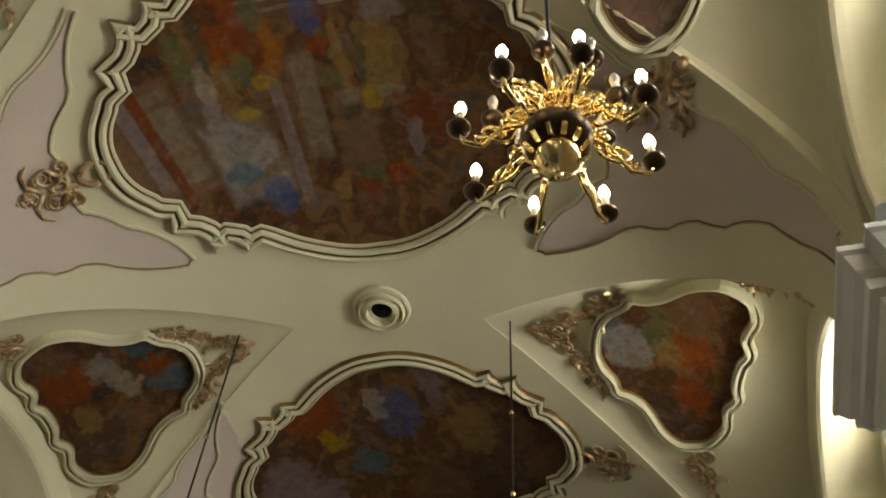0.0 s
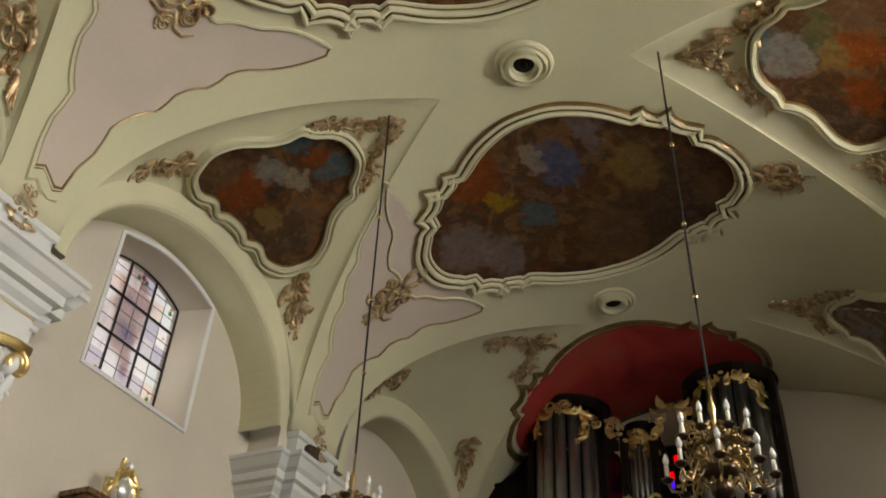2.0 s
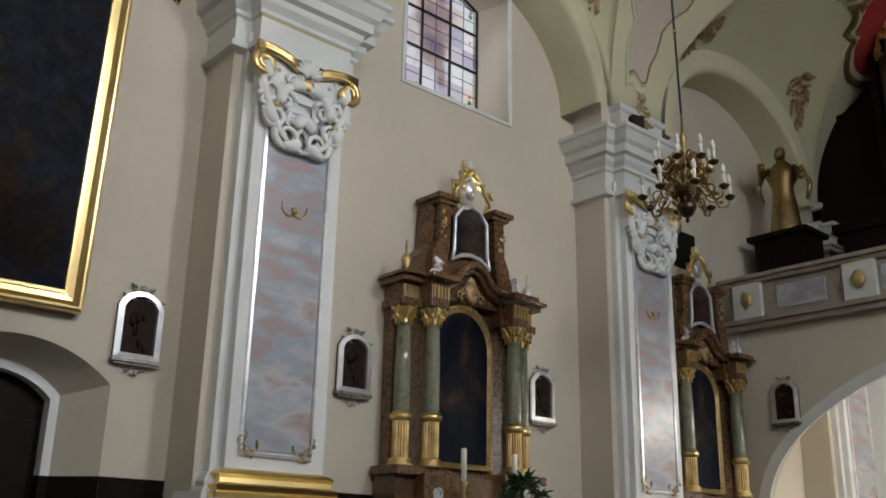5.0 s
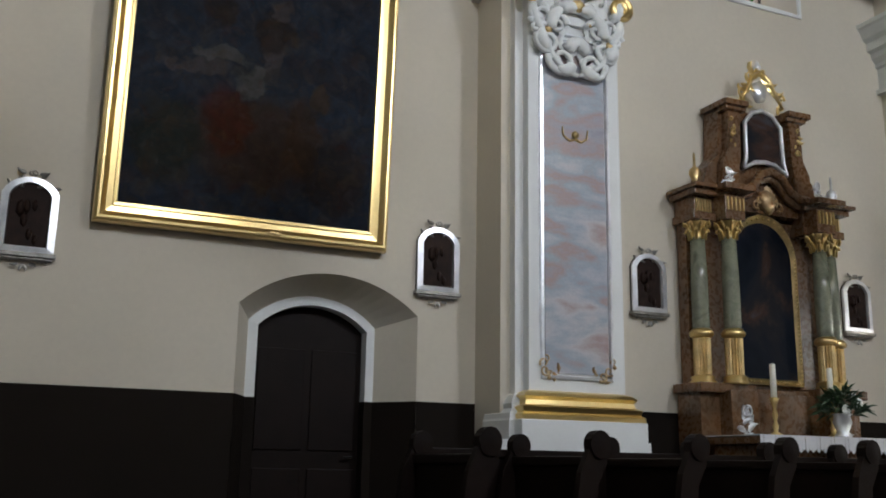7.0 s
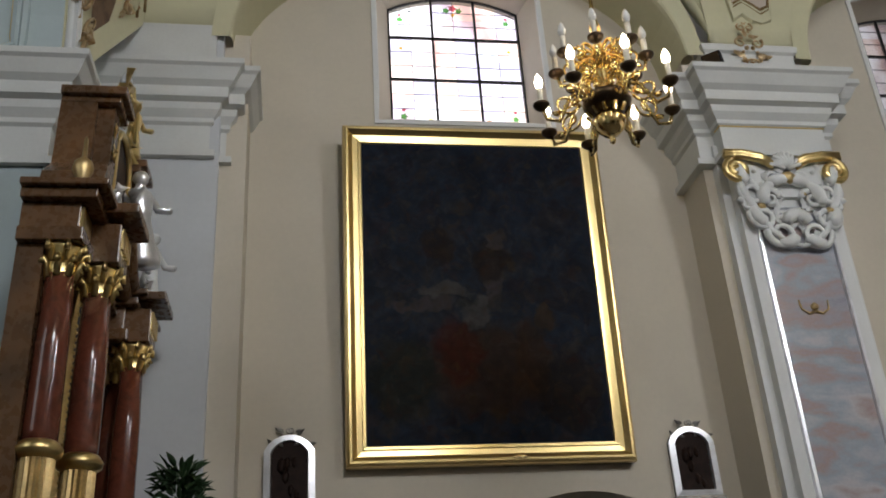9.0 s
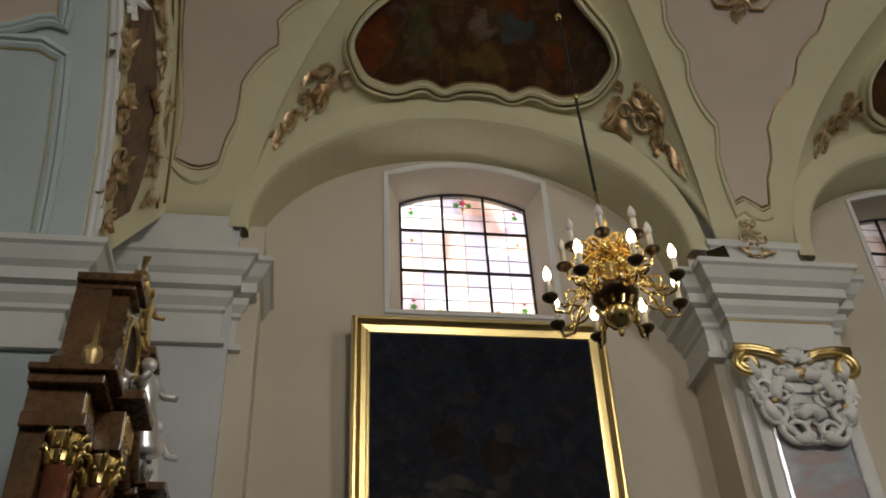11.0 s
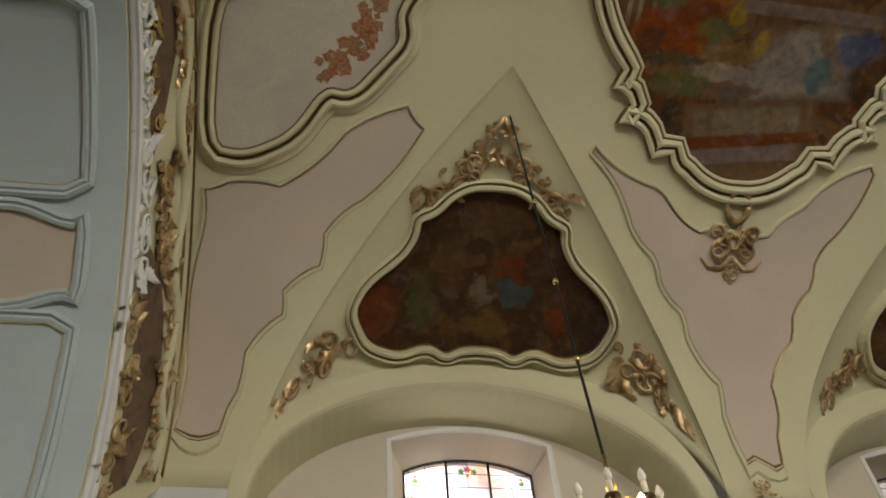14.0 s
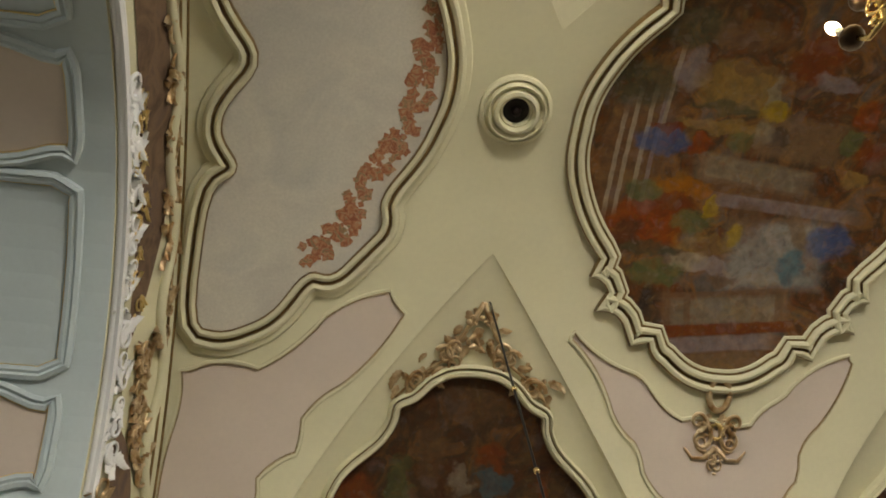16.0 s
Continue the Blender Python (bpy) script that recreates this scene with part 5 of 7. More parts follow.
def church_window(name):
    th = base(name, Matrix(), "leaded church window in a deep splayed arched recess", "window", "side windows", "structure")
    a, b = outline_window(-0.025, 0.875, 6.02, 7.80, 0.2), outline_window(0.02, 0.70, 6.36, 7.80, 0.18)
    part("splay_lining", loft(bmesh.new(), [[(x, 7.50, z) for x, z in a], [(x, 8.0, z) for x, z in b], [(x, 8.06, z) for x, z in b]], cap=False), CREAM, th, "cream plastered splay")
    bm = bmesh.new()
    for u, w in ((a, 0.0),):
        pts = [Vector(p) for p in a]
        band(bm, smooth_path(pts, 0.3), [(-0.005, 0.0), (-0.005, 0.022), (0.045, 0.022), (0.05, 0.0)], lambda x, y, h: (x, 7.5 - h, y))
    part("trim", bm, WHITE, th, "white plaster trim")
    frame_o = part("iron_frame", band(bmesh.new(), smooth_path([Vector(p) for p in b], 0.2), [(-0.035, 0.0), (-0.035, 0.03), (0.01, 0.03), (0.01, 0.0)], lambda x, y, h: (x, 8.0 - h, y)), IRON, th)
    w, h, x0, z0 = 1.40, 1.62, -0.68, 6.36
    for i in (1, 2):
        part("iron_bar", boxes(((x0 + w * i / 3 - 0.013, 7.975, z0), (x0 + w * i / 3 + 0.013, 8.0, z0 + h - (0.02)))), IRON, th)
        part("iron_bar", boxes(((x0, 7.975, z0 + 1.62 * i / 3 - 0.013), (x0 + w, 8.0, z0 + 1.62 * i / 3 + 0.013))), IRON, th)
    bm = bmesh.new()
    for i in range(1, 6):
        box(bm, (x0 + w * i / 6 - 0.0025, 7.988, z0), (x0 + w * i / 6 + 0.0025, 7.996, z0 + h - 0.02))
    for i in range(1, 9):
        box(bm, (x0, 7.988, z0 + h * i / 9 - 0.0025), (x0 + w, 7.996, z0 + h * i / 9 + 0.0025))
    part("lead_lines", bm, IRON, th)
    cell = finish("pane", boxes(((0, 8.0, 0), (w / 6, 8.006, h / 6))), PANE)
    for i in range(6):
        for j in range(6):
            p = new("pane", cell)
            p.parent = th
            p.location = (x0 + w * i / 6, 0, z0 + h * j / 6)
            p.visible_shadow = False
    for x, z, m, r in [(s * 0.58, q, c, e) for s in (1, -1) for q, c, e in ((6.44, TINT_GREEN, 0.05), (6.52, TINT_ROSE, 0.03), (6.9, TINT_GREEN, 0.035), (7.68, TINT_GREEN, 0.05), (7.74, TINT_ROSE, 0.03), (7.3, TINT_GOLD, 0.03))] + [(0.0, 7.86, TINT_ROSE, 0.06), (0.07, 7.83, TINT_GREEN, 0.05), (-0.07, 7.83, TINT_GREEN, 0.05), (0.0, 7.77, TINT_GOLD, 0.03), (-0.3, 6.4, TINT_GOLD, 0.04), (0.3, 6.4, TINT_GOLD, 0.04)]:
        bm = bmesh.new()
        bm.faces.new([bm.verts.new((x + 0.02 + 0.7 * r * (1 + 0.3 * math.cos(5 * t)) * math.cos(t), 7.985, z + 0.7 * r * (1 + 0.3 * math.cos(5 * t)) * math.sin(t))) for t in [k * 2 * math.pi / 15 for k in range(15)]])
        q = part("painted_flower", bm, m, th)
        q.visible_shadow = False
    return th


w1 = church_window("window_1")
w1.matrix_world = Matrix.Translation((BAYS[0], 0, 0))
for k in (1,):
    copy_thing(w1, Matrix.Translation((BAYS[k], 0, 0))).name = "window_%d" % (k + 1)
for k in (0, 1, 2):
    copy_thing(w1, Matrix.Translation((BAYS[k] + NEAR_SHIFT, NEAR0, 0)) @ Matrix.Rotation(math.pi, 4, "Z")).name = "window_%d" % (k + 4)


def backdrop_material(name, strength):
    m = bpy.data.materials.new(name)
    m.use_nodes = True
    n, l = m.node_tree.nodes, m.node_tree.links
    n.remove(n["Principled BSDF"])
    e, t, r, tc, mp = n.new("ShaderNodeEmission"), n.new("ShaderNodeTexNoise"), n.new("ShaderNodeValToRGB"), n.new("ShaderNodeTexCoord"), n.new("ShaderNodeMapping")
    mp.inputs["Scale"].default_value = (1.0, 1.0, 0.5)
    t.inputs["Scale"].default_value, t.inputs["Detail"].default_value = 0.9, 3.0
    for k, (p, c) in enumerate([(0.36, (0.22, 0.18, 0.25)), (0.42, (0.50, 0.36, 0.34)), (0.47, (0.9, 0.88, 0.92)), (0.56, (1.0, 1.0, 1.0))]):
        el = r.color_ramp.elements[k] if k < 2 else r.color_ramp.elements.new(p)
        el.position, el.color = p, (*c, 1)
    l.new(tc.outputs["Object"], mp.inputs[0])
    l.new(mp.outputs[0], t.inputs["Vector"])
    l.new(t.outputs[0], r.inputs[0])
    l.new(r.outputs[0], e.inputs[0])
    e.inputs[1].default_value = strength
    l.new(e.outputs[0], n["Material Output"].inputs[0])
    return m


OUTDOORS, HAZE, OVERCAST = backdrop_material("bright_outdoors", 4.5), backdrop_material("dull_outdoors", 0.75), backdrop_material("pale_outdoors", 3.6)
for y0, y1, xa, xb, mat in ((9.9, 10.0, X0 - 2, 4.2, OVERCAST), (9.9, 10.0, 4.2, X1 + 6, HAZE), (mirror_y(10.0), mirror_y(9.9), X0 - 2, X1 + 6, OUTDOORS)):
    tagged(part("backdrop", boxes(((xa, y0, 4), (xb, y1, 13))), mat), "bright hazy daylight and pinkish walls outdoors", "backdrop", kind="structure")
tagged(part("backdrop", boxes(((X1 + 1.4, 0, 5), (X1 + 1.5, 7, 11))), OVERCAST), "bright daylight behind the stained glass", "backdrop", kind="structure")
sg = base("window_7", Matrix(), "red and violet stained glass window behind the organ", "window", kind="structure")
cell = finish("pane", boxes(((0, 0, 0), (0.02, 0.15, 0.16))), STAINED)
for i in range(1, 7):
    for j in range(1, 11):
        p = new("pane", cell)
        p.parent, p.location = sg, (X1 + 0.1, 3.2 + 0.15 * i, 6.8 + 0.16 * j)
        p.visible_shadow = False
part("dark_border", boxes(((X1 + 0.09, 3.2, 6.8), (X1 + 0.12, 3.36, 8.7)), ((X1 + 0.09, 4.24, 6.8), (X1 + 0.12, 4.4, 8.7)), ((X1 + 0.09, 3.3, 6.8), (X1 + 0.12, 4.3, 6.97)), ((X1 + 0.09, 3.3, 8.54), (X1 + 0.12, 4.3, 8.7))), IRON, sg)
for i in range(1, 8):
    part("lead_bar", boxes(((X1 + 0.08, 3.19 + 0.15 * i, 6.8), (X1 + 0.13, 3.21 + 0.15 * i, 8.7))), IRON, sg)

# ---- great painting ----
pt = base("framed_painting", Matrix(), "large dark oil painting in a wide gilded frame", "painting")
hw, hh, fw = 1.18, 3.06, 0.175
rect = [Vector(p) for p in ((-hw + fw / 2, fw / 2), (hw - fw / 2, fw / 2), (hw - fw / 2, hh - fw / 2), (-hw + fw / 2, hh - fw / 2))]


def mitred(bm, rect, prof, depth):
    """A frame of four mitred runs round a rectangle; profile of (outwards, height)."""
    x0, x1, z0, z1 = rect[0].x, rect[1].x, rect[0].y, rect[2].y
    rings = [[(x0 - u, depth - h, z0 - u), (x1 + u, depth - h, z0 - u), (x1 + u, depth - h, z1 + u), (x0 - u, depth - h, z1 + u)] for u, h in prof]
    vs = [[bm.verts.new(p) for p in r] for r in rings]
    for a, b in zip(vs, vs[1:]):
        for i in range(4):
            bm.faces.new((a[i], a[(i + 1) % 4], b[(i + 1) % 4], b[i]))
    return bm


part("gilt_frame", mitred(bmesh.new(), rect, [(-0.0875, 0.02), (-0.075, 0.045), (-0.05, 0.05), (-0.045, 0.035), (0.0, 0.04), (0.02, 0.06), (0.04, 0.085), (0.06, 0.085), (0.065, 0.07), (0.08, 0.065), (0.0875, 0.03), (0.0875, -0.03)], 0.0), GOLD, pt)
part("canvas", boxes(((-hw + 0.08, -0.03, 0.08), (hw - 0.08, 0.02, hh - 0.08))), GREAT_CANVAS, pt, "dark blackened oil painting under varnish")
bm = bmesh.new()
blob(bm, (0.2, -0.075, 0.05), 0.05, (1.4, 0.4, 0.5), 2, 0.3)
part("frame_label", bm, OLDGOLD, pt)
pt.matrix_world = pose(1.545, 7.44, 2.75, 3.2, 0, 0)

# ---- side door ----
dr = base("door_1", Matrix(), "dark arched wooden door in a splayed white-edged recess", "door", kind="structure")
a, b = outline_window(2.30, 0.77, 0.0, 2.24, 0.30, 16), outline_window(2.25, 0.56, 0.0, 2.16, 0.24, 16)
c = outline_window(2.25, 0.48, 0.0, 2.12, 0.2, 16)
part("reveal", loft(bmesh.new(), [[(x, 7.50, z) for x, z in a], [(x, 7.86, z) for x, z in b]], cap=False), CREAM, dr)
part("door_frame", loft(bmesh.new(), [[(x, 7.86, z) for x, z in b], [(x, 7.84, z) for x, z in c], [(x, 8.0, z) for x, z in c]], cap=False), WHITE, dr, "white painted stone door frame")
for q in ([(1.531, 7.5), (1.692, 7.86), (1.772, 7.836), (1.772, 7.96), (1.778, 7.96), (1.778, 7.83), (1.696, 7.853), (1.538, 7.494)], [(3.069, 7.5), (2.808, 7.86), (2.728, 7.836), (2.728, 7.96), (2.722, 7.96), (2.722, 7.83), (2.803, 7.853), (3.062, 7.494)]):
    part("reveal_dado", prism(bmesh.new(), q, "z", 0.0, 1.52), DADO, dr, "grey-brown painted lower jamb")
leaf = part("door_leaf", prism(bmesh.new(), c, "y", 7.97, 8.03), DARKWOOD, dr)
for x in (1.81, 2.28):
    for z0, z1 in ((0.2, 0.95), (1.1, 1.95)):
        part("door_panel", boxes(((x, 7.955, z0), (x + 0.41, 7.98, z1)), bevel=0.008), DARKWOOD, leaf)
part("door_handle", tube(bmesh.new(), [(2.66, 7.95, 1.05), (2.66, 7.91, 1.05), (2.58, 7.91, 1.05)], 0.01, 6), IRON, leaf)
tagged(part("door_closing_wall", boxes(((1.3, 8.04, 0), (3.3, 8.1, 2.8))), DARKWOOD), "dark passage wall behind the door", "wall", kind="structure")


# ---- stations on the wall ----
def station():
    th = base("station_plaque", Matrix(), "small dark relief in a silvered arched frame on the wall", "plaque", "stations of the cross")
    o = outline_window(0, 0.195, -0.27, 0.18, 0.13, 10)
    i = outline_window(0, 0.14, -0.22, 0.165, 0.10, 10)
    part("back", prism(bmesh.new(), o, "y", -0.02, 0.0), DARKWOOD, th)
    part("silver_frame", loft(bmesh.new(), [[(x, -0.02, z) for x, z in o], [(x * 1.02, -0.05, z) for x, z in o], [(x * 1.05, -0.055, z) for x, z in i], [(x, -0.02, z) for x, z in i]], cap=False), SILVER, th)
    bm = bmesh.new()
    prism(bm, i, "y", -0.028, -0.018)
    part("relief_field", bm, BROWN_DARK, th, "dark brown carved relief")
    bm = bmesh.new()
    for k in range(6):
        blob(bm, (rng.uniform(-0.07, 0.07), -0.03, rng.uniform(-0.17, 0.1)), rng.uniform(0.03, 0.05), (0.7, 0.5, 1.4), 1, 0.4)
    tagged(part("carving", bm, BROWN_DARK, th, smooth=True), kind="stuff")
    part("sill", boxes(((-0.215, -0.07, -0.30), (0.215, 0.0, -0.265)), ((-0.19, -0.055, -0.32), (0.19, 0, -0.30)), bevel=0.008), SILVER_DARK, th)
    bm = bmesh.new()
    rocaille(bm, lambda u, v, h: (u, -0.03 - h, v), [(0.0, 0.36), (0.08, 0.31), (0.16, 0.22)], lambda f: 0.025, 7, 0.026, rng, True)
    part("crest", bm, SILVER_DARK, th, smooth=True)
    bm = bmesh.new()
    rocaille(bm, lambda u, v, h: (u, -0.03 - h, v), [(0.0, -0.35), (0.08, -0.345), (0.15, -0.335)], lambda f: 0.015, 5, 0.022, rng, True)
    part("foot_ornament", bm, SILVER_DARK, th, smooth=True)
    return th


BROWN_DARK = material("dark_relief_wood", (0.02, 0.010, 0.007), 0.6, spec=0.15, var=0.3, scale=20, grain=60, bump=0.3)
SILVER_DARK = material("tarnished_silver", (0.26, 0.25, 0.23), 0.4, metal=0.8, var=0.3, scale=15, grain=60, bump=0.2)
st = station()
st.matrix_world = pose(-0.07, 7.497, 2.73)
for x in (3.235, 5.46, 8.17):
    copy_thing(st, pose(x, 7.497, 2.73))
copy_thing(st, pose(12.17, 6.62, 3.05, 0, 0, -90))


# ---- altars ----
def capital(bm, x, y, z, r, h):
    lathe(bm, [(r * 0.95, 0), (r * 1.0, 0.02), (r * 0.95, 0.03), (r * 1.1, h * 0.5), (r * 1.45, h * 0.9), (r * 1.5, h)], 12, (x, y, z))
    for k in range(8):
        a = k * math.pi / 4
        tube(bm, [(x + r * f * math.cos(a), y + r * f * math.sin(a), z + h * t) for f, t in ((1.0, 0.1), (1.15, 0.45), (1.5, 0.6), (1.55, 0.45))], r * 0.25, 5)
        tube(bm, [(x + r * f * math.cos(a + 0.39), y + r * f * math.sin(a + 0.39), z + h * t) for f, t in ((1.1, 0.5), (1.4, 0.85), (1.8, 0.95), (1.75, 0.75))], r * 0.22, 5)


def altar(col, name, label, angels=False):
    """A side altar facing -y with its back at y = 0, base on z = 0."""
    th = base(name, Matrix(), label, "altar", "side altars")
    part("pedestal", boxes(((-1.05, -0.36, 0.9), (1.05, -0.02, 1.72)), ((-1.02, -0.42, 0.0), (1.02, -0.02, 0.92)), bevel=0.01), BROWN, th)
    part("pedestal_cornice", boxes(((-1.10, -0.44, 1.70), (-0.42, -0.02, 1.79)), ((0.42, -0.44, 1.70), (1.10, -0.02, 1.79)), ((-0.45, -0.30, 1.70), (0.45, -0.02, 1.77)), bevel=0.015), BROWN, th)
    for s in (1, -1):
        part("pedestal_block", boxes(((s * 0.64 - 0.17, -0.52, 0.9), (s * 0.64 + 0.17, -0.3, 1.72)), bevel=0.012), BROWN, th)
        bm = bmesh.new()
        rocaille(bm, lambda u, v, h: (s * 0.64 + u, -0.52 - h, v), [(0.0, 1.2), (0.04, 1.35), (0.0, 1.55)], lambda f: 0.04, 8, 0.04, rng, True)
        part("silver_ornament", bm, SILVER, th, smooth=True)
    part("back_panel", boxes(((-0.98, -0.16, 1.75), (0.98, -0.02, 3.5))), BROWN, th)
    for x, y in ((-0.90, -0.24), (-0.62, -0.38), (0.62, -0.38), (0.90, -0.24)):
        c = part("column", lathe(bmesh.new(), [(0.085, 2.28), (0.088, 2.35), (0.085, 2.8), (0.074, 3.2)], 18, (x, y, 0)), col, th, smooth=True)
        bm = bmesh.new()
        capital(bm, x, y, 3.16, 0.075, 0.2)
        part("gilt_capital", bm, GOLD, c, smooth=True)
        bm = bmesh.new()
        n = 18
        rings = []
        for z in (1.86, 2.24):
            rings.append([(x + (0.088 - 0.012 * (k % 2)) * math.cos(k * math.pi / n), y + (0.088 - 0.012 * (k % 2)) * math.sin(k * math.pi / n), z) for k in range(2 * n)])
        loft(bm, rings)
        part("fluted_drum", bm, OLDGOLD, c, "gilded fluted lower shaft")
        part("gilt_ring", lathe(bmesh.new(), [(0.085, 2.22), (0.115, 2.24), (0.12, 2.27), (0.10, 2.30), (0.085, 2.31)], 18, (x, y, 0)), GOLD, c, smooth=True)
        part("gilt_base", lathe(bmesh.new(), [(0.13, 1.785), (0.13, 1.81), (0.11, 1.82), (0.12, 1.85), (0.09, 1.87)], 18, (x, y, 0)), GOLD, c, smooth=True)
    for s in (1, -1):
        lo, hi = (0.44, 1.03) if s > 0 else (-1.03, -0.44)
        part("entablature", boxes(((lo, -0.36, 3.36), (hi, -0.02, 3.44)), ((lo + 0.03, -0.33, 3.42), (hi - 0.03, -0.02, 3.60)), ((s * 0.62 - 0.13, -0.50, 3.36), (s * 0.62 + 0.13, -0.3, 3.60)), bevel=0.008), BROWN, th)
        bm = bmesh.new()
        for k in range(5):
            box(bm, (s * 0.62 - 0.11 + 0.05 * k, -0.515, 3.45), (s * 0.62 - 0.09 + 0.05 * k, -0.49, 3.58))
        for k in range(6):
            x = s * 0.80 + s * 0.035 * k
            box(bm, (x - 0.01, -0.345, 3.45), (x + 0.01, -0.32, 3.58))
        tagged(part("dentil_row", bm, GOLD, th), kind="stuff")
        part("cornice", boxes(((lo - 0.03, -0.42, 3.60), (hi + 0.03, -0.02, 3.66)), ((lo - 0.07, -0.48, 3.66), (hi + 0.07, -0.02, 3.70)), ((s * 0.62 - 0.2, -0.60, 3.64), (s * 0.62 + 0.2, -0.4, 3.70)), bevel=0.01), BROWN, th)
    bm = bmesh.new()
    for d, t in ((0.0, 0.0), (0.05, 0.05)):
        tube(bm, [(-0.5, -0.33 - d, 3.66 + t), (-0.38, -0.33 - d, 3.66 + t), (-0.26, -0.33 - d, 3.72 + t), (-0.14, -0.33 - d, 3.86 + t), (0, -0.33 - d, 3.91 + t), (0.14, -0.33 - d, 3.86 + t), (0.26, -0.33 - d, 3.72 + t), (0.38, -0.33 - d, 3.66 + t), (0.5, -0.33 - d, 3.66 + t)], 0.05, 8)
    part("arched_cornice", bm, BROWN, th, smooth=True)
    part("spandrel", prism(bmesh.new(), [(-0.46, 3.54), (-0.46, 3.66), (-0.26, 3.72), (-0.14, 3.86), (0, 3.9), (0.14, 3.86), (0.26, 3.72), (0.46, 3.66), (0.46, 3.54)], "y", -0.28, -0.02), BROWN, th)
    o, i = outline_window(0, 0.45, 1.82, 3.12, 0.42, 16), outline_window(0, 0.385, 1.88, 3.10, 0.36, 16)
    part("altar_painting", prism(bmesh.new(), i, "y", -0.20, -0.15), CANVAS, th, "dark altar painting")
    part("painting_frame", loft(bmesh.new(), [[(x, -0.16, z) for x, z in o], [(x, -0.22, z) for x, z in o], [(x * 0.94, -0.24, z) for x, z in o], [(x, -0.19, z) for x, z in i]], cap=False), OLDGOLD, th, "gilded beaded frame")
    bm = bmesh.new()
    path = smooth_path([Vector(p) for p in outline_window(0, 0.418, 1.85, 3.11, 0.39, 16)], 0.04)
    for p in path:
        blob(bm, (p.x, -0.235, p.y), 0.015, (1, 1, 1), 1)
    tagged(part("frame_beads", bm, GOLD, th, smooth=True), kind="stuff")
    bm = bmesh.new()
    blob(bm, (0, -0.30, 3.66), 0.13, (0.8, 0.4, 1.0), 2, 0.5)
    rocaille(bm, lambda u, v, h: (u, -0.3 - h, v), [(0.0, 3.85), (0.12, 3.7), (0.16, 3.55)], lambda f: 0.03, 7, 0.045, rng, True)
    part("shield_cartouche", bm, STUCCO_GILT, th, "pink and gold shell cartouche", smooth=True)
    # attic
    part("attic", prism(bmesh.new(), [(-0.80, 3.70), (-0.74, 3.95), (-0.58, 4.10), (-0.55, 4.62), (0.55, 4.62), (0.58, 4.10), (0.74, 3.95), (0.80, 3.70)], "y", -0.24, -0.02), BROWN, th)
    for s in (1, -1):
        part("attic_pilaster", prism(bmesh.new(), [(s * 0.62, 3.72), (s * 0.60, 4.0), (s * 0.52, 4.15), (s * 0.50, 4.58), (s * 0.34, 4.58), (s * 0.36, 4.1), (s * 0.42, 3.72)], "y", -0.34, -0.2), BROWN, th)
        part("attic_cornice", boxes(((min(s * 0.28, s * 0.60), -0.42, 4.60), (max(s * 0.28, s * 0.60), -0.02, 4.66)), ((min(s * 0.28, s * 0.56), -0.38, 4.56), (max(s * 0.28, s * 0.56), -0.02, 4.61)), bevel=0.01), BROWN, th)
        bm = bmesh.new()
        rocaille(bm, lambda u, v, h: (s * u, -0.34 - h, v), [(0.45, 4.5), (0.45, 4.2)], lambda f: 0.03, 6, 0.03, rng)
        part("gilt_pendant", bm, GOLD, th, smooth=True)
        bm = bmesh.new()
        rocaille(bm, lambda u, v, h: (s * u, -0.42 - h, v), [(0.62, 3.92), (0.60, 3.78), (0.72, 3.75)], lambda f: 0.05, 9, 0.05, rng)
        part("silver_figure", bm, SILVER, th, "silvered carved putto head ornament", smooth=True)
        part("finial_vase", lathe(bmesh.new(), [(0.03, 0), (0.05, 0.02), (0.02, 0.05), (0.06, 0.13), (0.05, 0.18), (0.015, 0.21), (0.012, 0.33), (0.001, 0.36)], 12, (s * 0.95, -0.3, 3.70)), SILVER if s > 0 else OLDGOLD, th, smooth=True)
    o = [(x, z) for x, z in ((-0.30, 3.98), (-0.26, 4.10), (-0.25, 4.48), (-0.14, 4.60), (0, 4.64), (0.14, 4.60), (0.25, 4.48), (0.26, 4.10), (0.30, 3.98), (0.14, 4.06), (0, 4.08), (-0.14, 4.06))]
    part("upper_painting", prism(bmesh.new(), o, "y", -0.30, -0.2), CANVAS, th, "small dark oval painting")
    part("upper_frame", tube(bmesh.new(), [(x, -0.31, z) for x, z in o + o[:2]], 0.026, 6), SILVER if not angels else GOLD, th, "silver gilt frame", smooth=True)
    bm = bmesh.new()
    rocaille(bm, lambda u, v, h: (u, -0.3 - h, v), [(0.0, 5.1), (0.1, 4.98), (0.2, 4.84), (0.30, 4.72)], lambda f: 0.05, 14, 0.06, rng, True)
    for s in (1, -1):
        relief(bm, lambda u, v, h: (u, -0.3 - h, v), [(0, 5.06), (s * 0.14, 4.96), (s * 0.2, 4.84), (s * 0.3, 4.7)], 0.035)
    part("gilt_crest", bm, GOLD, th, "openwork gilded crest", smooth=True)
    bm = bmesh.new()
    blob(bm, (0, -0.28, 4.86), 0.1, (1, 0.5, 1.2), 2, 0.3)
    lathe(bm, [(0.03, 0), (0.045, 0.05), (0.02, 0.1), (0.001, 0.13)], 10, (0, -0.28, 5.08))
    part("crest_boss", bm, SILVER, th, smooth=True)
    return th


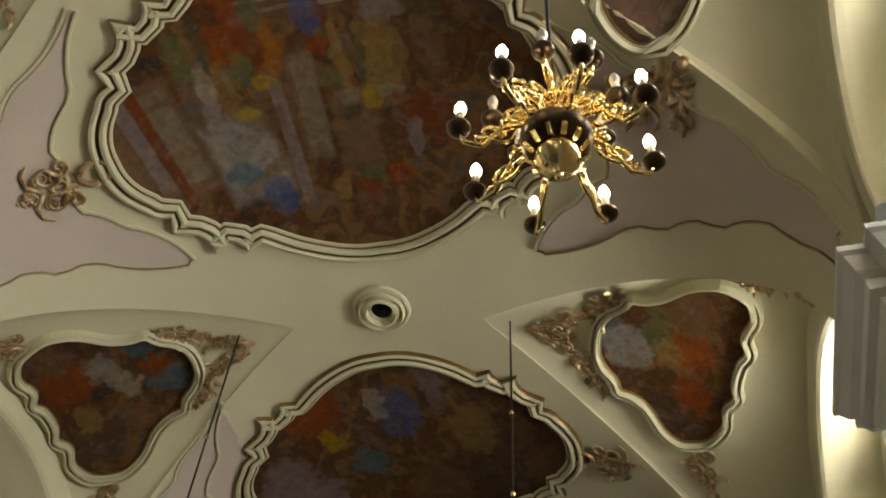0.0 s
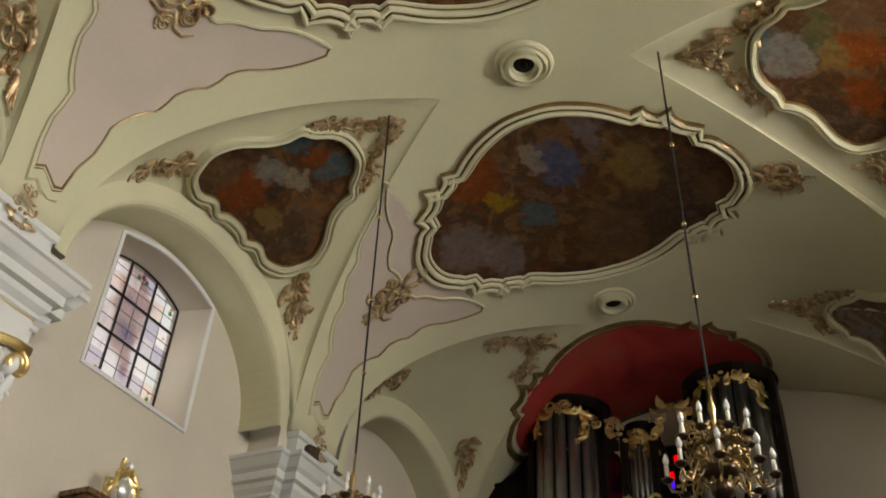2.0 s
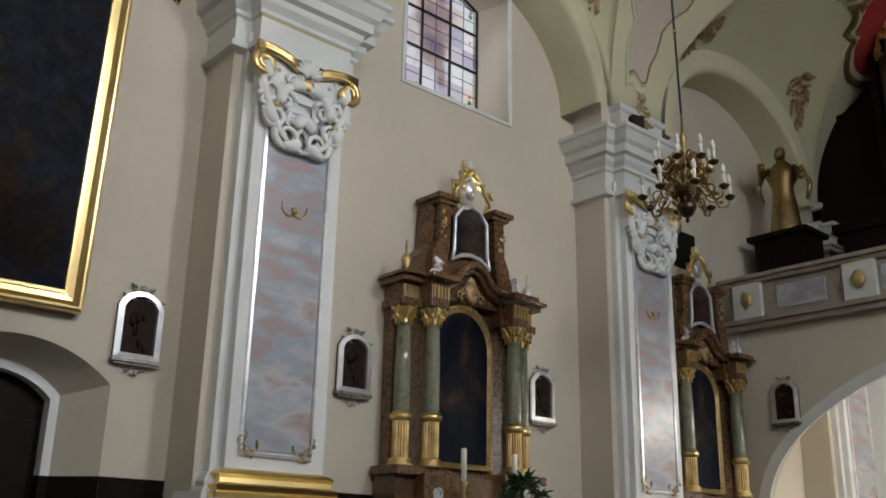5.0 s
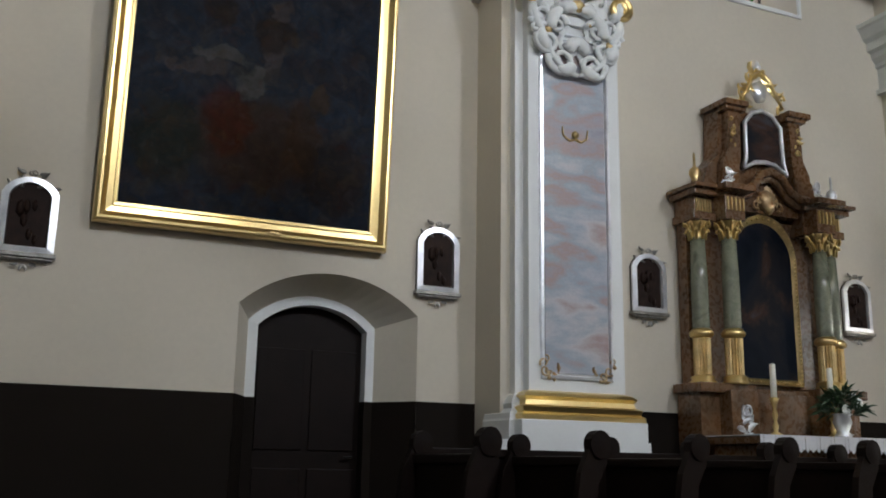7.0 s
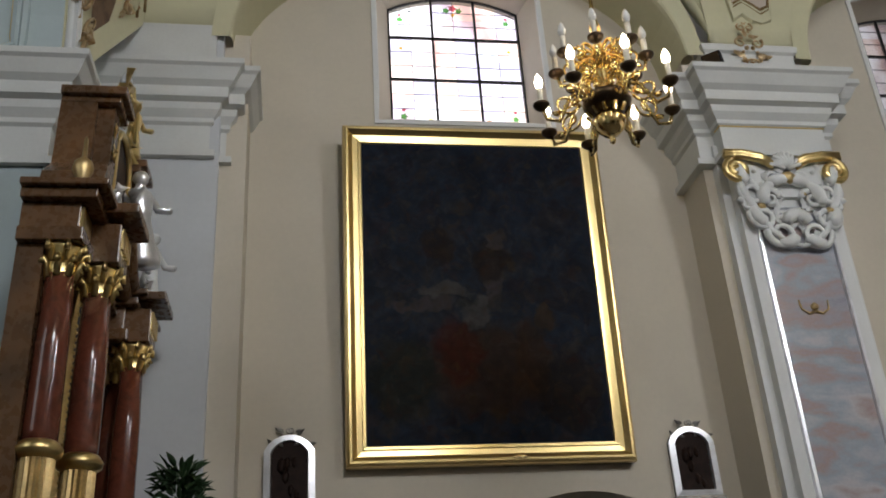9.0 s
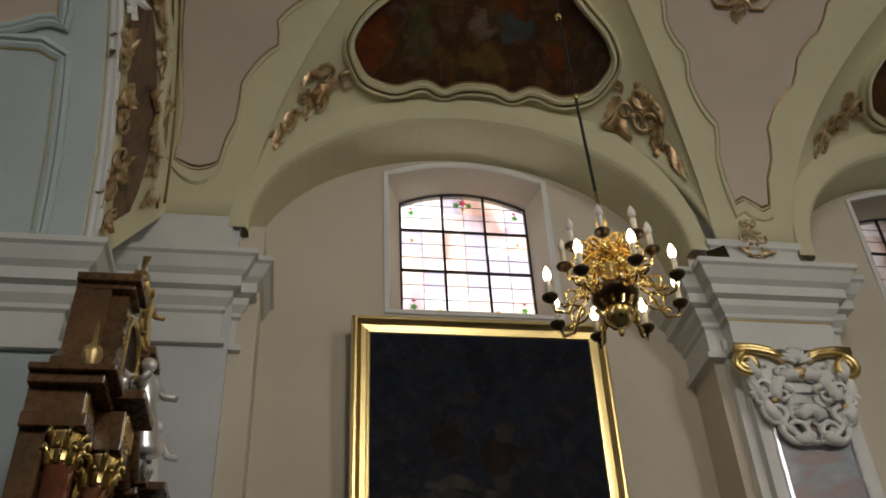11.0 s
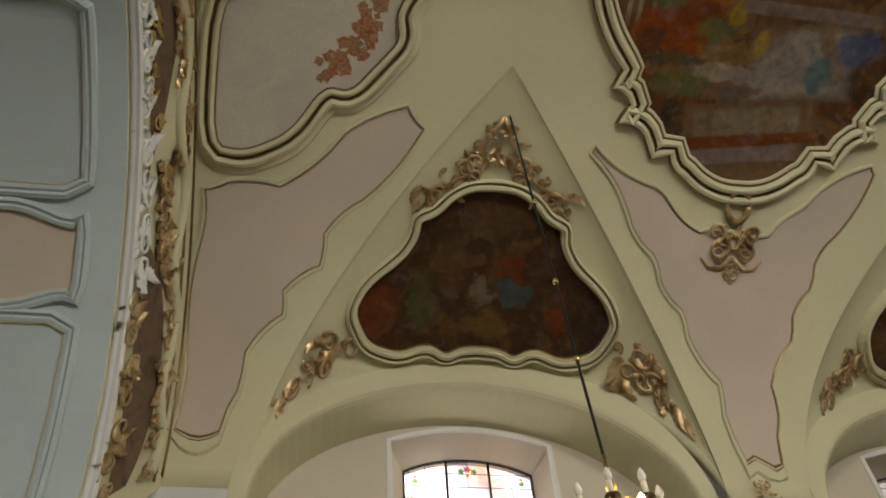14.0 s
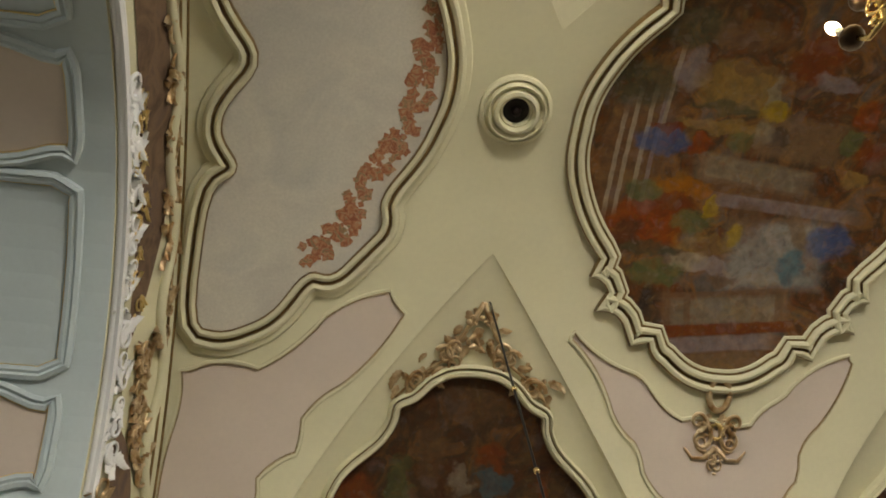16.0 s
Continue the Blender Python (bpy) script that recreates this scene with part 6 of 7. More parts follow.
al = altar(GREEN_MARBLE, "side_altar", "brown marbled side altar with green columns and gilded capitals")
al.matrix_world = pose(6.74, 7.49, 0.0) @ Matrix.Diagonal((0.94, 1, 1, 1))
copy_thing(al, pose(11.12, 7.49, 0.0))
al2 = altar(RED_MARBLE, "corner_altar", "brown marbled side altar with polished red columns and gilt capitals", True)
al2.matrix_world = Matrix.Translation((-1.5, 5.72, 0)) @ Matrix.Rotation(math.pi / 2, 4, "Z")


def figure(name, label, height, m, mat):
    """A carved figure as one plain mesh."""
    bm = bmesh.new()
    h = height
    lathe(bm, [(0.16 * h, 0), (0.17 * h, 0.06 * h), (0.13 * h, 0.3 * h), (0.10 * h, 0.5 * h), (0.13 * h, 0.66 * h), (0.12 * h, 0.76 * h), (0.05 * h, 0.83 * h), (0.045 * h, 0.86 * h)], 14, squash=(1, 0.75))
    blob(bm, (0, -0.01 * h, 0.92 * h), 0.075 * h, (0.9, 1, 1.1), 2)
    tube(bm, [(0.12 * h, 0, 0.75 * h), (0.2 * h, -0.06 * h, 0.62 * h), (0.22 * h, -0.18 * h, 0.58 * h)], 0.04 * h, 8)
    tube(bm, [(-0.12 * h, 0, 0.75 * h), (-0.2 * h, -0.04 * h, 0.68 * h), (-0.16 * h, -0.16 * h, 0.76 * h)], 0.04 * h, 8)
    for s in (1, -1):
        tube(bm, [(s * 0.06 * h, 0.06 * h, 0.6 * h), (s * 0.2 * h, 0.12 * h, 0.78 * h), (s * 0.26 * h, 0.13 * h, 0.6 * h), (s * 0.22 * h, 0.12 * h, 0.42 * h)], 0.045 * h, 6, lambda f: 1.3 - f)
    for v in bm.verts:
        v.co += Vector((noise.noise(v.co * 6 / h), noise.noise(v.co * 6 / h + Vector((5, 0, 0))), 0)) * 0.025 * h
    me = finish(name, bm, mat, True)
    ob = tagged(new(name, me), label, "statue")
    ob.matrix_world = m
    return ob


figure("putto_statue", "white carved putto seated on the altar cornice", 0.62, pose(-1.08, 6.5, 3.70, 0, 0, 60), WHITE)
figure("angel_statue", "white and gilded carved angel leaning on the altar cornice", 0.7, pose(-1.05, 6.1, 3.86, 0, -12, 60), SILVER)
figure("gilded_angel_statue", "gilded carved angel on top of the altar", 0.5, pose(-1.2, 6.02, 4.66, 0, 0, 70), GOLD)

# small wall box
wb = base("wall_box", Matrix(), "small white sensor box on the wall", "sensor")
part("case", boxes(((-0.60, 7.46, 3.36), (-0.54, 7.5, 3.45)), bevel=0.006), WHITE, wb)


# ---- chandeliers ----
BULB_ON = glow("lit_bulb_glass", (1.0, 0.84, 0.60), 22.0)
BULB_OFF = material("clear_bulb_glass", (0.75, 0.75, 0.73), 0.12, var=0.03, bump=0.0, spec=0.8)
CANDLE = material("ivory_candle_tube", (0.78, 0.74, 0.64), 0.5, var=0.05)
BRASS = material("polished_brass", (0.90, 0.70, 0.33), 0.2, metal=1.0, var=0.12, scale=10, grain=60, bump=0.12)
# brass with its colour dimmed, for the unlit chandeliers and the gallery angel
DIM_BRASS = material("dim_brass", (0.34, 0.24, 0.11), 0.3, metal=1.0, var=0.2, scale=10, grain=50, bump=0.1)
DARKBRASS = material("dark_bronze", (0.10, 0.07, 0.045), 0.3, metal=0.9, var=0.2, bump=0.1)


def chandelier(lit):
    """Hangs with its lowest point at the origin."""
    th = base("chandelier", Matrix(), "lit brass chandelier with two tiers of candle bulbs" if lit else "unlit brass chandelier with two tiers of candle bulbs", "chandelier", "nave chandeliers")
    # unlit chandeliers take the dimmed copy of the brass
    metal = BRASS if lit else DIM_BRASS
    part("stem", lathe(bmesh.new(), [(0.015, 0.30), (0.05, 0.33), (0.03, 0.40), (0.06, 0.47), (0.025, 0.55), (0.045, 0.66), (0.02, 0.74), (0.035, 0.84), (0.015, 0.92), (0.012, 1.1)], 14), metal, th, smooth=True)
    part("pendant_ball", lathe(bmesh.new(), [(0.002, 0.0), (0.014, 0.01), (0.02, 0.03), (0.012, 0.05), (0.05, 0.07), (0.085, 0.11), (0.095, 0.15), (0.08, 0.20), (0.05, 0.23)], 18), DARKBRASS if not lit else BRASS, th, smooth=True)
    part("bowl", lathe(bmesh.new(), [(0.05, 0.22), (0.12, 0.24), (0.145, 0.28), (0.15, 0.31), (0.10, 0.33), (0.05, 0.33)], 20), DARKBRASS, th, smooth=True)
    bm = bmesh.new()
    for k in range(12):
        a = k * math.pi / 6
        tube(bm, [(0.10 * math.cos(a), 0.10 * math.sin(a), 0.18), (0.13 * math.cos(a), 0.13 * math.sin(a), 0.22)], 0.012, 5)
    tagged(part("gadroon_band", bm, BRASS, th), kind="stuff")
    for tier, (n, r, z0, zp, turn) in enumerate(((8, 0.40, 0.34, 0.25, 0.0), (8, 0.27, 0.55, 0.56, 0.39))):
        arm_me = cand_me = pan_me = bulb_me = orn_me = None
        for k in range(n):
            a = turn + 2 * math.pi * k / n
            if arm_me is None:
                bm = bmesh.new()
                tube(bm, [(0.03, 0, z0), (r * 0.3, 0, z0 + 0.04), (r * 0.55, 0, z0 - 0.02), (r * 0.75, 0, zp - 0.10), (r * 0.93, 0, zp - 0.09), (r, 0, zp)], 0.012, 6)
                tube(bm, [(x, 0, z) for x, z in spiral(r * 0.62, zp + 0.02, 0.075, math.pi, 1.4, 1, 18)], 0.009, 5)
                tube(bm, [(x, 0, z) for x, z in spiral(r * 0.35, z0 + 0.10, 0.07, 0, 1.3, -1, 18)], 0.012, 5)
                arm_me = finish("arm", bm, metal, True)
                bm = bmesh.new()
                for c, s in (((r * 0.5, 0, z0 + 0.05), 0.03), ((r * 0.78, 0, zp - 0.05), 0.025), ((r * 0.25, 0, z0 + 0.02), 0.035)):
                    blob(bm, c, s, (1.2, 0.6, 1), 1, 0.6)
                orn_me = finish("leaf", bm, metal, True)
                pan_me = finish("drip_pan", lathe(bmesh.new(), [(0.012, -0.03), (0.03, -0.02), (0.048, 0.0), (0.05, 0.012), (0.02, 0.008), (0.02, 0.03), (0.012, 0.03)], 14, (r, 0, zp)), DARKBRASS, True)
                cand_me = finish("candle", lathe(bmesh.new(), [(0.017, 0.01), (0.017, 0.12), (0.008, 0.125)], 10, (r, 0, zp)), CANDLE, True)
                bulb_me = finish("bulb", lathe(bmesh.new(), [(0.010, 0.12), (0.024, 0.15), (0.025, 0.17), (0.015, 0.205), (0.001, 0.23)], 10, (r, 0, zp)), BULB_ON if lit and tier == 0 else BULB_OFF, True)
            arm = new("arm", arm_me)
            arm.parent, arm.rotation_euler = th, (0, 0, a)
            for nm, me in (("drip_pan", pan_me), ("candle", cand_me), ("bulb", bulb_me), ("leaf", orn_me)):
                o = new(nm, me)
                o.parent = arm
    return th


def rope(name, top, bottom):
    th = base(name, Matrix(), "dark suspension rod with small brass knots from the vault", "rod", "chandelier rods")
    part("cord", tube(bmesh.new(), [top, bottom], 0.011, 6), IRON, th)
    t, b = Vector(top), Vector(bottom)
    for f in (0.35, 0.6, 0.8):
        part("knot", blob(bmesh.new(), t + (b - t) * f, 0.026, (1, 1, 1.2), 2), BRASS, th, smooth=True)


R1Y = 0.18
ch_on, ch_off = chandelier(True), chandelier(False)
ch_on.matrix_world = pose(1.78, 4.45, 3.88)
copy_thing(ch_on, pose(1.96, R1Y, 4.07, 0, 0, 22))
ch_off.matrix_world = pose(7.12, 4.68, 3.93)
copy_thing(ch_off, pose(6.95, 1.24, 3.93, 0, 0, 12))
rope("chandelier_rod", (1.68, 4.42, vault_z(1.68, 4.42)), (1.78, 4.45, 4.98))
rope("chandelier_rod", (1.96, R1Y, vault_z(1.96, R1Y)), (1.96, R1Y, 5.17))
rope("chandelier_rod", (6.78, 4.55, vault_z(6.78, 4.55)), (7.12, 4.68, 5.03))
rope("chandelier_rod", (7.17, 1.34, vault_z(7.17, 1.34)), (6.95, 1.24, 5.03))
for x, y in ((1.78, 4.45), (1.96, R1Y)):
    d = bpy.data.lights.new("chandelier_bulbs", "POINT")
    d.energy, d.color, d.shadow_soft_size = CHANDELIER, (1.0, 0.74, 0.42), 0.3
    new("chandelier_bulbs", d).location = (x, y, 4.75)


# ---- organ gallery ----
GALLERY = ramp_material("brownish_marbled_plaster", [(0.0, (0.27, 0.23, 0.185)), (0.5, (0.33, 0.285, 0.235)), (1.0, (0.22, 0.17, 0.135))], 3.0, 0.5, 1.2)
gal = base("organ_gallery", Matrix(), "stone-coloured organ gallery with panelled parapet over a wide arch", "gallery")
bm = bmesh.new()
yc, half = 2.85, 4.3
arch = [(yc + half * math.cos(math.pi * k / 36), 1.6 + 2.2 * math.sin(math.pi * k / 36)) for k in range(37)]
prism(bm, [(7.5, 0.0), (7.5, 4.2), (yc + half, 4.2), (yc + half, 0.0)], "x", 12.18, 12.55)
prism(bm, [(yc - half, 0.0), (yc - half, 4.2), (-1.8, 4.2), (-1.8, 0.0)], "x", 12.18, 12.55)
for p, q in zip(arch, arch[1:]):
    prism(bm, [p, q, (q[0], 4.2), (p[0], 4.2)], "x", 12.18, 12.55)
part("front_wall", bm, CREAM, gal)
bm = bmesh.new()
band(bm, [Vector(p) for p in arch], [(0.0, 0.0), (0.0, 0.03), (-0.16, 0.03), (-0.16, 0.0)], lambda y, z, h: (12.18 - h, y, z), closed=False)
part("arch_trim", bm, WHITE, gal)
part("floor_slab", boxes(((12.2, -2.3, 3.95), (X1, 7.5, 4.15))), CREAM, gal)
part("ledge", boxes(((12.02, -2.3, 4.12), (12.6, 7.45, 4.20)), ((11.96, -1.8, 4.20), (12.6, 7.45, 4.27)), bevel=0.012), GALLERY, gal)
part("parapet", boxes(((12.08, -2.3, 4.27), (12.3, 7.45, 4.78))), GALLERY, gal)
part("rail", boxes(((12.0, -2.3, 4.78), (12.38, 7.45, 4.84)), ((11.95, -1.8, 4.84), (12.42, 7.45, 4.90)), bevel=0.012), GALLERY, gal)
for y in (7.0, 5.35, 4.1, 1.6, 0.35, -0.9):
    p = part("parapet_pilaster", boxes(((12.0, y - 0.22, 4.27), (12.1, y + 0.22, 4.78)), bevel=0.01), STONE, gal)
    bm = bmesh.new()
    blob(bm, (11.98, y, 4.54), 0.09, (0.4, 1, 1.5), 2, 0.5)
    part("gilt_mask", bm, OLDGOLD, p, smooth=True)
for y in (6.2, 4.72, 0.97, -0.3):
    part("parapet_panel", boxes(((12.06, y - 0.36, 4.36), (12.09, y + 0.36, 4.69)), bevel=0.01), MARBLE, gal)
part("central_bay", lathe(bmesh.new(), [(0.62, 4.12), (0.66, 4.2), (0.6, 4.27), (0.6, 4.78), (0.66, 4.82), (0.68, 4.9), (0.5, 4.9)], 28, (12.2, 2.85, 0), (0.7, 1.5)), GALLERY, gal)
crest = base("gallery_crest", Matrix(), "gilded double coat of arms on the gallery front", "ornament")
for s in (1, -1):
    bm = bmesh.new()
    blob(bm, (11.72, 2.85 + s * 0.16, 4.55), 0.17, (0.3, 0.9, 1.3), 2, 0.2)
    part("shield", bm, GOLD, crest, smooth=True)
bm = bmesh.new()
rocaille(bm, lambda u, v, h: (11.72 - h, 2.85 + u, v), [(0.0, 4.25), (0.3, 4.35), (0.36, 4.6), (0.2, 4.85), (0.0, 4.95)], lambda f: 0.06, 20, 0.08, rng, True)
part("scroll_frame", bm, GOLD, crest, smooth=True)
for y, h in ((3.55, 0.5), (2.1, 0.5)):
    figure("putto_statue", "white and gilded putto on the gallery front", 0.5, pose(11.75, y, 4.25, 0, 0, -90), STUCCO_GILT)
under = part("gallery_vault", boxes(((12.56, -1.6, 3.86), (X1, 7.4, 3.94))), WHITE)
tagged(under, "white underside of the gallery, brightly lit", "ceiling", kind="structure")
# fill lights added to brighten the gallery underside, no known source
for y, z in ((3.9, 3.2), (1.8, 3.2)):
    d = bpy.data.lights.new("gallery_fill_light", "POINT")
    d.energy, d.color, d.shadow_soft_size = 130, (1.0, 0.93, 0.84), 0.15
    new("gallery_fill_light", d).location = (13.6, y, z)
# pendant shapes added where the fill lights hang
for y in (3.9, 1.8):
    pl = base("pendant_lamp", Matrix(), "small brass pendant added under the gallery for the fill light", "lamp")
    part("cord", tube(bmesh.new(), [(13.6, y, 3.9), (13.6, y, 3.45)], 0.008, 5), IRON, pl)
    part("shade", lathe(bmesh.new(), [(0.02, 3.5), (0.1, 3.44), (0.14, 3.36), (0.13, 3.35), (0.02, 3.48)], 14, (13.6, y, 0)), BRASS, pl, smooth=True)
back = part("vestibule_wall", boxes(((X1 - 0.1, -1.6, 0), (X1, 7.4, 3.9))), WHITE)
tagged(back, "white lit wall under the gallery", "wall", kind="structure")

# ---- organ ----
PIPE = material("tin_pipe", (0.34, 0.34, 0.33), 0.3, metal=0.9, var=0.12, scale=5, bump=0.05)
org = base("pipe_organ", Matrix(), "dark baroque organ case with tin pipes and gilded carving", "organ")
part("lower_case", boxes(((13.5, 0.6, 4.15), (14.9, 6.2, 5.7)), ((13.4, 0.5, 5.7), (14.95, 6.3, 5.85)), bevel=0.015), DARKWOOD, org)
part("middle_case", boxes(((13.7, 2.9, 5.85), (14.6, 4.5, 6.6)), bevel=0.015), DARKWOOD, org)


def tower(y, r, z0, z1):
    t = part("tower", lathe(bmesh.new(), [(0.15, z0 - 0.9), (r * 0.6, z0 - 0.7), (r * 0.75, z0 - 0.35), (r * 1.05, z0 - 0.12), (r * 1.1, z0), (r * 0.98, z0 + 0.04)], 24, (14.2, y, 0)), DARKWOOD, org)
    part("back_case", boxes(((14.2, y - r * 1.05, z0), (14.9, y + r * 1.05, z1))), DARKWOOD, t)
    for s in (1, -1):
        part("side_post", boxes(((13.95, y + s * r * 1.02 - 0.06, z0), (14.3, y + s * r * 1.02 + 0.06, z1 + 0.05)), bevel=0.01), DARKWOOD, t)
    for k in range(7):
        a = math.pi * (0.5 + (k + 0.5) / 7)
        px, py = 14.2 + r * 0.8 * math.cos(a), y + r * 0.8 * math.sin(a)
        top = z1 - 0.25 + 0.2 * math.sin(math.pi * (k + 0.5) / 7)
        part("pipe", lathe(bmesh.new(), [(0.02, z0 + 0.04), (r * 0.155, z0 + 0.4), (r * 0.16, z0 + 0.46), (r * 0.16, top)], 14, (px, py, 0)), PIPE, t, smooth=True)
    part("cornice", lathe(bmesh.new(), [(r * 0.98, z1 - 0.02), (r * 1.1, z1 + 0.05), (r * 1.18, z1 + 0.12), (r * 0.5, z1 + 0.14)], 24, (14.2, y, 0)), DARKWOOD, t)
    bm = bmesh.new()
    rocaille(bm, lambda u, v, h: (14.2 - math.sqrt(max(0.01, r * r - u * u)) - h, y + u, v), [(0.0, z1 - 0.05), (r * 0.5, z1 - 0.15), (r * 0.85, z1 - 0.42)], lambda f: 0.09, 22, 0.075, rng, True)
    part("gilt_carving", bm, GOLD, t, smooth=True)
    bm = bmesh.new()
    rocaille(bm, lambda u, v, h: (14.2 - r * 0.9 - h, y + u, v), [(0.0, z0 - 0.65), (0.1, z0 - 0.45), (0.0, z0 - 0.28)], lambda f: 0.08, 10, 0.06, rng, True)
    part("gilt_mask", bm, GOLD, t, smooth=True)
    return t


tower(4.98, 0.62, 6.55, 8.95)
tower(2.2, 0.66, 6.7, 8.95)
tower(3.74, 0.24, 7.0, 8.45)
for k in range(9):
    y = 3.1 + 0.15 * k
    part("pipe", lathe(bmesh.new(), [(0.01, 5.9), (0.055, 6.05), (0.055, 6.5 + 0.12 * abs(k - 4) / 4)], 10, (13.66, y, 0)), DARKBRASS, org, smooth=True)
for (y, z, n) in ((3.7, 6.75, 20), (3.1, 8.3, 12), (4.35, 8.3, 12), (3.7, 6.3, 12)):
    bm = bmesh.new()
    rocaille(bm, lambda u, v, h, y=y, z=z: (13.75 - h, y + u, z + v), [(0.0, 0.3), (0.25, 0.15), (0.4, -0.15)], lambda f: 0.12, n, 0.09, rng, True)
    part("gilt_crest", bm, OLDGOLD, org, smooth=True)
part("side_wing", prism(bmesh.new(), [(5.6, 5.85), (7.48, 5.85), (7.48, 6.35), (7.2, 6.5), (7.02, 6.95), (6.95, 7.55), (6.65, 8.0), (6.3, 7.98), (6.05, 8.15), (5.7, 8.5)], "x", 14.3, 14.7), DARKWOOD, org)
bm = bmesh.new()
tube(bm, [(14.27, 7.46, 6.38), (14.27, 7.2, 6.5), (14.27, 7.02, 6.95), (14.27, 6.95, 7.55), (14.27, 6.65, 8.0), (14.27, 6.3, 7.98), (14.27, 6.05, 8.15), (14.27, 5.72, 8.48)], 0.035, 6)
part("wing_moulding", bm, DARKWOOD, org, smooth=True)
sp = base("statue_plinth", Matrix(), "dark wooden plinth for the gallery angel", "plinth")
part("block", boxes(((12.7, 6.4, 4.15), (13.3, 7.2, 5.62)), ((12.62, 6.32, 5.62), (13.35, 7.28, 5.7)), bevel=0.012), DARKWOOD, sp)
figure("angel_statue", "dark gilded angel playing beside the organ", 1.45, pose(12.95, 6.78, 5.7, 0, 0, -70), DIM_BRASS)

# ---- benches ----
def bench_end():
    out = [(-0.24, 0.0), (0.2, 0.0), (0.2, 0.5), (0.1, 0.62), (0.12, 0.85), (0.2, 0.98)] + [(0.14 + 0.09 * math.cos(a), 1.09 + 0.085 * math.sin(a)) for a in [math.radians(q) for q in (-40, 0, 40, 80, 120, 160, 200)]] + [(-0.02, 0.92), (-0.06, 0.7), (-0.22, 0.55)]
    bm = prism(bmesh.new(), out, "y", -0.03, 0.03)
    return bm


pw = base("church_bench", Matrix(), "dark-stained wooden church bench with scrolled carved ends", "bench", "benches of the nave")
for y in (6.3, 5.25):
    e = part("bench_end", bench_end(), DARKWOOD, pw)
    e.location = (0, y, 0)
    k = part("end_scroll", lathe(bmesh.new(), [(0.02, -0.05), (0.085, -0.045), (0.085, 0.045), (0.02, 0.05)], 16), DARKWOOD, e, smooth=False)
    k.matrix_local = Matrix.Translation((0.14, 0, 1.09)) @ Matrix.Rotation(math.pi / 2, 4, "X")
part("seat", boxes(((-0.24, 5.25, 0.42), (0.12, 6.3, 0.46)), bevel=0.006), DARKWOOD, pw)
part("backrest", boxes(((0.09, 5.25, 0.06), (0.12, 6.3, 0.98)), bevel=0.006), DARKWOOD, pw)
part("top_rail", boxes(((0.06, 5.25, 0.96), (0.16, 6.3, 1.02)), bevel=0.012), DARKWOOD, pw)
part("kneeler", boxes(((0.35, 5.3, 0.12), (0.55, 6.25, 0.18)), bevel=0.01), DARKWOOD, pw)
pw.matrix_world = pose(2.5, 0, 0) @ Matrix.Diagonal((0.9, 1, 1.05, 1))
for k in range(1, 11):
    copy_thing(pw, pose(2.5 + 0.78 * k, 0, 0))

# low wooden partition between the benches and the wall passage
pp = base("bench_partition", Matrix(), "dark wooden partition with a moulded rail beside the benches", "partition")
part("panel", boxes(((2.62, 6.36, 0), (10.6, 6.40, 1.06))), DARKWOOD, pp)
part("top_rail", boxes(((2.58, 6.33, 1.06), (10.62, 6.43, 1.12)), bevel=0.012), DARKWOOD, pp)
for k in range(11):
    part("stile", boxes(((2.66 + 0.75 * k, 6.345, 0.0), (2.76 + 0.75 * k, 6.362, 1.06))), DARKWOOD, pp)

# ---- altar table, candles, flowers ----
CLOTH = material("white_altar_linen", (0.78, 0.78, 0.80), 0.8, var=0.05, grain=90, bump=0.3)
WAX = material("white_wax", (0.80, 0.77, 0.68), 0.5, var=0.04)
LEAFM = material("dark_green_leaf", (0.022, 0.05, 0.018), 0.5, var=0.3, scale=12, rand=0.4)
PETALW, PETALR = material("white_petal", (0.75, 0.76, 0.74), 0.6), material("red_petal", (0.42, 0.03, 0.03), 0.5)


def altar_table(m, w, label):
    th = base("altar_table", m, label, "altar table", "altar tables")
    part("body", boxes(((-w, -0.30, 0), (w, 0.30, 1.22)), bevel=0.01), BROWN, th)
    part("mensa", boxes(((-w - 0.06, -0.36, 1.22), (w + 0.06, 0.34, 1.29)), bevel=0.012), BROWN, th)
    part("gilt_strip", boxes(((-w + 0.05, -0.312, 1.02), (w - 0.05, -0.30, 1.06)), ((-w + 0.05, -0.312, 0.2), (w - 0.05, -0.30, 0.24))), GOLD, th)
    bm = bmesh.new()
    box(bm, (-w - 0.07, -0.365, 1.292), (w + 0.07, 0.345, 1.30))
    n = 60
    for k in range(n):
        x0, x1 = -w - 0.07 + (2 * w + 0.14) * k / n, -w - 0.07 + (2 * w + 0.14) * (k + 1) / n
        d = 0.11 + 0.02 * (k % 2)
        y = -0.372 - 0.006 * math.sin(k * 1.3)
        prism(bm, [(x0, 1.30), (x1, 1.30), (x1, 1.30 - d), ((x0 + x1) / 2, 1.285 - d), (x0, 1.30 - d)], "y", y, y + 0.004)
    part("lace_cloth", bm, CLOTH, th, "white linen cloth with lace edge")
    return th


altar_table(pose(6.72, 6.72, 0.0), 0.92, "brown wooden altar table with white lace cloth")


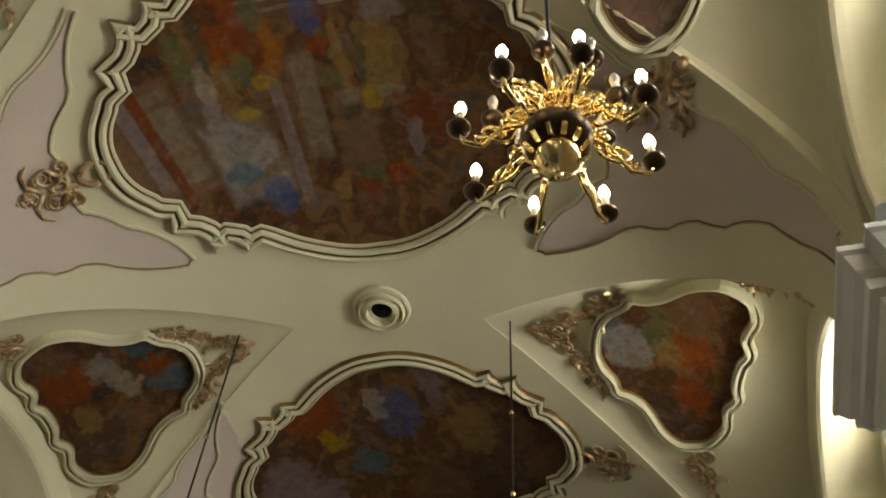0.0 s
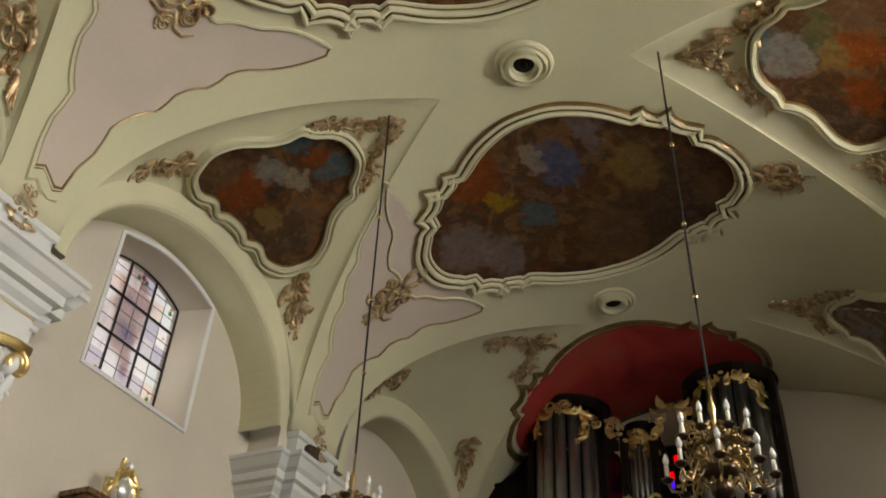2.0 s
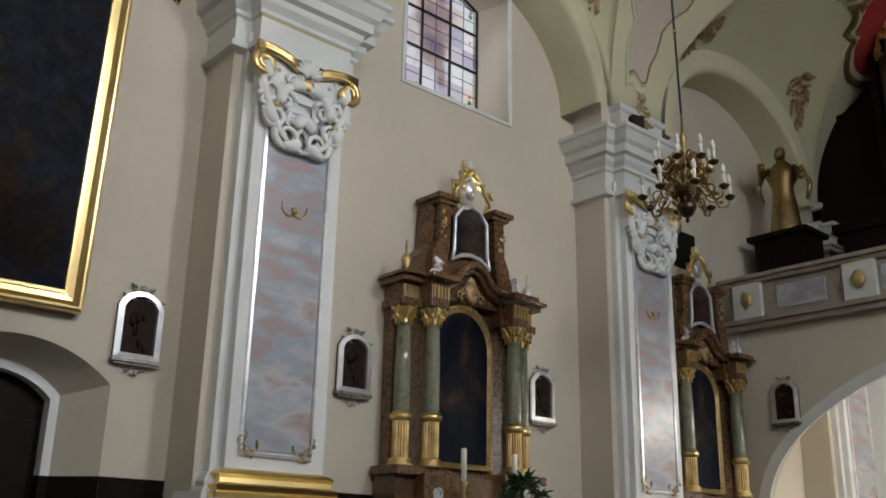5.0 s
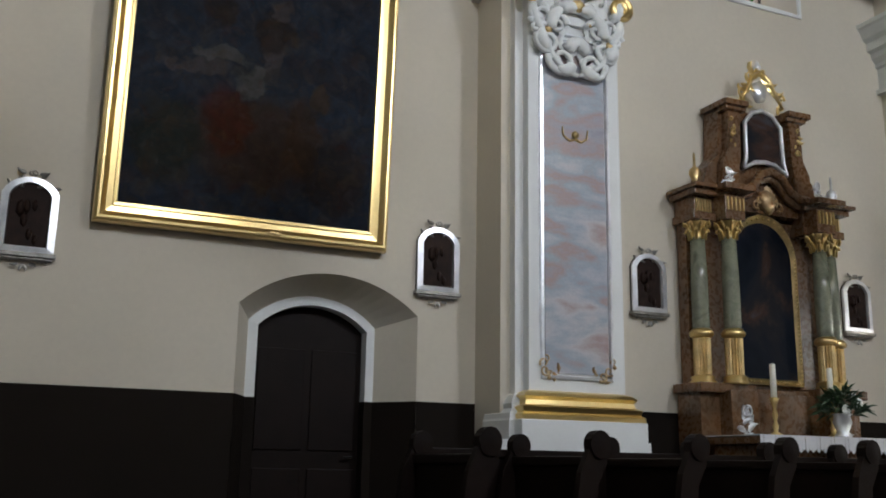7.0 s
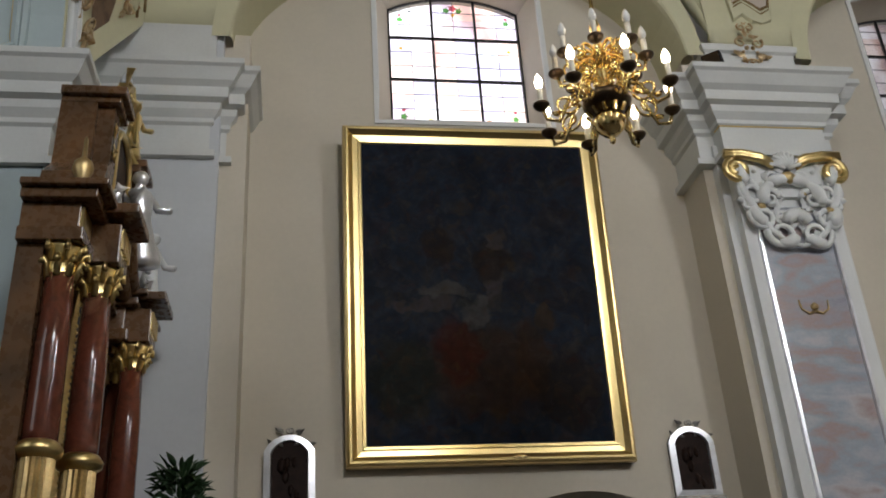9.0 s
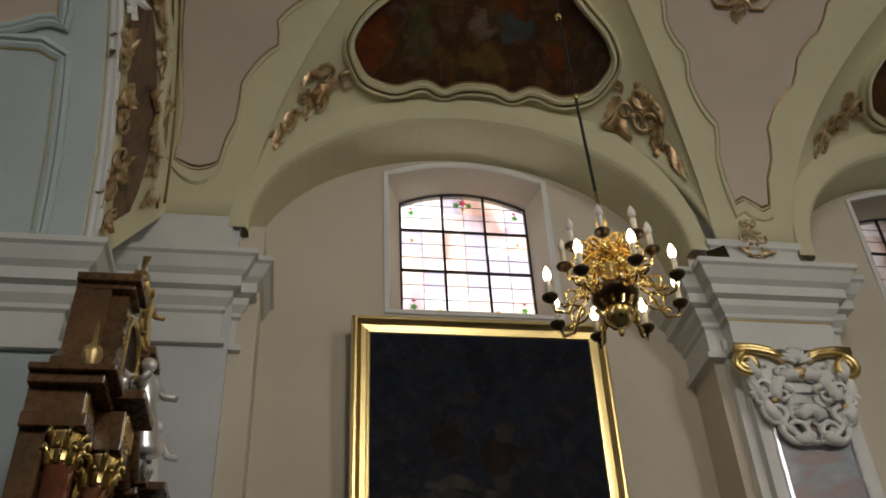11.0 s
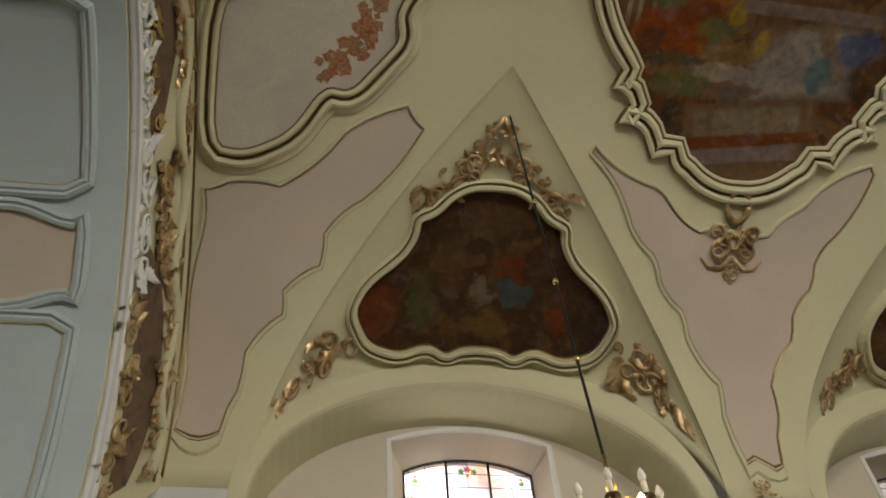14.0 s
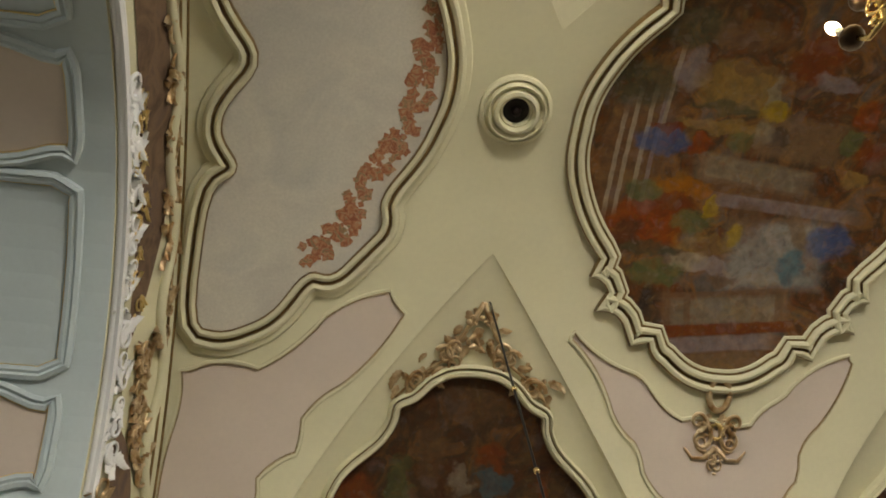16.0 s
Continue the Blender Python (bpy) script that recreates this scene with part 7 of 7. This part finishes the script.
def candlestick(x, y, z):
    th = base("candlestick", pose(x, y, z), "gilt baluster candlestick with a white candle", "candlestick", "altar candles")
    part("stick", lathe(bmesh.new(), [(0.06, 0), (0.06, 0.02), (0.02, 0.05), (0.03, 0.1), (0.015, 0.14), (0.028, 0.2), (0.015, 0.25), (0.03, 0.31), (0.045, 0.35), (0.02, 0.36)], 12), GOLD, th, smooth=True)
    part("wax_candle", lathe(bmesh.new(), [(0.028, 0.36), (0.028, 0.66), (0.01, 0.67)], 12), WAX, th, smooth=True)


candlestick(6.37, 6.85, 1.302)
candlestick(7.07, 6.85, 1.302)


def leaf_mesh():
    bm = bmesh.new()
    r = [(0, 0, 0), (0.022, 0.05, 0.008), (0.018, 0.1, 0.002), (0, 0.15, -0.02), (-0.018, 0.1, 0.002), (-0.022, 0.05, 0.008)]
    v = [bm.verts.new(p) for p in r] + [bm.verts.new((0, 0.07, -0.006))]
    for i in range(6):
        bm.faces.new((v[i], v[(i + 1) % 6], v[6]))
    return finish("leaf", bm, LEAFM)


LEAF = leaf_mesh()


def bouquet(x, y, z, height, spread, petals, label, rr):
    th = base("flower_arrangement", pose(x, y, z), label, "flowers")
    part("vase", lathe(bmesh.new(), [(0.07, 0), (0.075, 0.02), (0.05, 0.05), (0.085, 0.14), (0.07, 0.2), (0.09, 0.22), (0.05, 0.21)], 16), SILVER, th, smooth=True)
    for k in range(int(140 + 620 * height)):
        f = rr.random()
        a = rr.uniform(0, 2 * math.pi)
        rad = spread * math.sqrt(rr.random()) * (1.0 - 0.75 * f)
        p = new("leaf", LEAF)
        p.parent = th
        p.matrix_local = Matrix.Translation((rad * math.cos(a), rad * math.sin(a), 0.2 + height * f)) @ Euler((rr.uniform(-0.5, 1.2), rr.uniform(-0.6, 0.6), a - math.pi / 2)).to_matrix().to_4x4() @ Matrix.Scale(rr.uniform(0.45, 0.95), 4)
    for m, f, a, rad in petals:
        bm = bmesh.new()
        c = (spread * rad * math.cos(a), spread * rad * math.sin(a), 0.2 + height * f)
        for k in range(7):
            t = k * 0.9
            blob(bm, (c[0] + 0.025 * math.cos(t), c[1] - 0.01, c[2] + 0.025 * math.sin(t)), 0.028, (1, 0.5, 1), 1, 0.3)
        part("blossom", bm, m, th, smooth=True)


rr = random.Random(3)
bouquet(6.95, 6.62, 1.302, 0.22, 0.26, [(PETALW, 0.5, -1.2, 0.6), (PETALW, 0.8, -0.4, 0.4), (PETALW, 0.2, -2.2, 0.7)], "green and white flowers in a silver vase on the altar", rr)
# white covered table with flowers beside the corner altar
tb = base("covered_table", Matrix(), "narrow table covered with a plain white cloth", "table")
part("top", boxes(((-1.12, 5.35, 1.36), (-0.56, 5.85, 1.40)), bevel=0.01), CLOTH, tb)
bm = bmesh.new()
ring = [(-1.13, 5.34), (-0.75, 5.335), (-0.55, 5.34), (-0.55, 5.86), (-1.13, 5.86)]
loft(bm, [[(x + 0.012 * math.sin(9 * x + 7 * y), y, z) for x, y in ring] for z in (1.395, 0.7, 0.02)], cap=False)
part("hanging_cloth", bm, CLOTH, tb)
bracket = base("stone_bracket", Matrix(), "pale stone ledge with a moulded edge", "ledge")
part("slab", boxes(((-0.55, 5.45, 1.26), (-0.40, 5.85, 1.37)), ((-0.55, 5.5, 1.1), (-0.46, 5.8, 1.27)), bevel=0.015), STONE, bracket)
part("post", boxes(((-0.54, 5.55, 0.0), (-0.48, 5.75, 1.12))), STONE, bracket)
bouquet(-0.66, 5.55, 1.402, 0.72, 0.27, [(PETALR, 0.55, -1.2, 0.3), (PETALW, 0.12, -1.0, 0.5), (PETALR, 0.38, -0.6, 0.6), (PETALW, 0.42, -1.9, 0.55), (PETALR, 0.1, -0.5, 0.7), (PETALW, 0.25, -0.2, 0.6), (PETALR, 0.3, -2.0, 0.4)], "tall arrangement of greenery with red and white flowers", rr)

# ---- floodlights on the cornices ----
def floodlight(x, y, z, rz):
    th = base("floodlight", pose(x, y, z, 0, 0, rz), "small black floodlight standing on the cornice", "lamp", "cornice floodlights")
    part("housing", boxes(((-0.09, -0.05, 0.05), (0.09, 0.05, 0.22)), bevel=0.012), IRON, th)
    part("glass_front", boxes(((-0.075, -0.056, 0.065), (0.075, -0.05, 0.205))), DARKBRASS, th)
    part("bracket", boxes(((-0.1, -0.012, 0.0), (-0.09, 0.012, 0.14)), ((0.09, -0.012, 0.0), (0.1, 0.012, 0.14)), ((-0.1, -0.012, 0.0), (0.1, 0.012, 0.012))), IRON, th)


floodlight(3.78, 6.72, 6.14, -40)
floodlight(9.12, 6.66, 6.14, -20)
floodlight(4.86, 6.95, 6.14, 50)
tagged(part("wall_opening", boxes(((11.0, 7.46, 4.95), (11.5, 7.502, 5.5))), IRON), "dark square opening in the wall above the altar", "opening", kind="structure")
